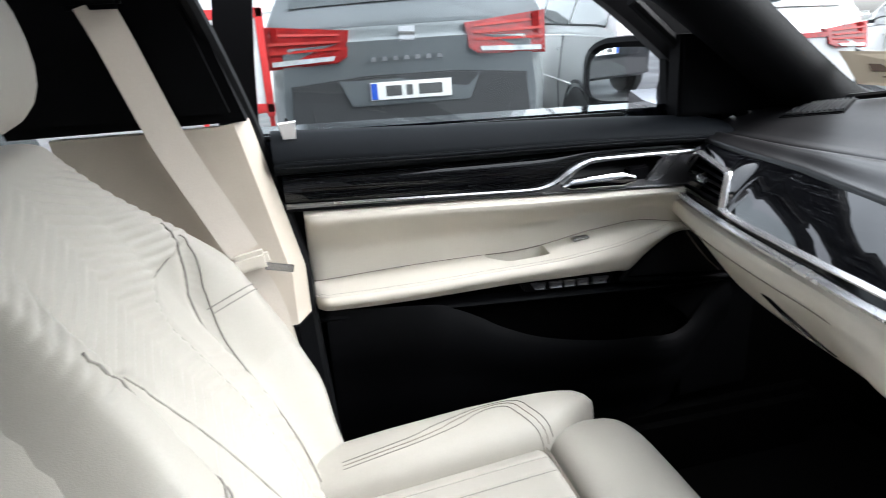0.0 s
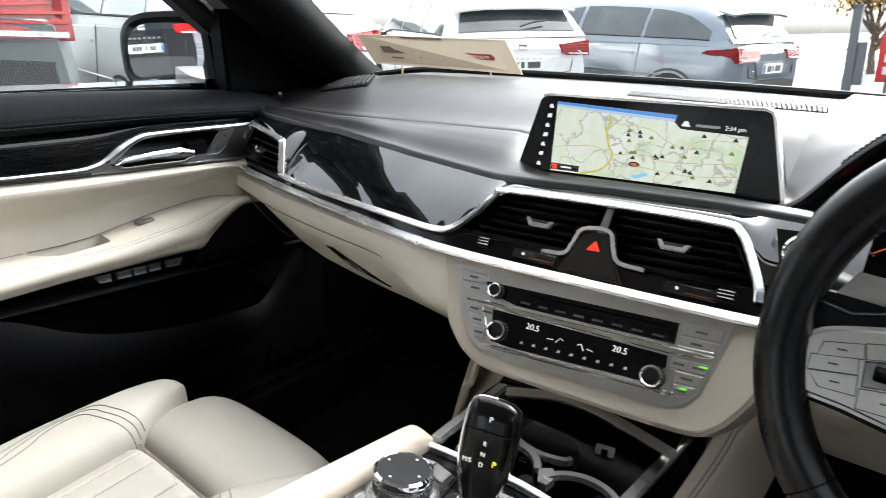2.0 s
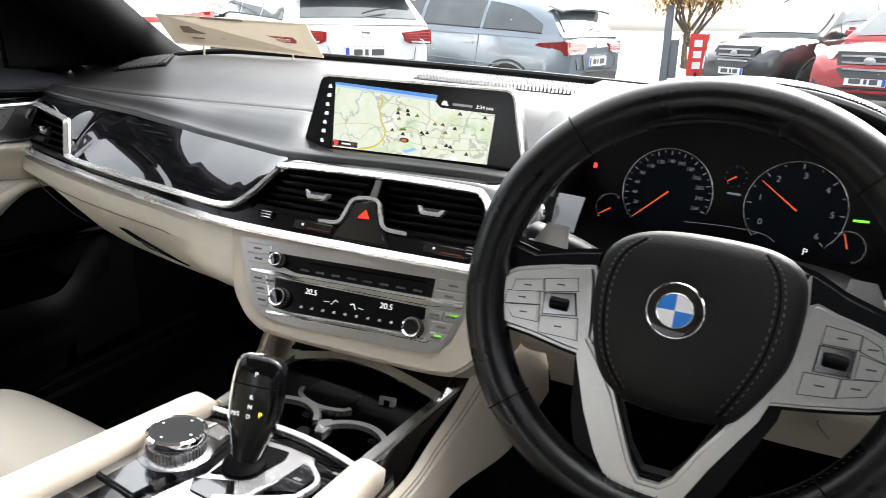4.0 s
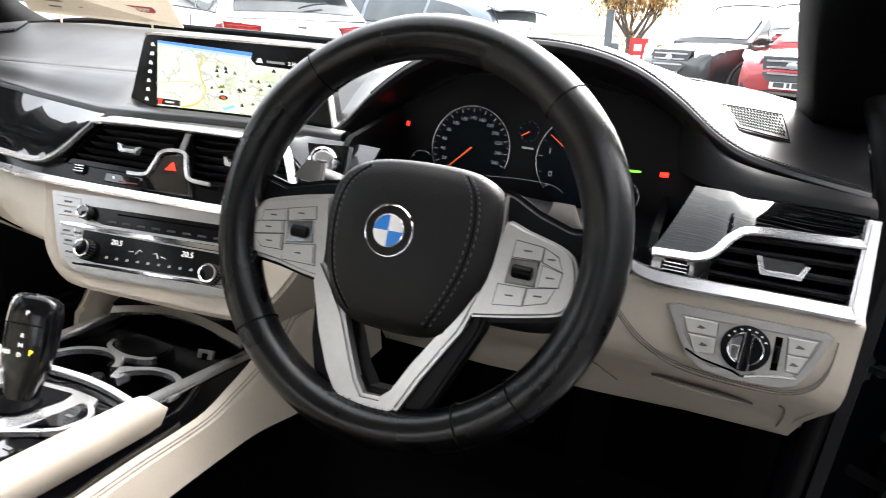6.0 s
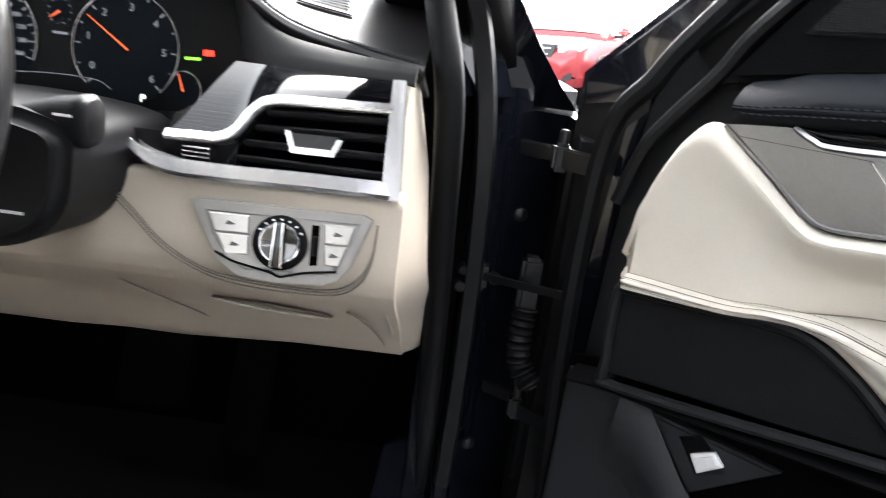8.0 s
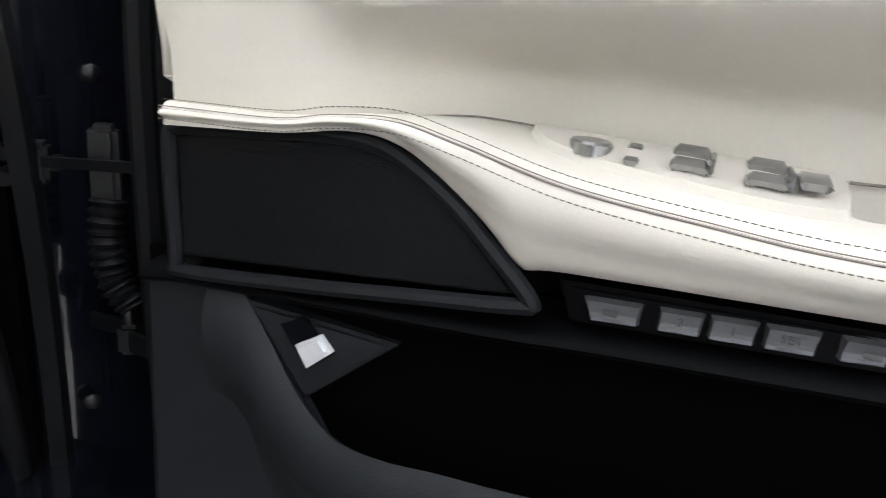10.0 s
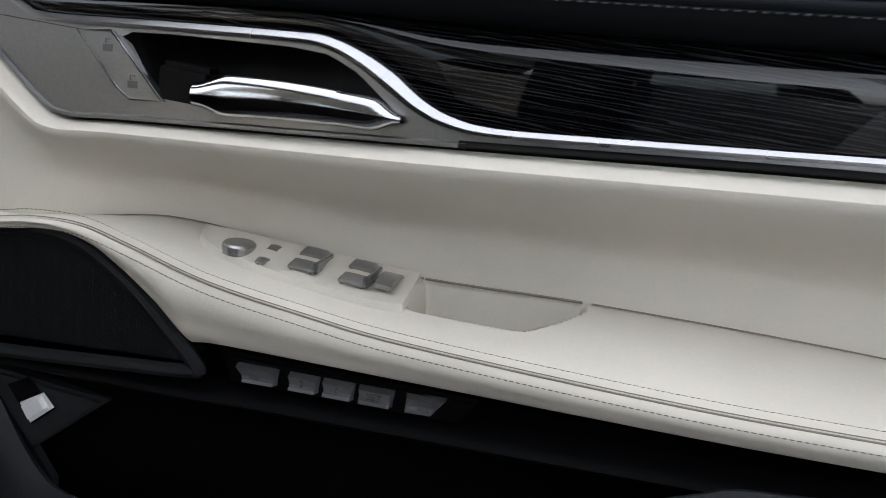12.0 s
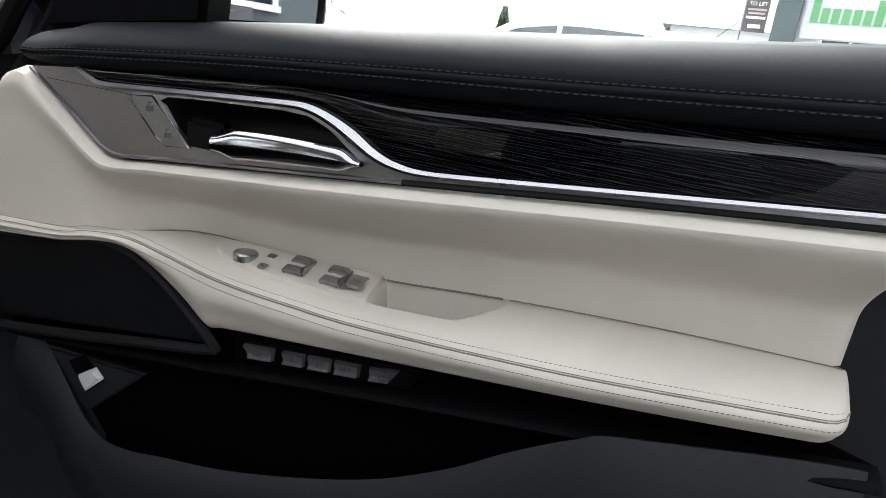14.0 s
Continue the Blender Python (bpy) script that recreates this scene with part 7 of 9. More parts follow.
part("hold_key", prism([(0.067, -0.318), (0.065, -0.292), (0.090, -0.274), (0.098, -0.290), (0.086, -0.322)], on_con, -0.004, 0.003, 0.001), GLOSS_BLACK, con, "gloss black drive keys")
for x, y in ((0.075, -0.235), (0.082, -0.300), (0.100, -0.206)):
    part("key_print", prism([(x - 0.004, y - 0.002), (x + 0.004, y - 0.002), (x + 0.004, y + 0.002), (x - 0.004, y + 0.002)], on_con, 0.0034, 0.0040), DARK_KEY, con)
# gear lever
gl = thing("gear_lever", (0.035, -0.245, 0.70), "gloss black gear lever with a chrome edge and lit marks", "gear lever")
root_l, top_l = Vector((0.020, -0.247, 0.703)), Vector((0.013, -0.204, 0.806))
ax = (top_l - root_l).normalized()
fwd = Vector((-0.25, 0.95, -0.35))
fwd = (fwd - ax * fwd.dot(ax)).normalized()
sid = ax.cross(fwd) * -1
LL = (top_l - root_l).length
def lever_at(h, a, o):
    """h along the lever, a across it, o towards the driver's back."""
    return root_l + ax * h * LL + sid * a - fwd * o
LSEC = [(-0.05, 0.012, 0.012), (0.12, 0.014, 0.011), (0.25, 0.018, 0.011), (0.40, 0.0235, 0.012), (0.60, 0.026, 0.013), (0.85, 0.0255, 0.013), (0.96, 0.023, 0.012), (1.0, 0.016, 0.009), (1.02, 0.008, 0.004)]
rings = []
for h, w, d in LSEC:
    rings.append([lever_at(h, w * math.copysign(abs(math.cos(t)) ** 0.6, math.cos(t)), d * math.copysign(abs(math.sin(t)) ** 0.6, math.sin(t))) for t in np.linspace(0, 2 * math.pi, 20, endpoint=False)])
lb = part("lever_body", loft(rings), BAND_BLACK, gl, "gloss black lever", angle=50)
for s in (-1,):
    part("chrome_edge", sweep(curve_through([lever_at(h, s * w * 0.99, d * 0.35) for h, w, d in LSEC[1:8]] + ([lever_at(1.015, 0, 0.004)] if s < 0 else []), 5), circle(0.0022, 8), up=fwd), BRIGHT, lb, "chrome edge")
mlv = basis(lever_at(0.86, 0.0, 0.0134), sid, ax)
part("gear_mark", lettering("P", 0.007, mlv), PALE_GLOW, lb, "letter P on the lever button")
part("button_gap", sweep([lever_at(0.76, a, 0.0136) for a in np.linspace(-0.023, 0.023, 8)], circle(0.0006, 5), up=fwd), DARK_SEAM, lb)
for i, ch in enumerate("RND"):
    part("gear_mark", lettering(ch, 0.006, basis(lever_at(0.66 - 0.085 * i, -0.001, 0.0136), sid, ax)), PALE_GLOW, lb)
part("lit_gear_mark", lettering("P", 0.008, basis(lever_at(0.52, 0.011, 0.0136), sid, ax)), AMBER_GLOW, lb, "lit yellow mark")
part("gear_mark", lettering("M/S", 0.006, basis(lever_at(0.50, -0.015, 0.0136), sid, ax)), PALE_GLOW, lb)
part("lever_collar", moved(lathe([(0.022, 0), (0.021, 0.004), (0.015, 0.007), (0.012, 0.009)], 24), Matrix.Translation(on_con(0.019, -0.247, 0.004))), SOFT_BLACK, gl)
# rotary controller
rc = thing("rotary_controller", (-0.052, -0.266, 0.70), "round chrome rotary controller with a black touch top", "control knob")
mrc = Matrix.Translation(on_con(-0.052, -0.266, 0.0)) @ pose(0, 0, 0, -6, 0, 0)
part("base_ring", moved(lathe([(0.036, -0.004), (0.036, 0.003), (0.031, 0.006)], 36), mrc), SATIN, rc)
part("body", moved(lathe([(0.029, 0.002), (0.0285, 0.012), (0.0275, 0.016), (0.026, 0.017)], 40), mrc), SATIN, rc, "knurled chrome body")
for i in range(48):
    t = 2 * math.pi * i / 48
    part("knurl", moved(box((-0.0007, -0.0005, 0.003), (0.0007, 0.0006, 0.0150)), mrc @ pose(0.0283 * math.cos(t), 0.0283 * math.sin(t), 0, 0, 0, math.degrees(t) - 90)), DARK_KEY, rc)
part("waist", moved(lathe([(0.0262, 0.0165), (0.0262, 0.0195)], 36), mrc), GLOSS_BLACK, rc)
part("top_ring", moved(lathe([(0.0285, 0.019), (0.0295, 0.022), (0.0290, 0.0265), (0.0265, 0.0285), (0.0255, 0.0275)], 40), mrc), BRIGHT, rc, "bright ring")
part("touch_top", moved(lathe([(0.0258, 0.026), (0.0256, 0.0277), (0.010, 0.0282), (0.001, 0.0283)], 36), mrc), material("touch_pad_black", (0.006, 0.006, 0.007), 0.55, spec=0.2, grain=0.05, stain=0.1), rc, "matt black touch pad")
for i in range(4):
    t = math.pi / 2 * i
    part("pad_mark", moved(box((-0.001, -0.001, 0.0275), (0.001, 0.001, 0.0286)), mrc @ pose(0.019 * math.cos(t), 0.019 * math.sin(t), 0)), PALE_MARK, rc)
kp = part("key_plate", prism([(-0.086, -0.330), (-0.030, -0.335), (-0.022, -0.245), (-0.030, -0.208), (-0.060, -0.200), (-0.086, -0.215)], on_con, -0.004, 0.002, 0.002), GLOSS_BLACK, con, "gloss black plate with menu keys")
for q in ([(-0.083, -0.226), (-0.074, -0.208), (-0.060, -0.204), (-0.062, -0.226)], [(-0.058, -0.205), (-0.036, -0.209), (-0.034, -0.228), (-0.056, -0.226)]):
    part("menu_key", prism(q, on_con, 0.001, 0.004, 0.001, 1), KEY_METAL, kp, "menu key")

# ---- passenger seat ----
seat = thing("passenger_car_seat", (-0.393, -0.45, 0.25), "ivory quilted leather front passenger seat", "car seat")
SX = -0.393
def centre_panel(a, b):
    xo = (a - 0.5) * 2 * 0.092
    y = -0.322 - 0.33 * b
    z = 0.598 - 0.030 * b - 0.012 * (xo / 0.092) ** 4 - 0.020 * (1 - min(1.0, b / 0.05)) ** 2
    z -= 0.0035 * sum(math.exp(-((abs(xo) - c) / 0.0022) ** 2) for c in (0.030, 0.064))
    return Vector((SX + xo, y, z))
part("cushion", sheet(centre_panel, 120, 40, 0.02), IVORY_DARKENED, seat, "ivory leather seat cushion with stitched flutes", angle=80)
for c in (-0.064, -0.030, 0.030, 0.064):
    part("cushion_seam", sweep([centre_panel(0.5 + c / 0.184, b) + Vector((0, 0, 0.0012)) for b in np.linspace(0.04, 1, 16)], circle(0.0007, 5), up=(0, 0, 1)), SEAT_SEAM, seat)
# raised bolsters beside it, their noses reaching forward past the thigh support
BOL = [(-0.66, 0.084, 0.200, 0.600), (-0.55, 0.084, 0.204, 0.612), (-0.42, 0.085, 0.209, 0.621), (-0.34, 0.086, 0.209, 0.624), (-0.30, 0.098, 0.207, 0.624), (-0.265, 0.120, 0.203, 0.621), (-0.24, 0.136, 0.197, 0.616), (-0.224, 0.148, 0.188, 0.608), (-0.214, 0.158, 0.178, 0.597)]
def bol_at(y):
    return [float(np.interp(y, [q[0] for q in BOL], [q[k] for q in BOL])) for k in (1, 2, 3)]
def bolster_pt(s, y, t, lift=0.0):
    """t: 0 at the inner edge, 1 at the outer, over the top."""
    i0, o0, zt = bol_at(y)
    c, w = (i0 + o0) / 2, (o0 - i0) / 2
    ang = math.pi * (1 - t)
    h = 0.075
    return Vector((SX + s * (c + w * math.copysign(abs(math.cos(ang)) ** 0.75, math.cos(ang))), y, zt - h + (h + lift) * abs(math.sin(ang)) ** 0.55))
for s in (-1, 1):
    rings = []
    for y in list(np.linspace(-0.66, -0.26, 26)) + list(np.linspace(-0.25, -0.214, 10)):
        top = [bolster_pt(s, y, t) for t in np.linspace(0, 1, 22)]
        rings.append(top + [Vector((top[-1].x, y, 0.42)), Vector((top[0].x, y, 0.42))])
    part("bolster", loft(rings), IVORY_DARKENED, seat, "raised ivory leather side bolster", angle=70)
    line = [(-0.62, 0.40), (-0.52, 0.45), (-0.44, 0.52), (-0.39, 0.58), (-0.355, 0.56), (-0.335, 0.42), (-0.322, 0.24), (-0.318, 0.10)]
    fine = curve_through([(y, t, 0) for y, t in line], 5)
    for off in (-0.035, 0.0, 0.035):
        part("bolster_seam", sweep([bolster_pt(s, p.x + off * 0.25 * smooth_step(-0.40, -0.33, p.x), min(0.97, max(0.03, p.y + off)), 0.0006) for p in fine], circle(0.0008, 5), up=(0, 0, 1)), SEAT_SEAM if off else SEAM, seat)
# thigh support in front
def thigh(a, b):
    """A rounded pad."""
    u, v = 2 * math.pi * a, math.pi * (b - 0.5)
    e1, e2 = 0.42, 0.40
    sg = lambda q, e: math.copysign(abs(q) ** e, q)
    xo = 0.156 * sg(math.cos(v), e1) * sg(math.cos(u), e2)
    yo = 0.086 * sg(math.cos(v), e1) * sg(math.sin(u), e2)
    z = 0.530 + 0.074 * sg(math.sin(v), 0.55) - 0.006 * (xo / 0.156) ** 2 - 0.03 * max(0.0, yo / 0.086) ** 2 * (v > 0)
    return Vector((SX + xo, -0.236 + yo, z))
bm = sheet(thigh, 72, 36)
bmesh.ops.remove_doubles(bm, verts=bm.verts, dist=0.0004)
part("thigh_support", bm, IVORY_DARKENED, seat, "rounded ivory leather thigh support", angle=80)
for dz in (-0.012, -0.016):
    part("thigh_piping", sweep([Vector((SX + x, -0.3225, 0.596 + dz)) for x in np.linspace(-0.10, 0.10, 12)], circle(0.0009, 5), up=(0, 0, 1)), SEAM, seat)
# backrest: outer shell with bolsters, quilted centre
BB, BT = Vector((-0.393, -0.640, 0.56)), Vector((-0.393, -0.915, 1.125))
bax = (BT - BB).normalized()
bno = Vector((1, 0, 0)).cross(bax)
if bno.y < 0:
    bno = -bno
def bolster_x(h):
    """Where the bolster seam runs across the backrest."""
    return lerp([(0.0, 0.36), (0.12, 0.41), (0.42, 0.51), (0.55, 0.58), (0.62, 0.66), (0.72, 0.80)], h)
def leaf_x(h):
    """Inner edge of the smooth pleated leaf beside the quilting."""
    return lerp([(0.05, 0.10), (0.25, 0.17), (0.45, 0.22), (0.56, 0.26), (0.605, 0.33), (0.625, 0.44), (0.64, 0.62), (0.655, 1.0)], h)
def back_pt(xn, h, lift=0.0):
    """xn -1 to 1 across, h 0 to 1 up the backrest."""
    w = lerp([(0, 0.235), (0.15, 0.282), (0.32, 0.308), (0.55, 0.285), (0.72, 0.225), (0.86, 0.180), (0.95, 0.150), (1.0, 0.125)], h)
    bol = 0.060 * smooth_step(0.50, 0.74, abs(xn)) * (1 - smooth_step(0.50, 0.90, h)) * (0.6 + 0.4 * smooth_step(0, 0.2, h))
    rim_d = -0.085 * smooth_step(0.80, 1.0, abs(xn)) ** 2
    crown = -0.07 * smooth_step(0.90, 1.0, h) ** 2
    lumbar = 0.018 * math.sin(math.pi * min(1, h / 0.55)) * (1 - smooth_step(0.4, 0.6, abs(xn)))
    groove = -0.010 * math.exp(-((abs(xn) - bolster_x(h)) / 0.03) ** 2) * (1 - smooth_step(0.62, 0.72, h))
    q, inner = 0.0, leaf_x(h)
    if abs(xn) < inner:
        k = (h + 0.13 * abs(xn) - 0.60) / 0.0230 + 0.14 * math.sin(5.0 * xn + 9.0 * h) + 0.04 * math.sin(19.0 * xn + 40.0 * h)
        q = 0.0034 * abs(math.sin(math.pi * k)) ** 0.6 * smooth_step(0.05, 0.15, h) * (1 - smooth_step(0.86, 0.91, h)) * (1 - smooth_step(0.80, 0.95, abs(xn))) * smooth_step(0.0, 0.05, inner - abs(xn))
    elif abs(xn) < bolster_x(h):
        k = (h + 0.22 * (abs(xn) - inner)) / 0.060 + 0.12 * math.sin(12 * xn)
        q = -0.0035 * math.exp(-((k - round(k)) / 0.10) ** 2) * smooth_step(0.0, 0.08, abs(xn) - inner) * smooth_step(0.0, 0.10, bolster_x(h) - abs(xn)) * (1 - smooth_step(0.42, 0.52, h))
    q -= 0.004 * math.exp(-((abs(xn) - inner) / 0.014) ** 2) * (1 - smooth_step(0.63, 0.65, h))
    return BB + bax * (BT - BB).length * h + Vector((xn * w, 0, 0)) + bno * (bol + rim_d + crown + lumbar + groove + q + lift)
part("backrest", sheet(lambda a, b: back_pt(a * 2 - 1, b), 110, 260, 0.02), IVORY_DARKENED, seat, "quilted ivory leather backrest", angle=80)
part("backrest_shell", sheet(lambda a, b: back_pt(math.copysign(1, a - 0.5) * (1 - abs(1 - abs(2 * a - 1)) * 1.0) if 0 < a < 1 else (a * 2 - 1), b) - bno * (0.06 * math.sin(math.pi * a) + 0.0), 20, 24), IVORY_DARKENED, seat)
for s in (-1, 1):
    part("backrest_seam", sweep([back_pt(s * bolster_x(h), h, 0.0010) for h in np.linspace(0.04, 0.70, 54)], circle(0.0016, 6), up=bno), SEAT_SEAM, seat)
    part("backrest_seam", sweep([back_pt(s * (bolster_x(h) + 0.035), h, 0.0010) for h in np.linspace(0.04, 0.66, 50)], circle(0.0010, 6), up=bno), SEAT_SEAM, seat)
    part("backrest_seam", sweep([back_pt(s * leaf_x(h), h, 0.0012) for h in np.linspace(0.06, 0.64, 60)], circle(0.0012, 6), up=bno), SEAT_SEAM, seat)
    for hh in (0.50, 0.515):
        part("backrest_seam", sweep([back_pt(s * xx, hh - 0.16 * (xx - 0.5), 0.0012) for xx in np.linspace(0.58, 0.97, 16)], circle(0.0010, 6), up=bno), SEAT_SEAM, seat)
# headrest
hc = Vector((-0.393, -0.925, 1.195))
rings = []
for t in np.linspace(-1, 1, 21):
    e = math.sqrt(max(0.0, 1 - abs(t) ** 3.2))
    e = max(e, 0.12)
    rings.append([hc + Vector((0.128 * t, 0, 0)) + Vector((0, 1, 0)) * (0.048 * e * math.cos(u) + 0.012 * math.cos(u) * (1 - t * t) + 0.012 * t * t) + Vector((0, -0.15, 1)) * (0.088 * e * math.copysign(abs(math.sin(u)) ** 0.8, math.sin(u))) for u in np.linspace(0, 2 * math.pi, 24, endpoint=False)])
hr = part("headrest", loft(rings), IVORY_DARKENED, seat, "ivory leather headrest", angle=80)
part("headrest_post", sweep([Vector((-0.45, -0.945, 1.06)), Vector((-0.45, -0.94, 1.15))], circle(0.006, 8), up=(0, 1, 0)), BRIGHT, hr)
part("headrest_post", sweep([Vector((-0.335, -0.945, 1.06)), Vector((-0.335, -0.94, 1.15))], circle(0.006, 8), up=(0, 1, 0)), BRIGHT, hr)
part("seat_base", box((-0.58, -0.66, 0.262), (-0.205, -0.25, 0.46), 0.02), CARPET_SHADE, seat)

# ---- shell of the car ----
def tagwhole(name, bm, mt, label, cat="car body", smooth=True, base=(0, 0, 0.3), kind="structure", angle=40):
    return whole(name, bm, mt, base, label, cat, kind, smooth=smooth, angle=angle)


tagwhole("floor", box((-0.80, -2.2, 0.20), (0.80, 0.75, 0.262)), CARPET_SHADE, "black carpeted car floor")
tagwhole("wall_firewall", prism([(0.70, 0.24), (0.55, 0.26), (0.58, 0.60), (0.66, 1.02), (0.74, 1.02)], lambda a, b, d: Vector((d, a, b)), -0.80, 0.80), CARPET_SHADE, "dark bulkhead under the dash")
# sills, A pillars, roof edge, B pillar
for s in (-1, 1):
    # the passenger sill takes near-zero black in place of shade
    tagwhole("sill", box((s * 0.80 - 0.07, -1.9, 0.22), (s * 0.80 + 0.07, 0.42, 0.40), 0.02), PAINT if s > 0 else CARPET_SHADE, "black painted door sill")
    ap = curve_through([(s * 0.815, 0.52, 0.93), (s * 0.775, 0.365, 1.00), (s * 0.735, 0.20, 1.10), (s * 0.69, -0.01, 1.23), (s * 0.64, -0.24, 1.345), (s * 0.60, -0.45, 1.395)], 8)
    tagwhole("pillar_front", sweep(ap, [(-0.042, -0.055), (0.0, -0.07), (0.042, -0.055), (0.05, 0.0), (0.042, 0.055), (0.0, 0.065), (-0.042, 0.055), (-0.05, 0.0)], up=(s, 0, 0.2), scale=lambda q: 1 + 0.5 * max(0.0, 1 - q / 0.4) ** 2), SOFT_BLACK, "black windscreen pillar", angle=85)
    rl = curve_through([(s * 0.60, -0.40, 1.395), (s * 0.58, -0.8, 1.42), (s * 0.57, -1.3, 1.41), (s * 0.58, -1.9, 1.36)], 6)
    tagwhole("roof_rail", sweep(rl, circle(0.05, 8), up=(0, 0, 1)), SOFT_BLACK, "black roof edge")
tagwhole("roof", sheet(lambda a, b: Vector((-0.62 + 1.24 * a, -0.28 - 1.7 * b, 1.365 + 0.075 * math.sin(math.pi * a) ** 0.7 + 0.035 * math.sin(math.pi * min(1, b * 1.2)) - 0.05 * (1 - smooth_step(0, 0.12, b)))), 24, 20, 0.02), HEADLINER, "pale grey headliner and roof")
tagwhole("roof_skin", sheet(lambda a, b: Vector((-0.635 + 1.27 * a, -0.26 - 1.74 * b, 1.372 + 0.075 * math.sin(math.pi * a) ** 0.7 + 0.035 * math.sin(math.pi * min(1, b * 1.2)) - 0.05 * (1 - smooth_step(0, 0.12, b)) + 0.012)), 24, 20, 0.008), PAINT, "glossy black painted roof")
for s in (-1, 1):
    tagwhole("wall_kick", box((s * 0.79 - 0.02, 0.16 if s < 0 else 0.28, 0.24), (s * 0.79 + 0.02, 0.66, 0.965)), CARPET_SHADE, "black footwell side")
# unseen rear walls added in ivory to bounce light onto the dash
tagwhole("wall_rear", box((-0.80, -1.75, 0.22), (0.80, -1.70, 1.02)), IVORY, "unseen ivory wall closing the cabin, bounces light")
REAR_SIDE = [(-2.2, 0.26), (-0.98, 0.26), (-0.98, 1.03), (-2.2, 1.06)]
REAR_POST = [(-2.2, 1.05), (-1.72, 1.05), (-1.86, 1.38), (-2.2, 1.38)]
REAR_PANE = [(-1.72, 1.04), (-0.98, 1.03), (-1.04, 1.40), (-1.86, 1.38)]
for s in (-1, 1):
    tagwhole("wall_rear_side", prism(REAR_SIDE, lambda a, b, d: Vector((s * (d - 0.30 * max(0.0, b - 1.03)), a, b)), 0.76, 0.80), IVORY, "unseen ivory rear door lining, bounces light")
    tagwhole("rear_door_skin", prism(REAR_SIDE, lambda a, b, d: Vector((s * (d - 0.30 * max(0.0, b - 1.03)), a, b)), 0.803, 0.860), PAINT, "glossy black rear door skin")
    tagwhole("pillar_rear", prism(REAR_POST, lambda a, b, d: Vector((s * (d - 0.30 * max(0.0, b - 1.03)), a, b)), 0.74, 0.80), SOFT_BLACK, "black rear pillar")
    rear_pane = tagwhole("window_rear_side", prism(REAR_PANE, lambda a, b, d: Vector((s * (d - 0.30 * max(0.0, b - 1.03)), a, b)), 0.775, 0.779), TINTED, "tinted rear side window", "window", smooth=False)
    rear_pane.visible_shadow = False
# unseen pillar, widened to keep ivory lining out of the door's reflection
tagwhole("pillar_driver_middle", prism([(-0.86, 0.36), (-0.80, 0.70), (-0.80, 1.05), (-0.86, 1.38), (-1.06, 1.38), (-1.02, 0.36)], lambda a, b, d: Vector((d - 0.30 * max(0.0, b - 1.03), a, b)), 0.70, 0.865, 0.01), SOFT_BLACK, "black middle pillar of the open doorway")
# passenger B pillar with ivory lining
def bp(a, b):
    z = 0.36 + b * 0.705
    y0 = lerp([(0.36, -0.632), (0.76, -0.653), (0.83, -0.653), (1.08, -0.710)], z)
    y1 = y0 - lerp([(0.36, 0.30), (0.76, 0.27), (1.08, 0.24)], z)
    return Vector((-0.690 - 0.02 * smooth_step(0.5, 1, b) - 0.035 * (1 - smooth_step(0, 0.06, a)) - 0.012 * (1 - smooth_step(0.02, 0.40, a)) - 0.01 * a, y0 + (y1 - y0) * a, z))
pil = thing("pillar_lining", (-0.70, -0.75, 0.36), "ivory leather lining of the middle pillar", "pillar lining")
part("lining", sheet(lambda a, b: bp(a, 0.555 + 0.445 * b), 16, 20, 0.02), BEIGE, pil)
part("sill_lining", sheet(lambda a, b: bp(a, 0.55 * b), 16, 12, 0.02), SOFT_BLACK, pil)
for hh in (0.64, 0.652):
    part("lining_seam", sweep([bp(a, hh) + Vector((0.0015, 0, 0)) for a in np.linspace(0.03, 0.97, 12)], circle(0.001, 5), up=(1, 0, 0)), SEAM, pil)
tagwhole("pillar_middle", prism([(-0.690, 1.07), (-0.735, 1.22), (-0.80, 1.40), (-1.06, 1.40), (-1.00, 1.07)], lambda a, b, d: Vector((d, a, b)), -0.76, -0.69, 0.015), SOFT_BLACK, "black upper middle pillar")
tagwhole("pillar_seal", sweep(curve_through([bp(0, h) + Vector((-0.012, 0.016, 0)) for h in np.linspace(0, 1, 12)] + [Vector((-0.70, -0.735, 1.22)), Vector((-0.64, -0.80, 1.38))], 3), circle(0.012, 8), up=(1, 0, 0)), RUBBER, "black rubber door seal")
# seat belt
belt = thing("seat_belt", (-0.66, -0.76, 0.60), "cream seat belt hanging by the middle pillar", "seat belt")
def ribbon(path, w, up, th=0.0012):
    return sweep(path, [(-w / 2, -th), (w / 2, -th), (w / 2, th), (-w / 2, th)], up=up)
bpath = curve_through([(-0.665, -0.85, 1.235), (-0.665, -0.832, 1.185), (-0.663, -0.791, 1.057), (-0.660, -0.745, 0.95), (-0.655, -0.718, 0.89)], 8)
part("webbing", ribbon(bpath, 0.046, (1, 0.25, 0.2)), FABRIC, belt, "woven cream webbing")
part("webbing", ribbon(curve_through([(-0.655, -0.718, 0.888), (-0.657, -0.70, 0.84), (-0.66, -0.684, 0.78), (-0.66, -0.66, 0.62)], 6), 0.030, (1, 0.2, 0)), FABRIC, belt)
bk = part("tongue_grip", moved(box((-0.010, -0.030, -0.012), (0.010, 0.022, 0.014), 0.006), Matrix.Translation((-0.648, -0.706, 0.878)) @ pose(0, 0, 0, 10, 0, 0)), IVORY, belt, "cream plastic tongue grip")
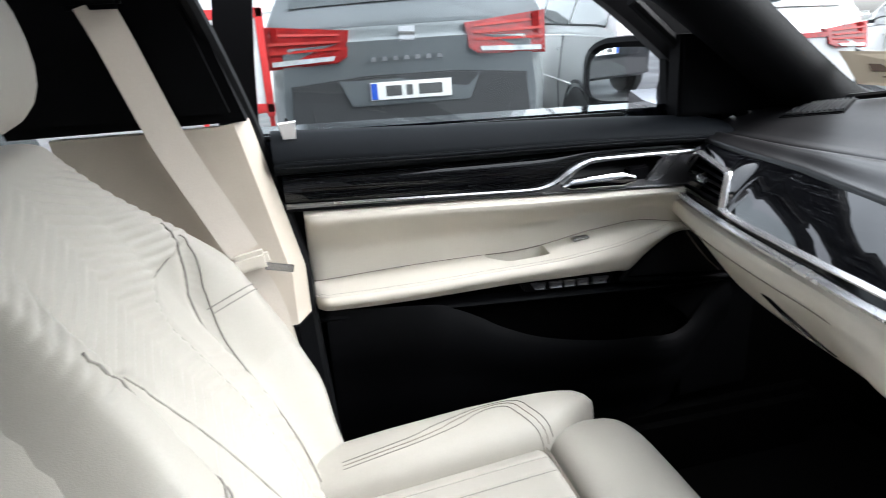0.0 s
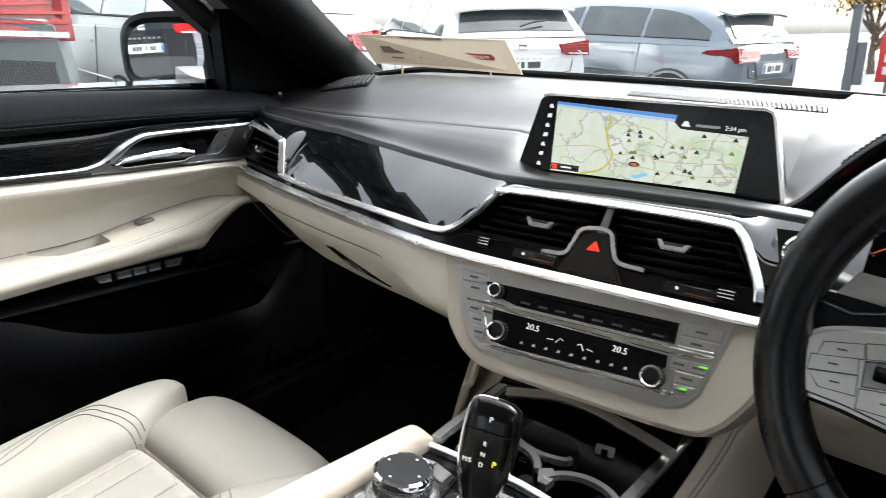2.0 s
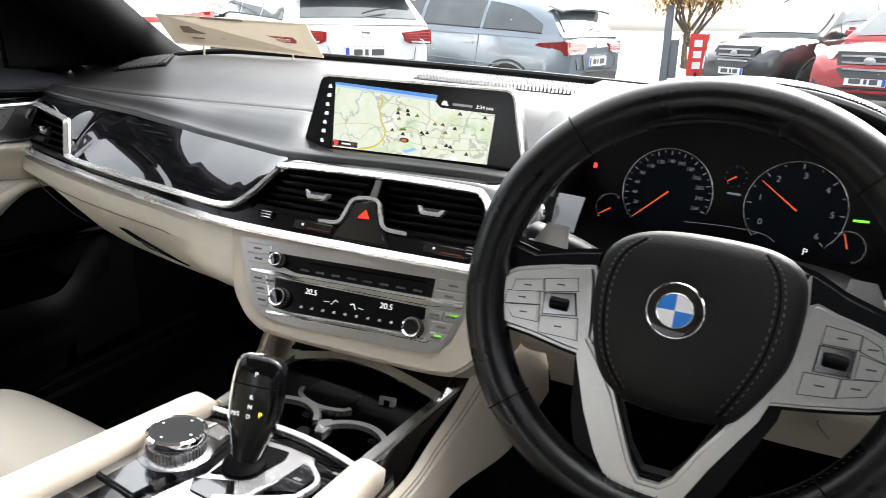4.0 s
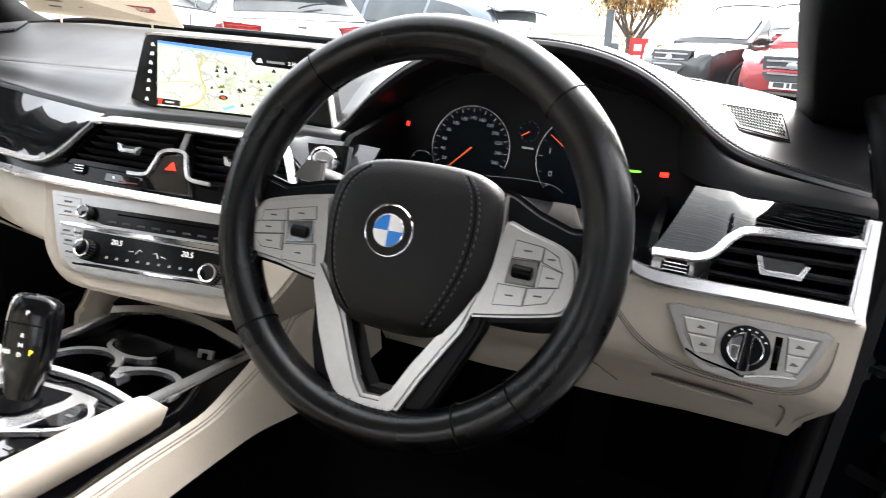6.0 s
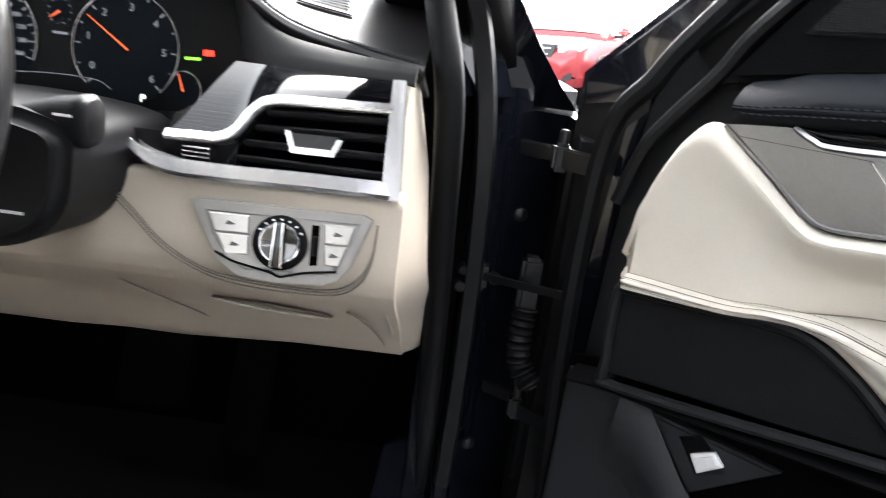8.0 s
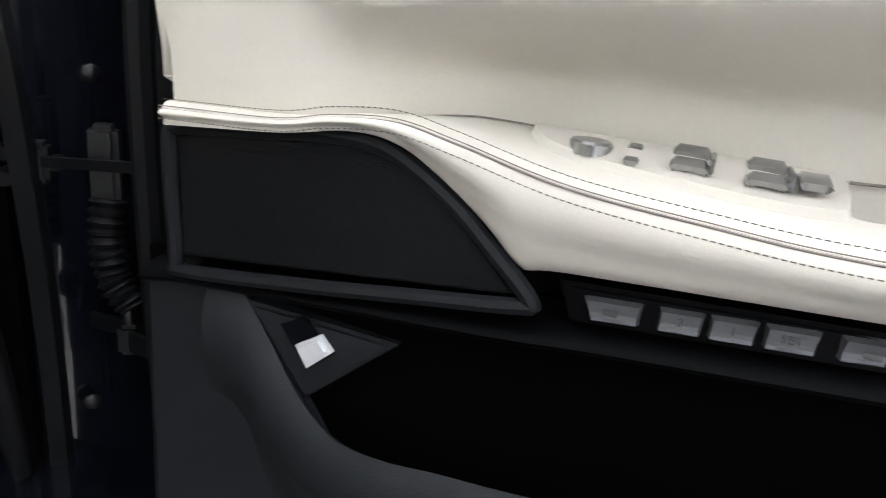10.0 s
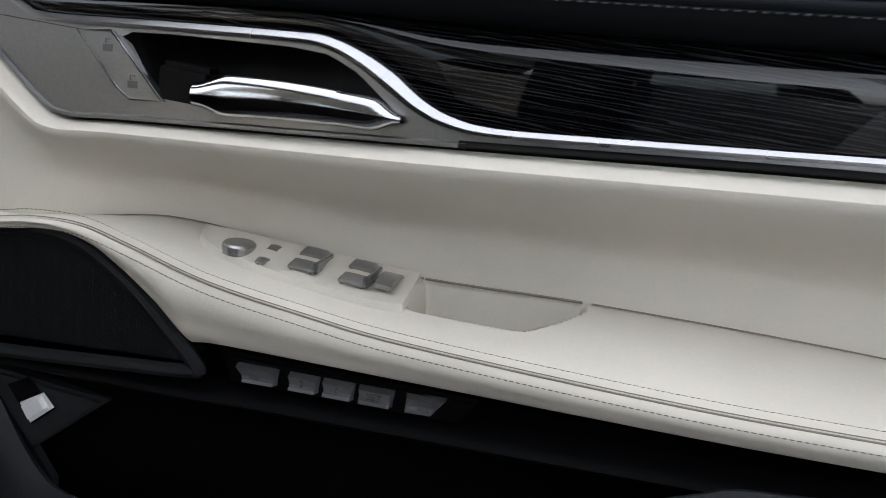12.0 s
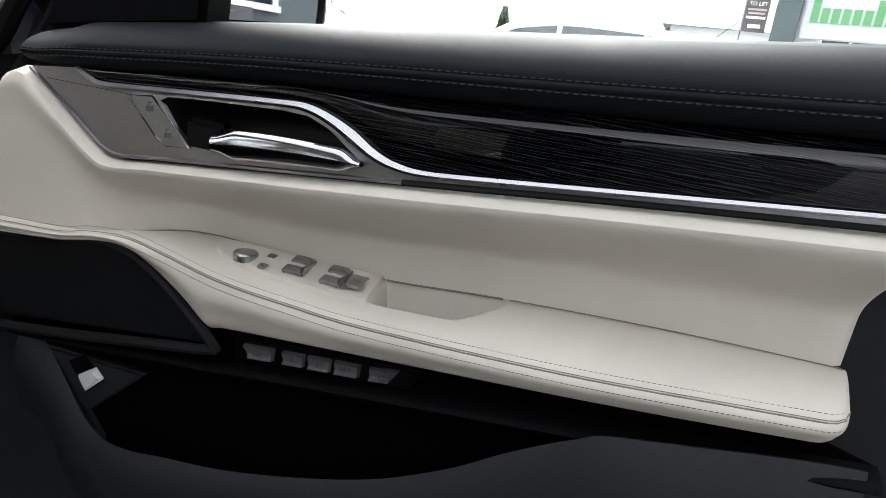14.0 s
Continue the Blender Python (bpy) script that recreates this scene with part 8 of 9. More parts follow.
part("tongue", moved(box((-0.0012, 0.015, -0.006), (0.0012, 0.056, 0.006), 0.001), Matrix.Translation((-0.646, -0.706, 0.873)) @ pose(0, 0, 0, -14, 0, 0)), KEY_METAL, bk, "steel belt tongue")
part("shoulder_guide", moved(box((-0.012, -0.035, -0.014), (0.012, 0.035, 0.014), 0.006), Matrix.Translation((-0.668, -0.852, 1.24))), SOFT_BLACK, belt)

# driver's door opening: jamb, hinges, check strap, cable boot
jamb = thing("door_jamb", (0.83, 0.30, 0.30), "black painted door jamb with hinges and seals", "door jamb")
part("jamb_skin", prism([(0.775, 0.22), (0.79, 0.26), (0.80, 0.30), (0.86, 0.33), (0.93, 0.40), (0.93, 0.60), (0.77, 0.60)], lambda a, b, d: Vector((a, b, d)), 0.28, 0.95), PAINT, jamb, "glossy black jamb")
part("jamb_top", prism([(0.775, 0.22), (0.80, 0.26), (0.845, 0.31), (0.845, 0.60), (0.77, 0.60)], lambda a, b, d: Vector((a - 0.5 * max(0.0, d - 0.96), b, d)), 0.94, 1.06), PAINT, jamb)
def skin_y(z):
    return 0.35 - 1.6 * max(0.0, z - 1.03)
part("pillar_skin", prism([(0.79, 0.93), (0.925, 0.93), (0.903, 0.954), (0.868, 1.0), (0.837, 1.046), (0.808, 1.10), (0.766, 1.18), (0.72, 1.18), (0.75, 1.08)], lambda a, b, d: Vector((a, skin_y(b) + d, b)), -0.01, 0.05, 0.004), PAINT, jamb, "glossy black pillar skin")
part("inner_seal", sweep(curve_through([(0.788, 0.30, 0.32), (0.792, 0.262, 0.50), (0.790, 0.225, 0.66), (0.785, 0.185, 0.80), (0.778, 0.150, 0.94), (0.762, 0.16, 1.01), (0.742, 0.18, 1.07), (0.70, 0.06, 1.20)], 6), circle(0.014, 10), up=(0, -1, 0)), RUBBER, jamb, "black rubber door seal")
part("jamb_rib", sweep(curve_through([(0.825, 0.30, 0.32), (0.828, 0.285, 0.60), (0.822, 0.26, 0.85), (0.80, 0.25, 1.0), (0.76, 0.18, 1.10)], 6), [(-0.012, -0.006), (0.012, -0.006), (0.008, 0.006), (-0.008, 0.006)], up=(0, -1, 0)), JAMB_BLACK, jamb)
for z0 in (0.56, 0.885):
    hg = part("hinge", moved(box((-0.010, -0.010, -0.016), (0.010, 0.010, 0.016), 0.004), Matrix.Translation((0.905, 0.268, z0))), JAMB_BLACK, jamb, "black painted hinge")
    part("hinge_leaf", moved(box((-0.05, -0.003, -0.009), (0.0, 0.003, 0.009), 0.002), Matrix.Translation((0.905, 0.285, z0)) @ pose(0, 0, 0, 0, 0, -30)), JAMB_BLACK, hg)
    part("hinge_leaf", moved(box((0.0, -0.003, -0.012), (0.055, 0.003, 0.012), 0.002), Matrix.Translation((0.905, 0.262, z0)) @ pose(0, 0, 0, 0, 0, -40)), JAMB_BLACK, hg)
    part("hinge_bolt", moved(lathe([(0.006, 0), (0.006, 0.028), (0.004, 0.031)], 10), Matrix.Translation((0.905, 0.268, z0))), JAMB_BLACK, hg)
part("jamb_foot", box((0.79, 0.27, 0.10), (0.98, 0.62, 0.33), 0.01), PAINT, jamb, "black foot of the jamb")
ck = part("check_strap", sweep([Vector((0.835, 0.285, 0.725)), Vector((0.88, 0.25, 0.733)), Vector((0.932, 0.213, 0.741))], [(-0.003, -0.0045), (0.003, -0.0045), (0.003, 0.0045), (-0.003, 0.0045)], up=(0, 0, 1)), JAMB_BLACK, jamb, "steel door check strap")
part("check_bracket", moved(box((-0.010, -0.012, -0.018), (0.010, 0.012, 0.018), 0.004), Matrix.Translation((0.835, 0.290, 0.724))), JAMB_BLACK, ck)
for dx, dz, r in ((-0.018, 0.012, 0.008), (-0.020, -0.010, 0.009), (0.020, 0.004, 0.007)):
    part("check_roller", moved(lathe([(r, -0.006), (r, 0.004), (r * 0.7, 0.008), (0.002, 0.008)], 14), Matrix.Translation((0.833 + dx, 0.278, 0.722 + dz)) @ pose(0, 0, 0, 90, 0, 0)), JAMB_BLACK, ck)
cp0 = [Vector((0.895, 0.262, 0.70)), Vector((0.893, 0.255, 0.665)), Vector((0.898, 0.25, 0.63)), Vector((0.915, 0.24, 0.605))]
boot = curve_through(cp0, 14)
part("cable_boot", sweep(boot, circle(0.014, 12), up=(0, -1, 0), scale=lambda q: 1.0 + 0.16 * math.sin(q * 75)), RUBBER, jamb, "ribbed rubber cable boot")
part("boot_cap", moved(box((-0.012, -0.012, -0.02), (0.012, 0.012, 0.050), 0.005), Matrix.Translation((0.894, 0.266, 0.715))), JAMB_BLACK, jamb)
for dx, dz in ((0.0, 0.80), (0.02, 0.62), (-0.02, 0.46), (0.01, 0.88)):
    part("bolt", moved(lathe([(0.009, 0), (0.009, 0.004), (0.005, 0.007)], 8), Matrix.Translation((0.875 + dx, 0.318, dz)) @ pose(0, 0, 0, 90, 0, 20)), JAMB_BLACK, jamb)
part("fender_edge", prism([(0.24, 0.30), (0.60, 0.30), (0.60, 0.91), (0.34, 0.92), (0.27, 0.905), (0.255, 0.70)], lambda a, b, d: Vector((d, a, b)), 0.925, 0.955, 0.006), RUBBER, jamb, "black wing edge")

# wing mirrors on the doors
def wing_mirror(parent_name, P, up_n, label):
    wm = thing(parent_name, P(0.16, -0.20, 0.99), label, "wing mirror", group="wing mirrors")
    c = P(0.13, -0.265, 1.072)
    ax_u = (P(1, 0, 0) - P(0, 0, 0)).normalized()
    ax_n = (P(0, 1, 0) - P(0, 0, 0)).normalized()
    turned = Matrix.Rotation(radians(MIRROR_TURN[parent_name]), 3, "Z")
    ax_u, ax_n = turned @ ax_u, turned @ ax_n
    def sect(f, w, h):
        return [c + ax_n * (w * math.copysign(abs(math.cos(t)) ** 0.55, math.cos(t)) ) - ax_u * f + Vector((0, 0, 1)) * (h * math.copysign(abs(math.sin(t)) ** 0.6, math.sin(t)) + 0.01 * math.cos(t)) for t in np.linspace(0, 2 * math.pi, 28, endpoint=False)]
    part("housing", loft([sect(-0.010, 0.100, 0.066), sect(0.0, 0.110, 0.076), sect(0.04, 0.108, 0.074), sect(0.09, 0.085, 0.055), sect(0.12, 0.045, 0.03)]), PAINT, wm, "gloss black mirror housing")
    part("bezel", loft([sect(-0.006, 0.1115, 0.0775), sect(-0.016, 0.110, 0.076), sect(-0.021, 0.100, 0.066), sect(-0.015, 0.086, 0.053)], cap=False), HARD_BLACK, wm)
    # the glass is turned towards the driver's seat
    tilt = Matrix.Rotation(radians(0.04 * MIRROR_TURN[parent_name]), 3, "Z")
    gpts = sect(-0.012, 0.090, 0.056)
    mid = c + ax_u * 0.012
    bm = bmesh.new()
    bm.faces.new([bm.verts.new(mid + tilt @ (p - mid) + ax_u * 0.004) for p in gpts])
    part("mirror_glass", bm, MIRROR, wm, "silvered mirror glass", smooth=False)
    part("foot", sweep([P(0.15, -0.07, 1.02), P(0.145, -0.13, 1.022), P(0.14, -0.19, 1.035)], [(-0.028, -0.012), (0.028, -0.012), (0.028, 0.012), (-0.028, 0.012)], up=(0, 0, 1)), PAINT, wm)
    return wm
MIRROR_TURN = {"passenger_wing_mirror": 24.0, "driver_wing_mirror": -12.0}
wing_mirror("passenger_wing_mirror", PP, None, "black wing mirror outside the passenger window")
wing_mirror("driver_wing_mirror", PD, None, "black wing mirror on the open door")

# windscreen
def ws(a, b):
    x = (-1 + 2 * a)
    y0, z0 = screen_line(x * 0.76) + 0.03, 1.005
    y1, z1 = -0.27 - 0.06 * (1 - x * x) * -1, 1.385
    w = 0.76 + (0.60 - 0.76) * b
    return Vector((x * w, y0 + (y1 - y0) * b, z0 + (z1 - z0) * b + 0.05 * math.sin(math.pi * b) + 0.03 * (1 - x * x) * b))
wind = tagwhole("window_windscreen", sheet(ws, 24, 16), GLASS, "clear raked windscreen with rain specks", "windscreen")
wind.visible_shadow = False
band_c = [Vector((x, screen_line(x) + 0.004, 1.041 - 0.03 * smooth_step(0.55, 0.80, abs(x)))) for x in np.linspace(-0.77, 0.77, 60)]
tagwhole("screen_edge_band", sweep(band_c, [(-0.006, -0.010), (0.006, -0.010), (0.006, 0.004), (0.002, 0.007), (-0.004, 0.006)], up=(0, -0.3, 1)), RUBBER, "black edge of the windscreen")
# rain drops on the windscreen
random.seed(7)
bm = bmesh.new()
for i in range(260):
    a, b = random.uniform(0.03, 0.97), random.uniform(0.03, 0.45)
    c = ws(a, b) + Vector((0, 0.002, 0.003))
    r = random.uniform(0.0004, 0.0012)
    m = Matrix.Translation(c) @ Matrix.Diagonal((r, r, r * 0.6, 1)) @ Matrix.Rotation(radians(-35), 4, "X")
    bmesh.ops.create_icosphere(bm, subdivisions=1, radius=1, matrix=m)
DROP = pane("rain_drop", (0.82, 0.86, 0.88), 0.25)
whole("rain_drops", bm, DROP, (0, 0.3, 1.1), "small rain drops scattered on the windscreen", "rain drops", "stuff")
# price card standing behind the windscreen
card = thing("sale_card", (-0.58, 0.42, 1.045), "beige dealer card with a red label behind the windscreen", "sale card")
C_TL, C_BL, C_BR, C_TR = Vector((-0.700, 0.305, 1.104)), Vector((-0.662, 0.318, 1.050)), Vector((-0.372, 0.412, 1.042)), Vector((-0.418, 0.418, 1.101))
def on_card(a, b, d=0.0):
    """A point of the card: a along it, b up, d towards the seats."""
    return (C_BL * (1 - a) + C_BR * a) * (1 - b) + (C_TL * (1 - a) + C_TR * a) * b + Vector((0.3, -0.95, 0)) * d
CARD = material("beige_card", (0.62, 0.50, 0.36), 0.6, grain=0.03)
BROWN_PRINT = material("brown_print", (0.16, 0.10, 0.07), 0.6)
part("card", prism([(0, 0), (1, 0), (1, 1), (0, 1)], on_card, -0.0015, 0.0), CARD, card)
for a0, b0, w, h in ((0.12, 0.42, 0.15, 0.22), (0.16, 0.24, 0.08, 0.05), (0.36, 0.66, 0.15, 0.04), (0.36, 0.54, 0.14, 0.04), (0.36, 0.42, 0.15, 0.04), (0.36, 0.30, 0.13, 0.04), (0.30, 0.93, 0.28, 0.06)):
    part("print_bar", prism([(a0, b0), (a0 + w, b0), (a0 + w, b0 + h), (a0, b0 + h)], on_card, 0.0003, 0.0010), BROWN_PRINT, card)
lab = part("red_label", prism([(0.66, 0.37), (0.86, 0.37), (0.875, 0.45), (0.86, 0.55), (0.66, 0.55), (0.645, 0.45)], on_card, 0.0003, 0.0012), material("dark_red_label", (0.25, 0.02, 0.02), 0.5), card, "dark red rounded label")
for a0 in (0.2, 0.8):
    part("card_foot", sweep([on_card(a0, 0.02, 0.001), on_card(a0, 0, 0.004) - Vector((0, 0, 0.04))], circle(0.002, 6), up=(0, 1, 0)), CARD, card)
part("label_word", lettering("Premium", 0.013, basis(on_card(0.76, 0.46, 0.0014), C_BR - C_BL, C_TR - C_BR)), CARD, lab)
# pedals
for i, (px, w, h, nm) in enumerate(((0.34, 0.06, 0.07, "brake_pedal"), (0.50, 0.035, 0.13, "accelerator_pedal"))):
    pd = thing(nm, (px, 0.42, 0.30), "black rubber faced pedal in the dark footwell", "pedal")
    # near-zero black sinks the pedals into painted footwell shade
    part("pad", moved(box((-w, -0.006, -h), (w, 0.006, h), 0.004), Matrix.Translation((px, 0.46, 0.43)) @ pose(0, 0, 0, -25, 0, 0)), CARPET_SHADE, pd)
    part("arm", sweep([Vector((px, 0.47, 0.45)), Vector((px, 0.54, 0.60))], circle(0.008, 8), up=(0, 1, 0)), CARPET_SHADE, pd)

# ---- the yard outside ----
YARD = Matrix.Identity(4)
ASPHALT = material("wet_asphalt", (0.055, 0.055, 0.057), 0.55, grain=0.35, scale=90, bump=0.6, stain=0.3, stain_scale=0.6, rough_var=0.2)
# glass base lightened to paint in the sky that the panes reflect
CAR_GLASS = material("car_glass_sky_toned", (0.055, 0.066, 0.070), 0.05, coat=1.0, stain=0.3, stain_scale=2.0)
TYRE = material("tyre_rubber", (0.012, 0.012, 0.012), 0.8, grain=0.2)
ALLOY = material("alloy_wheel", (0.5, 0.5, 0.52), 0.3, 0.9)
LAMP_RED = material("red_lamp_lens", (0.24, 0.010, 0.010), 0.12, coat=0.4, stain=0.35, stain_scale=20)
LAMP_CLEAR = material("clear_lamp_lens", (0.6, 0.62, 0.64), 0.1, 0.3, coat=1.0, stain=0.3, stain_scale=30)
RIB_RED = material("bright_red_rib", (0.34, 0.025, 0.02), 0.2)
CAR_GAP = material("panel_gap", (0.02, 0.021, 0.022), 0.8, grain=0.1)
PLATE_WHITE = material("plate_white", (0.75, 0.75, 0.73), 0.4)
PLATE_BLUE = material("plate_blue", (0.02, 0.08, 0.45), 0.4)
TRIM_BLACK = material("unpainted_bumper", (0.030, 0.031, 0.033), 0.55, grain=0.05)
def car_paint(name, c, metal=0.35):
    return material(name, c, 0.28, metal, coat=1.0, stain=0.05, stain_scale=3)
GREY_PAINT = car_paint("grey_metallic_paint", (0.15, 0.165, 0.175))
SILVER_PAINT = car_paint("silver_metallic_paint", (0.42, 0.45, 0.48))
WHITE_PAINT = car_paint("white_paint", (0.74, 0.74, 0.73), 0.0)
BLUEGREY_PAINT = car_paint("blue_grey_metallic_paint", (0.19, 0.225, 0.26))
DARK_PAINT = car_paint("black_paint", (0.012, 0.013, 0.015), 0.1)
RED_PAINT = car_paint("red_metallic_paint", (0.36, 0.02, 0.025), 0.2)
NAVY_PAINT = car_paint("dark_blue_paint", (0.02, 0.026, 0.045), 0.3)

gbm = bmesh.new()
def ground_z(x):
    """The yard rises on the passenger's side, fitted to the parked cars' height in the camera's view, and then runs
    level.
    """
    return 0.06 * (min(max(-x, 1.2), 9.0) - 1.2)
cols = [-1500, -9.0, -5.0, -1.2, 0, 1500]
rows_g = [[gbm.verts.new((x, y, ground_z(x))) for x in cols] for y in (-1500, -20, 0, 20, 1500)]
for a, b in zip(rows_g, rows_g[1:]):
    for k in range(len(cols) - 1):
        gbm.faces.new((a[k], a[k + 1], b[k + 1], b[k]))
whole("ground", gbm, ASPHALT, (0, 0, 0), "damp grey asphalt of the dealer yard", "ground", "structure", turn=YARD, smooth=False)


def parked_car(label, paint, L, W, H, belt, hood_len, boot_len, at, heading, rear_at=True, bar_lamp=False, suv=0.0, group="parked cars", lamp_w=0.36, lamp_h=0.16, plate_z=0.72, dark_top=0.60, wrap=0.26):
    """A parked car. at: the ground point under its number plate that faces the yard; heading: degrees to the left of +y."""
    fw = Vector((-math.sin(radians(heading)), math.cos(radians(heading)), 0))
    centre = Vector((*at, 0)) + fw * (L / 2 if rear_at else -L / 2)
    back_z, fore_z = ground_z((centre - fw * 1.4).x), ground_z((centre + fw * 1.4).x)
    centre.z = (back_z + fore_z) / 2
    turn = Matrix.Translation(centre) @ pose(0, 0, 0, 0, 0, heading) @ pose(0, 0, 0, math.degrees(math.atan2(fore_z - back_z, 2.8)), 0, 0)
    car = new("car")
    car.matrix_world = turn
    BASE[car.name] = Vector((0, 0, 0))
    tagged(car, label, "car", group)
    w, r = W / 2, L / 2
    zb = 0.20 + 0.06 * suv
    # lower body: rings from rear to front
    hood_z = belt - 0.06
    st = [(-r, 0.86, 0.36, belt - 0.12), (-r + 0.04, 0.92, 0.30, belt - 0.03), (-r + 0.25, 0.975, zb + 0.02, belt + 0.01), (-r * 0.4, 1.0, zb, belt), (r * 0.2, 1.0, zb, belt - 0.02), (r - hood_len, 0.99, zb, hood_z), (r - hood_len * 0.45, 0.96, zb + 0.02, hood_z - 0.06), (r - 0.16, 0.90, 0.26, hood_z - 0.16), (r - 0.03, 0.78, 0.30, hood_z - 0.24), (r, 0.66, 0.36, hood_z - 0.34)]
    ys = [s[0] for s in st]
    rings = []
    for y in np.linspace(-r, r, 40):
        ws, b0, b1 = (float(np.interp(y, ys, [s[k] for s in st])) for k in (1, 2, 3))
        ww = w * ws
        side = [(0.80, b0), (0.93, b0 + 0.02), (0.985, b0 + 0.14), (0.99, b0 + 0.30 * (b1 - b0)), (1.0, b0 + 0.55 * (b1 - b0)), (0.975, b0 + 0.80 * (b1 - b0)), (0.955, b1 - 0.03), (0.90, b1), (0.45, b1 + 0.03)]
        rings.append([Vector((ww * a, y, z)) for a, z in side] + [Vector((-ww * a, y, z)) for a, z in side[::-1]])
    bm = loft(rings)
    # wheel arches: press the sides in
    wr = 0.325 + 0.03 * suv
    axles = (-r + 0.78, r - 0.86)
    part("body", bm, paint, car, "painted car body", angle=35)
    for ya in axles:
        for s in (-1, 1):
            ws = float(np.interp(ya, ys, [q[1] for q in st])) * w
            part("wheel_arch", moved(lathe([(wr + 0.055, -0.10), (wr + 0.055, 0.012), (wr + 0.03, 0.016), (wr + 0.02, -0.05)], 28), Matrix.Translation((s * (ws - 0.005), ya, wr)) @ pose(0, 0, 0, 0, 90 * s, 0)), TRIM_BLACK, car)
            wh = part("wheel", moved(lathe([(wr * 0.55, -0.11), (wr, -0.10), (wr, 0.09), (wr * 0.9, 0.115), (wr * 0.68, 0.112)], 32), Matrix.Translation((s * (ws - 0.085), ya, wr)) @ pose(0, 0, 0, 0, 90 * s, 0)), TYRE, car, "black tyre")
            rimm = Matrix.Translation((s * (ws - 0.085), ya, wr)) @ pose(0, 0, 0, 0, 90 * s, 0)
            spokes = [lathe([(wr * 0.69, 0.09), (wr * 0.66, 0.112), (wr * 0.60, 0.09)], 28)]
            for k in range(5):
                spokes.append(moved(box((-0.025, 0.0, 0.085), (0.025, wr * 0.66, 0.105), 0.008, 1), pose(0, 0, 0, 0, 0, 72 * k)))
            spokes.append(lathe([(0.05, 0.08), (0.05, 0.108), (0.02, 0.112)], 12))
            part("rim", moved(join(*spokes), rimm), ALLOY, wh, "alloy rim")
    # glasshouse and roof
    gs = [(-r + 0.10, belt, 0.86, belt + 0.02), (-r + boot_len * 0.5 + 0.10, belt, 0.84, H - 0.14), (-r + boot_len + 0.15, belt, 0.80, H - 0.03), (-r * 0.1, belt, 0.79, H), (r * 0.25, belt, 0.79, H - 0.05), (r - hood_len - 0.35, belt - 0.02, 0.80, H - 0.17), (r - hood_len + 0.15, hood_z, 0.86, hood_z + 0.03)]
    gy = [g[0] for g in gs]
    def sec(y, inset=0.0):
        b, tw, zt = (float(np.interp(y, gy, [g[k] for g in gs])) for k in (1, 2, 3))
        f = (zt - belt) / (H - belt)
        wt = w * (0.93 - (0.93 - tw * 0.86) * max(0, min(1, f)))
        wb = w * 0.93
        return b, zt, wb - inset, wt - inset
    rings = []
    for y in np.linspace(gy[0], gy[-1], 30):
        b, zt, wb, wt = sec(y)
        rings.append([Vector(p) for p in ((wb, y, b - 0.03), (wb * 0.985, y, b + 0.02), ((wb + wt) / 2 * 1.01, y, (b + zt) / 2), (wt, y, zt - 0.05 * min(1, (zt - b) / 0.3)), (wt * 0.8, y, zt - 0.012), (0, y, zt), (-wt * 0.8, y, zt - 0.012), (-wt, y, zt - 0.05 * min(1, (zt - b) / 0.3)), (-(wb + wt) / 2 * 1.01, y, (b + zt) / 2), (-wb * 0.985, y, b + 0.02), (-wb, y, b - 0.03))])
    shell = part("cabin", loft(rings), paint, car, "painted roof and pillars", angle=50)
    # panes set in the shell
    def on_side(sd, y, f):
        b, zt, wb, wt = sec(y)
        pts = [(wb * 0.985, b + 0.02), ((wb + wt) / 2 * 1.01, (b + zt) / 2), (wt, zt - 0.05 * min(1, (zt - b) / 0.3))]
        a, c = (pts[0], pts[1]) if f < 0.5 else (pts[1], pts[2])
        q = f * 2 if f < 0.5 else f * 2 - 1
        return Vector((sd * (a[0] + (c[0] - a[0]) * q + 0.006), y, a[1] + (c[1] - a[1]) * q))
    ya, yb, yc, yd = gy[6] - 0.42, r * 0.02, -r * 0.42, gy[1] + 0.04
    for sd in (-1, 1):
        for y0, y1, cut0, cut1 in ((ya, yb + 0.03, 0.55, 0.93), (yb - 0.03, yc + 0.02, 0.93, 0.90), (yc - 0.03, yd, 0.88, 0.40)):
            wp = part("side_window", sheet(lambda u, v: on_side(sd, y0 + (y1 - y0) * u, 0.10 + (cut0 + (cut1 - cut0) * u ** (2 if cut1 < 0.6 else 0.5) - 0.10) * v), 8, 4, 0.005), CAR_GLASS, car, "tinted side window", angle=60)
            rail = [on_side(sd, y0 + (y1 - y0) * u, 0.085) + Vector((sd * 0.004, 0, 0)) for u in np.linspace(0, 1, 6)]
            part("window_seal", sweep(rail, circle(0.008, 5), up=(sd, 0, 0)), TRIM_BLACK, wp)
        part("side_crease", sweep([Vector((sd * w * 1.002, y, zb + 0.56 * (belt - zb) + 0.02 * y / r)) for y in np.linspace(axles[0] + 0.1, axles[1] - 0.1, 8)], circle(0.010, 6), up=(sd, 0, 0)), paint, car)
        for y0 in (yb, yc):
            part("door_handle", moved(box((-0.012, -0.09, -0.012), (0.012, 0.09, 0.012), 0.006), Matrix.Translation((sd * w * 0.985, y0 + 0.14, belt - 0.13))), paint, car)
            part("door_gap", sweep([Vector((sd * w * 0.995, y0, zb + 0.12)), Vector((sd * w * 1.004, y0, 0.5 * (zb + belt))), Vector((sd * w * 0.958, y0 - 0.01, belt - 0.01))], circle(0.004, 4), up=(sd, 0, 0)), CAR_GAP, car)
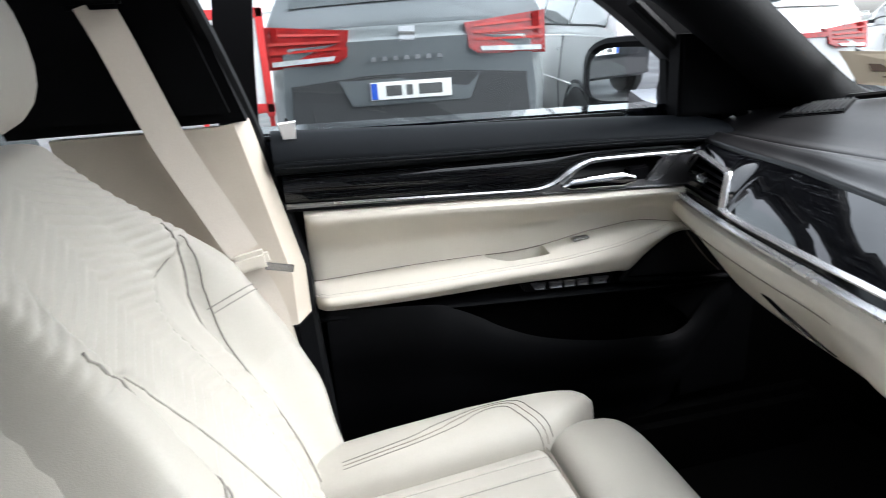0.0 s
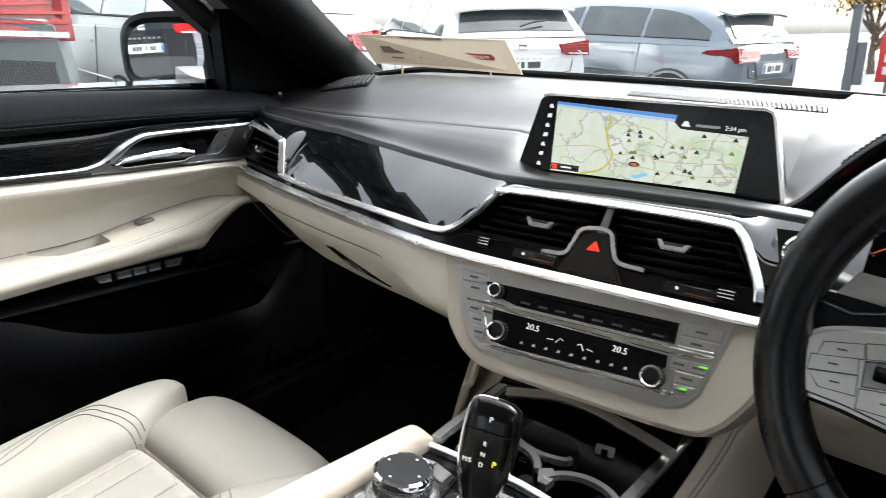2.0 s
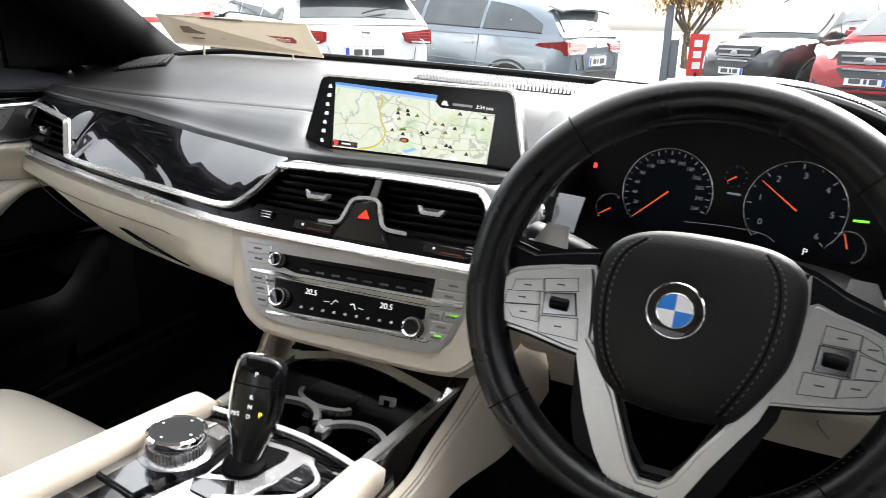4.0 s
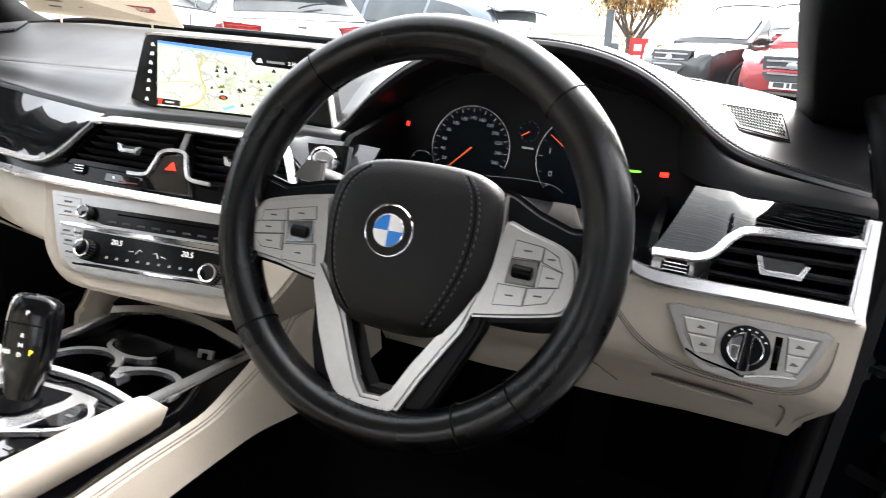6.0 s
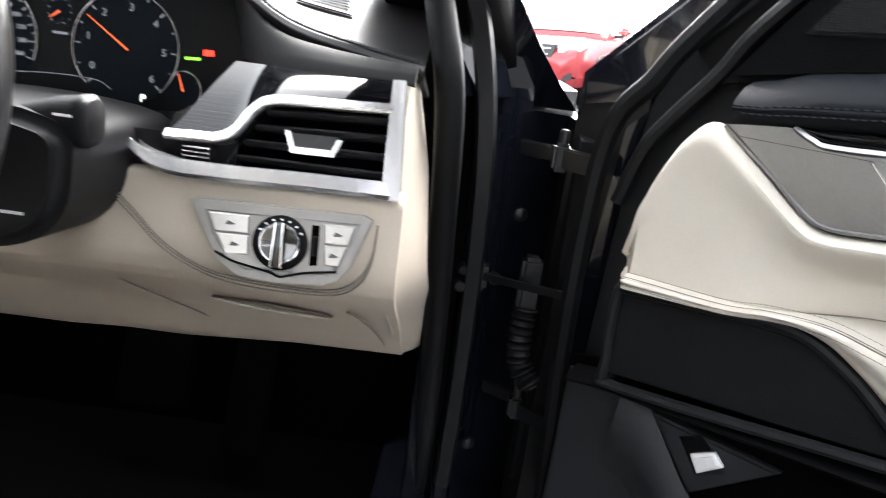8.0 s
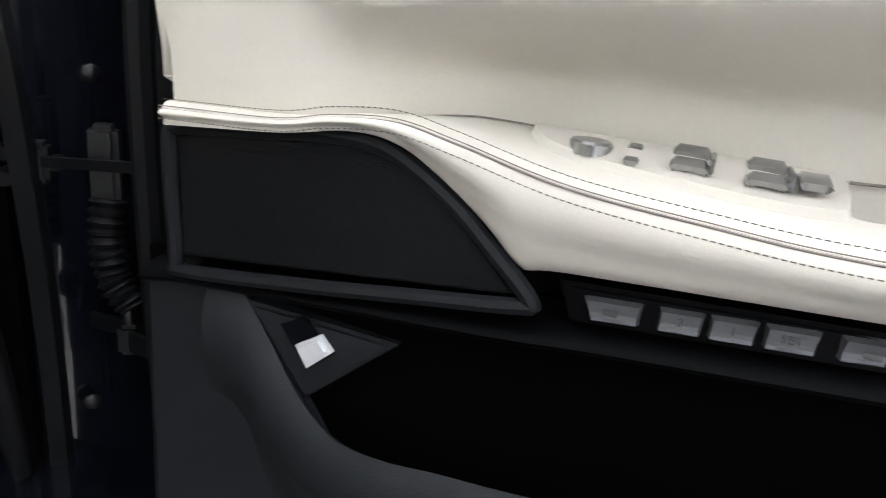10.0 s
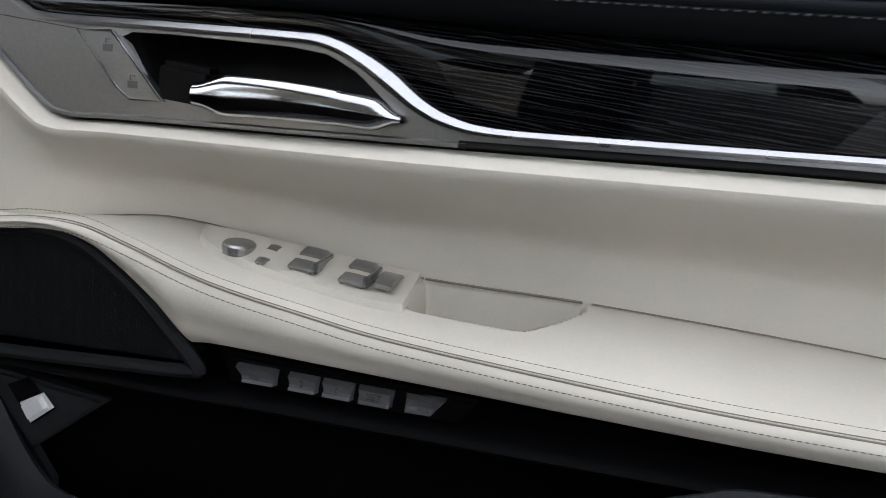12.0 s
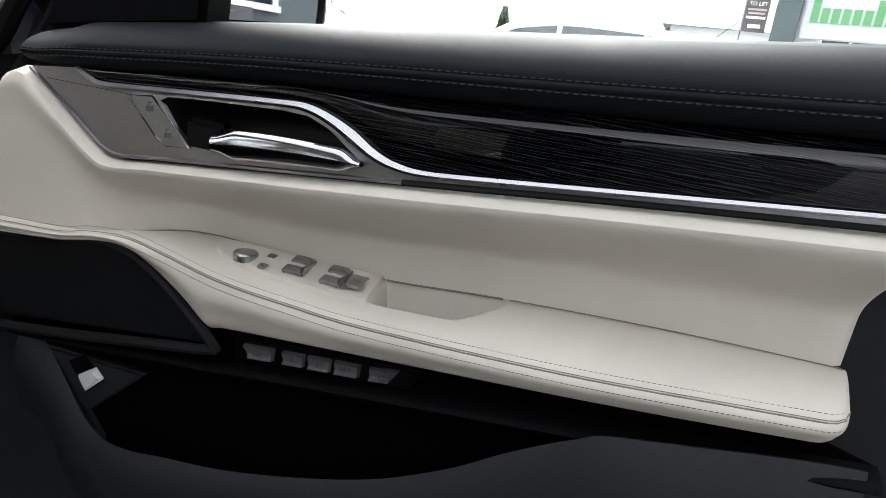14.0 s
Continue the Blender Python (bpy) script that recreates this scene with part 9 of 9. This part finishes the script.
        mirror = part("side_mirror", moved(box((-0.10, -0.06, -0.06), (0.10, 0.06, 0.07), 0.045, 3), Matrix.Translation((sd * (w + 0.06), gy[6] - 0.45, belt + 0.05))), paint, car)
        part("mirror_foot", moved(box((-0.08, -0.03, -0.02), (0.08, 0.03, 0.02), 0.008), Matrix.Translation((sd * (w - 0.02), gy[6] - 0.43, belt - 0.01))), TRIM_BLACK, mirror)
        part("side_trim", sweep([Vector((sd * w * 0.985, y, zb + 0.05)) for y in np.linspace(axles[0] + wr + 0.06, axles[1] - wr - 0.06, 6)], [(-0.02, -0.06), (0.02, -0.06), (0.02, 0.06), (-0.02, 0.06)], up=(sd, 0, 0)), TRIM_BLACK, car)
    def slope_pane(y0, y1):
        def at(u, v):
            y = y0 + (y1 - y0) * v
            b, zt, wb, wt = sec(y)
            xx = -1 + 2 * u
            lim = (wt * 0.90 if zt > belt + 0.12 else wb * 0.86) - 0.02
            return Vector((xx * lim, y + (0.010 if y1 < y0 else -0.010), zt + 0.010 - 0.018 * xx * xx))
        return sheet(at, 12, 6, 0.006)
    part("rear_window", slope_pane(gy[0] + 0.05, gy[1] + 0.02), CAR_GLASS, car, "tinted rear window", angle=60)
    part("windscreen", slope_pane(gy[6] - 0.06, gy[5] + 0.06), CAR_GLASS, car, "windscreen", angle=60)
    # rear: lamps, glass, plate recess, bumper
    zl = belt - 0.10
    def on_rear(x, z, out=0.0):
        k = abs(x) / w
        zz = min(1.0, max(0.0, (z - 0.30) / (belt - 0.30)))
        return Vector((x, -r - 0.012 + 0.045 * k ** 6 + 0.05 * zz ** 7 - out, z))
    for s in (-1, 1):
        hl, xo, xi = lamp_h / 2, w * 0.93, w * 0.93 - lamp_w
        tl = part("tail_lamp", prism([(s * xo, zl - hl), (s * (xo + 0.005), zl + hl), (s * (xi - 0.02), zl + hl * 0.62), (s * xi, zl - hl * 0.55), (s * (xi + 0.06), zl - hl * 0.85)], on_rear, -0.04, 0.02, 0.008), LAMP_RED, car, "red tail lamp")
        part("lamp_wrap", prism([(-r + 0.02, zl - hl * 0.9), (-r + 0.02, zl + hl * 0.95), (-r + wrap * 0.86, zl + hl * 0.5), (-r + wrap, zl + hl * 0.1)], lambda a, b, d: Vector((s * (w * float(np.interp(a, ys, [q[1] for q in st])) * 0.985 + d), a, b)), -0.03, 0.012, 0.006), LAMP_RED, tl)
        part("lamp_strip", prism([(s * (xo - 0.03), zl - hl * 0.85), (s * (xo - 0.03), zl - hl * 0.62), (s * (xi + 0.07), zl - hl * 0.50), (s * (xi + 0.09), zl - hl * 0.72)], on_rear, 0.015, 0.024), LAMP_CLEAR, tl)
        for k in range(3):
            q = -0.30 + 0.42 * k
            part("lamp_rib", prism([(s * (xo - 0.02), zl + hl * q), (s * (xo - 0.02), zl + hl * (q + 0.13)), (s * (xi + 0.04), zl + hl * (0.75 * q + 0.10)), (s * (xi + 0.04), zl + hl * 0.75 * q)], on_rear, 0.018, 0.024), RIB_RED, tl)
    if bar_lamp:
        part("lamp_bar", prism([(-w * 0.6, zl + 0.0), (w * 0.6, zl + 0.0), (w * 0.6, zl + 0.035), (-w * 0.6, zl + 0.035)], on_rear, -0.02, 0.018, 0.004), LAMP_RED, car, "red light bar")
    part("rear_lower", prism([(-w * 0.86, 0.34), (w * 0.86, 0.34), (w * 0.80, dark_top - 0.04), (w * 0.3, dark_top), (-w * 0.3, dark_top), (-w * 0.80, dark_top - 0.04)], on_rear, -0.04, 0.012, 0.01), TRIM_BLACK, car, "dark lower bumper")
    part("tailgate_line", sweep([on_rear(x, z, 0.006) for x, z in ((-w * 0.74, belt - 0.02), (-w * 0.66, 0.64), (-w * 0.3, 0.60), (w * 0.3, 0.60), (w * 0.66, 0.64), (w * 0.74, belt - 0.02))], circle(0.005, 5), up=(0, -1, 0)), CAR_GAP, car)
    part("plate_recess", prism([(-0.38, plate_z - 0.09), (0.38, plate_z - 0.09), (0.46, plate_z + 0.08), (-0.46, plate_z + 0.08)], on_rear, -0.02, 0.008, 0.006), paint, car)
    def plate_set(surf, z0):
        pl = part("number_plate", prism([(-0.26, z0 - 0.055), (0.26, z0 - 0.055), (0.26, z0 + 0.055), (-0.26, z0 + 0.055)], surf, 0.006, 0.020, 0.003), PLATE_WHITE, car, "white number plate")
        part("plate_band", prism([(-0.255, z0 - 0.05), (-0.215, z0 - 0.05), (-0.215, z0 + 0.05), (-0.255, z0 + 0.05)], surf, 0.018, 0.022), PLATE_BLUE, pl)
        for x0, ww2 in ((-0.16, 0.10), (-0.03, 0.04), (0.05, 0.15)):
            part("plate_bar", prism([(x0, z0 - 0.032), (x0 + ww2, z0 - 0.032), (x0 + ww2, z0 + 0.032), (x0, z0 + 0.032)], surf, 0.018, 0.022), DARK_MARK, pl)
    plate_set(on_rear, plate_z)
    part("badge", prism([(-0.05, zl + 0.00), (0.05, zl + 0.00), (0.05, zl + 0.085), (-0.05, zl + 0.085)], on_rear, 0.004, 0.018, 0.006), ALLOY, car)
    part("badge_bar", prism([(-0.05, zl + 0.037), (0.05, zl + 0.030), (0.05, zl + 0.048), (-0.05, zl + 0.055)], on_rear, 0.017, 0.020), DARK_MARK, car)
    for k in range(7):
        xb = -0.24 + 0.07 * k
        part("name_bar", prism([(xb, zl - 0.115), (xb + 0.035, zl - 0.115), (xb + 0.030, zl - 0.090), (xb + 0.005, zl - 0.090)], on_rear, 0.004, 0.012), ALLOY, car)
    yb, yt = gy[0] + 0.02, gy[1]
    sb, stp = sec(yb + 0.05), sec(yt - 0.02)
    part("wiper", sweep([Vector((0.0, yb - 0.02, sb[1] + 0.02)), Vector((0.16, yb + 0.0, sb[1] + 0.06)), Vector((0.34, yb + 0.02, sb[1] + 0.08))], circle(0.010, 6), up=(0, -1, 0)), TRIM_BLACK, car)
    part("spoiler", sheet(lambda a, q: Vector(((-1 + 2 * a) * stp[3] * 0.98, yt - 0.16 + 0.2 * q, stp[1] + 0.03 + 0.05 * q - 0.03 * abs(-1 + 2 * a) ** 3)), 10, 4, 0.025), paint, car)
    # front: grille, lamps, bumper, plate
    def on_front(x, z, out=0.0):
        k = abs(x) / w
        lean = max(0.0, (z - 0.55)) * 0.30
        return Vector((x, r + 0.01 - 0.20 * k ** 3.5 - lean + out, z))
    zg = hood_z - 0.24
    gr = part("front_grille", prism([(-0.46, zg + 0.12), (0.46, zg + 0.12), (0.40, zg - 0.13), (0.30, zg - 0.22), (-0.30, zg - 0.22), (-0.40, zg - 0.13)], on_front, -0.10, 0.035, 0.01), TRIM_BLACK, car, "dark front grille with chrome bars")
    for k in range(3):
        zz = zg + 0.06 - 0.085 * k
        part("grille_bar", sweep([on_front(x, zz, 0.040) for x in np.linspace(-0.38 + 0.03 * k, 0.38 - 0.03 * k, 9)], [(-0.013, -0.008), (0.013, -0.008), (0.013, 0.008), (-0.013, 0.008)], up=(0, 1, 0)), ALLOY, gr)
    part("grille_badge", moved(lathe([(0.075, 0), (0.075, 0.012), (0.05, 0.016)], 20), Matrix.Translation(on_front(0, zg, 0.045)) @ pose(0, 0, 0, -90, 0, 0) @ Matrix.Diagonal((1, 0.65, 1, 1))), ALLOY, gr)
    for s in (-1, 1):
        part("head_lamp", prism([(s * 0.46, zg + 0.10), (s * w * 0.92, zg + 0.20), (s * w * 0.94, zg + 0.10), (s * w * 0.80, zg + 0.0), (s * 0.50, zg + 0.0)], on_front, -0.10, 0.022, 0.012), LAMP_CLEAR, car, "clear head lamp")
        part("fog_lamp", prism([(s * 0.52, 0.44), (s * w * 0.80, 0.50), (s * w * 0.80, 0.40), (s * 0.56, 0.36)], on_front, -0.08, 0.020, 0.008), TRIM_BLACK, car)
    part("front_lower", prism([(-w * 0.78, 0.27), (w * 0.78, 0.27), (w * 0.72, 0.38), (0.3, 0.42), (-0.3, 0.42), (-w * 0.72, 0.38)], on_front, -0.08, 0.026, 0.01), TRIM_BLACK, car)
    plate_set(on_front, 0.50)
    if suv:
        for s in (-1, 1):
            part("roof_bar", sweep(curve_through([Vector((s * w * 0.70, y, H + z)) for y, z in ((-r * 0.6, -0.03), (-r * 0.5, 0.035), (-r * 0.1, 0.05), (r * 0.2, 0.0), (r * 0.28, -0.05))], 5), circle(0.016, 6), up=(0, 0, 1)), TRIM_BLACK, car)
    part("aerial", sweep([Vector((0.1, -r + boot_len + 0.1, H)), Vector((0.1, -r + boot_len - 0.12, H + 0.20))], circle(0.006, 5), up=(1, 0, 0)), TRIM_BLACK, car)
    return car


parked_car("grey people carrier parked with its tailgate to the yard", GREY_PAINT, 4.85, 1.90, 1.80, 1.24, 1.0, 0.35, (-3.92, 0.17), 81, lamp_w=0.50, lamp_h=0.26, plate_z=0.84, dark_top=0.94)
parked_car("white sport utility car with a red light bar", WHITE_PAINT, 4.4, 1.84, 1.62, 1.10, 1.1, 0.45, (-3.57, 2.37), 82, bar_lamp=True, suv=1, lamp_w=0.30, lamp_h=0.17)
parked_car("white hatchback parked with its tail to the yard", WHITE_PAINT, 4.06, 1.78, 1.45, 0.98, 0.95, 0.45, (-3.63, 5.58), 58)
parked_car("blue-grey hatchback parked with its tail to the yard", BLUEGREY_PAINT, 4.28, 1.80, 1.46, 0.98, 1.05, 0.50, (-1.66, 7.80), 81.5, lamp_w=0.46, wrap=0.44)
parked_car("black sport utility car facing the yard", DARK_PAINT, 4.48, 1.85, 1.66, 1.08, 1.05, 0.50, (-0.25, 11.35), 138, rear_at=False, suv=1)
parked_car("red sport utility car facing the yard", RED_PAINT, 4.63, 1.85, 1.64, 1.06, 1.15, 0.55, (1.50, 9.7), 150, rear_at=False, suv=1)
parked_car("dark blue saloon facing the yard", NAVY_PAINT, 4.5, 1.82, 1.42, 0.95, 1.2, 0.60, (3.85, 9.8), 160, rear_at=False)
parked_car("white hatchback far behind the post", WHITE_PAINT, 4.1, 1.75, 1.45, 0.98, 1.0, 0.45, (-4.2, 17.0), 100)
parked_car("silver estate parked beyond the open door", SILVER_PAINT, 4.5, 1.80, 1.50, 0.98, 1.1, 0.35, (7.6, 5.6), 54)
parked_car("black sport utility car in the row behind", DARK_PAINT, 4.4, 1.85, 1.64, 1.06, 1.0, 0.45, (-3.0, -8.4), 138, suv=1)
parked_car("dark blue hatchback in the row behind", NAVY_PAINT, 4.2, 1.8, 1.5, 1.0, 1.0, 0.45, (-5.4, -6.6), 124)

# ---- tree, posts, signs, buildings ----
BARK = material("grey_bark", (0.12, 0.095, 0.075), 0.9, grain=0.3, scale=30, bump=0.8)
LEAF = material("yellow_autumn_leaves", (0.42, 0.25, 0.06), 0.7, grain=0.35, scale=9, stain=0.4, stain_scale=2)
tree = thing("tree", (-2.1, 20.5, 0), "autumn tree with thinning yellow leaves", "tree", turn=YARD)
random.seed(21)
tips, limbs = [], []
def limb(p, d, length, r, depth):
    pts = [p]
    for i in range(4):
        d = (d + Vector((random.uniform(-0.18, 0.18), random.uniform(-0.18, 0.18), random.uniform(-0.02, 0.16)))).normalized()
        pts.append(pts[-1] + d * length / 4)
    limbs.append(sweep(pts, circle(r, 6), up=(0.3, 0.9, 0.1), scale=lambda q: 1 - 0.5 * q))
    if depth == 0:
        tips.extend(pts[1:])
        return
    for k in range(4 if depth == 2 else 3):
        dd = (d + Vector((random.uniform(-0.8, 0.8), random.uniform(-0.8, 0.8), random.uniform(0.0, 0.6)))).normalized()
        limb(pts[random.choice((2, 3, 4))], dd, length * 0.68, r * 0.55, depth - 1)
limb(Vector((-2.1, 20.5, 0)), Vector((0, 0, 1)), 1.1, 0.12, 0)
for k in range(7):
    a = k * 0.9
    limb(Vector((-2.1, 20.5, 0.7 + 0.06 * k)), Vector((0.7 * math.cos(a), 0.7 * math.sin(a), 0.8)).normalized(), 1.35, 0.06, 2)
part("trunk", join(*limbs), BARK, tree, "grey trunk and branches")
bm = bmesh.new()
for p in tips:
    for i in range(26):
        c = p + Vector((random.gauss(0, 0.24), random.gauss(0, 0.24), random.gauss(0, 0.22)))
        s = random.uniform(0.035, 0.075)
        e = Euler((random.uniform(0, 6), random.uniform(0, 6), random.uniform(0, 6))).to_matrix()
        bm.faces.new([bm.verts.new(c + e @ Vector(q) * s) for q in ((-1, 0, 0), (0, -0.5, 0.1), (1, 0, 0), (0, 0.5, 0.1))])
part("crown", bm, LEAF, tree, "loose yellow leaves", smooth=False)

POST = material("grey_bollard", (0.13, 0.14, 0.15), 0.6, grain=0.1)
pst = thing("gate_post", (-1.66, 13.7, 0), "grey square metal gate post", "post", turn=YARD)
part("post", box((-1.735, 13.62, 0), (-1.585, 13.78, 1.56), 0.01), POST, pst)
part("cap", box((-1.75, 13.60, 1.56), (-1.57, 13.80, 1.60), 0.01), POST, pst)
part("bracket", box((-1.58, 13.65, 0.2), (-1.43, 13.75, 0.95), 0.01), POST, pst)
SIGN_RED = material("red_sign", (0.60, 0.03, 0.03), 0.5, stain=0.1)
SIGN_WHITE = material("white_sign", (0.78, 0.78, 0.78), 0.5, stain=0.05)
rs = thing("red_banner", (-1.12, 14.3, 0), "red upright banner with white letters", "sign", turn=YARD)
part("board", box((-1.30, 14.28, 0.22), (-0.92, 14.32, 1.06), 0.005), SIGN_RED, rs)
part("edge", box((-0.92, 14.27, 0.20), (-0.87, 14.33, 1.08), 0.005), SIGN_WHITE, rs)
part("leg", box((-1.14, 14.28, 0), (-1.08, 14.32, 0.30), 0.005), POST, rs)
for k in range(3):
    part("letter_bar", box((-1.20, 14.265, 0.36 + 0.22 * k), (-1.04, 14.28, 0.50 + 0.22 * k)), SIGN_WHITE, rs)
rw = thing("white_notice_board", (-8.6, -1.25, 0.44), "white notice board in a red frame", "sign", turn=YARD)
part("board", box((-8.62, -1.62, 0.75), (-8.58, -0.85, 1.85)), SIGN_WHITE, rw)
for y0, y1, z0, z1 in ((-1.70, -1.60, 0.60, 1.95), (-0.88, -0.78, 0.60, 1.95), (-1.70, -0.78, 1.83, 1.95), (-1.70, -0.78, 0.65, 0.77)):
    part("frame_bar", box((-8.64, y0, z0), (-8.56, y1, z1), 0.01), SIGN_RED, rw)
for y0 in (-1.66, -0.83):
    part("leg", box((-8.62, y0 - 0.03, 0.44), (-8.58, y0 + 0.03, 0.66)), SIGN_RED, rw)
RENDER = material("pale_render", (0.62, 0.63, 0.62), 0.85, grain=0.05, scale=20, stain=0.08, stain_scale=0.5)
CLAD = material("white_cladding", (0.72, 0.73, 0.74), 0.6, stain=0.06, stain_scale=0.3)
DARKWIN = material("dark_window_glass", (0.03, 0.035, 0.04), 0.08, coat=0.6)
SLATE = material("grey_roof", (0.22, 0.23, 0.24), 0.7, stain=0.15)


def building(label, m, L, D, H, wall, windows, storeys=1, gable=0.0, ribs=0):
    """A block of length L along its own x, its front at y = 0."""
    b = new("building")
    b.matrix_world = m
    BASE[b.name] = Vector((0, 0, 0))
    tagged(b, label, "building", "buildings round the yard")
    part("wall", box((0, 0, 0), (L, D, H)), wall, b, smooth=False)
    if gable:
        part("roof", prism([(-0.3, H), (D + 0.3, H), (D / 2, H + gable)], lambda a, c, d: Vector((d, a, c)), -0.3, L + 0.3), SLATE, b, smooth=False)
    else:
        part("roof", box((-0.15, -0.15, H), (L + 0.15, D + 0.15, H + 0.25)), SLATE, b, smooth=False)
    for k in range(ribs):
        part("cladding_rib", box((0, -0.03, 0.3 + k * (H - 0.4) / ribs), (L, 0.0, 0.3 + k * (H - 0.4) / ribs + 0.03)), wall, b, smooth=False)
    for s in range(storeys):
        z0 = 0.9 + s * 2.9
        for i in range(windows):
            x0 = (i + 0.5) * L / windows
            wi = part("window", box((x0 - 0.55, -0.02, z0), (x0 + 0.55, 0.01, z0 + 1.2)), DARKWIN, b, "dark window", smooth=False)
            for a0, a1, c0, c1 in ((-0.62, -0.55, z0, z0 + 1.2), (0.55, 0.62, z0, z0 + 1.2), (-0.62, 0.62, z0 + 1.2, z0 + 1.27), (-0.66, 0.66, z0 - 0.08, z0), (-0.03, 0.03, z0, z0 + 1.2)):
                part("window_frame", box((x0 + a0, -0.07, c0), (x0 + a1, -0.015, c1)), SIGN_WHITE, wi, smooth=False)
    return b


building("pale hall behind the parked cars", pose(-19, -10, 0, 0, 0, 88), 26, 10, 4.4, CLAD, 6, ribs=10)
GREENB = building("white hall with a big green and grey sign", pose(13.75, 10.85, 0, 0, 0, -55), 16, 10, 6.5, CLAD, 6)
sg = part("sign_panel", box((0.3, -0.09, 2.10), (9.5, -0.03, 3.5), 0.02), SIGN_WHITE, GREENB, "white sign panel")
GRN = material("sign_green", (0.12, 0.42, 0.14), 0.6)
DGY = material("sign_grey", (0.10, 0.11, 0.12), 0.6)
for k in range(8):
    part("sign_letter_bar", box((0.45 + 0.20 * k, -0.12, 2.45), (0.60 + 0.20 * k, -0.085, 2.95 if k in (0, 6) else 2.75)), GRN, sg, smooth=False)
for k in range(5):
    part("sign_letter_bar", box((2.15 + 0.36 * k, -0.12, 2.45), (2.42 + 0.36 * k, -0.085, 3.0)), DGY, sg, smooth=False)
part("drain_pipe", box((-0.25, -0.25, 0), (0.25, 0.0, 6.5), 0.02), material("green_grey_metal", (0.05, 0.085, 0.085), 0.5), GREENB)
building("row of grey gabled workshops", pose(16.0, 23.6, 0, 0, 0, -50), 4, 6, 2.4, RENDER, 2, gable=1.2)
building("grey workshop with a pitched gable", pose(17.7, 19.5, 0, 0, 0, -42), 7, 8, 2.8, RENDER, 4, gable=1.5)
tl = thing("hanging_sign", (15.2, 13.6, 0), "dark brown board with white letters, TO LET", "sign", turn=YARD)
mt = basis((15.4, 13.4, 2.75), (0.71, -0.70, 0), (0, 0, 1)) @ Matrix.Scale(0.52, 4)
part("board", moved(box((-0.55, -0.75, -0.02), (0.55, 0.85, 0.02)), mt), material("dark_brown_sign", (0.035, 0.022, 0.022), 0.5), tl)
part("words", lettering("TO LET", 0.26, mt @ Matrix.Translation((0, 0.62, 0.03)), 0.004), SIGN_WHITE, tl, "white words TO LET")
for z0, hh, w0 in ((0.30, 0.10, 0.9), (0.12, 0.10, 0.8), (-0.10, 0.12, 0.9), (-0.55, 0.18, 0.6)):
    part("print_bar", moved(box((-w0 / 2, z0, 0.02), (w0 / 2, z0 + hh, 0.026)), mt), SIGN_WHITE if hh > 0.11 else material("pale_brown_print", (0.3, 0.25, 0.24), 0.6), tl)
part("pole", moved(box((-0.62, -5.2, -0.05), (-0.55, 0.9, 0.02)), mt), POST, tl)
# red and black showroom behind, seen in the driver's mirror
# brought near and raised to block light from behind
shop = building("dark glazed showroom with a red band", pose(15, -8.5, 0, 0, 0, 180), 16, 10, 7.5, DGY, 6, storeys=2)
# unseen wing added to cut side light through the driver's doorway
building("unseen dark block that shades the driver's side", pose(9.5, 1.0, 0, 0, 0, -90), 17, 8, 6.5, DGY, 5, storeys=2)
part("red_column", box((1.6, -0.3, 0), (2.6, -0.02, 4.8)), SIGN_RED, shop)
# conifer by the yard
hed = thing("conifer", (14.4, 26.5, 0), "dark green conifer with yellow tips", "tree", turn=YARD)
part("trunk", sweep([Vector((14.4, 26.5, 0)), Vector((14.4, 26.5, 2.8))], circle(0.09, 8), up=(1, 0, 0), scale=lambda q: 1 - 0.8 * q), BARK, hed)
bm = bmesh.new()
for i in range(2600):
    h = random.uniform(0.3, 3.1)
    rad = 0.75 * (1 - h / 3.3) * random.uniform(0.5, 1.1) + 0.05
    a = random.uniform(0, 6.283)
    c = Vector((14.4 + rad * math.cos(a), 26.5 + rad * math.sin(a), h + random.uniform(-0.1, 0.1)))
    e = Euler((random.uniform(0, 6), random.uniform(0, 6), random.uniform(0, 6))).to_matrix()
    bm.faces.new([bm.verts.new(c + e @ Vector(q) * 0.09) for q in ((-1, 0, 0), (0, -0.3, 0), (1, 0, 0), (0, 0.3, 0))])
part("crown", bm, material("conifer_green", (0.05, 0.075, 0.025), 0.8, grain=0.4, scale=5, stain=0.5), hed, smooth=False)
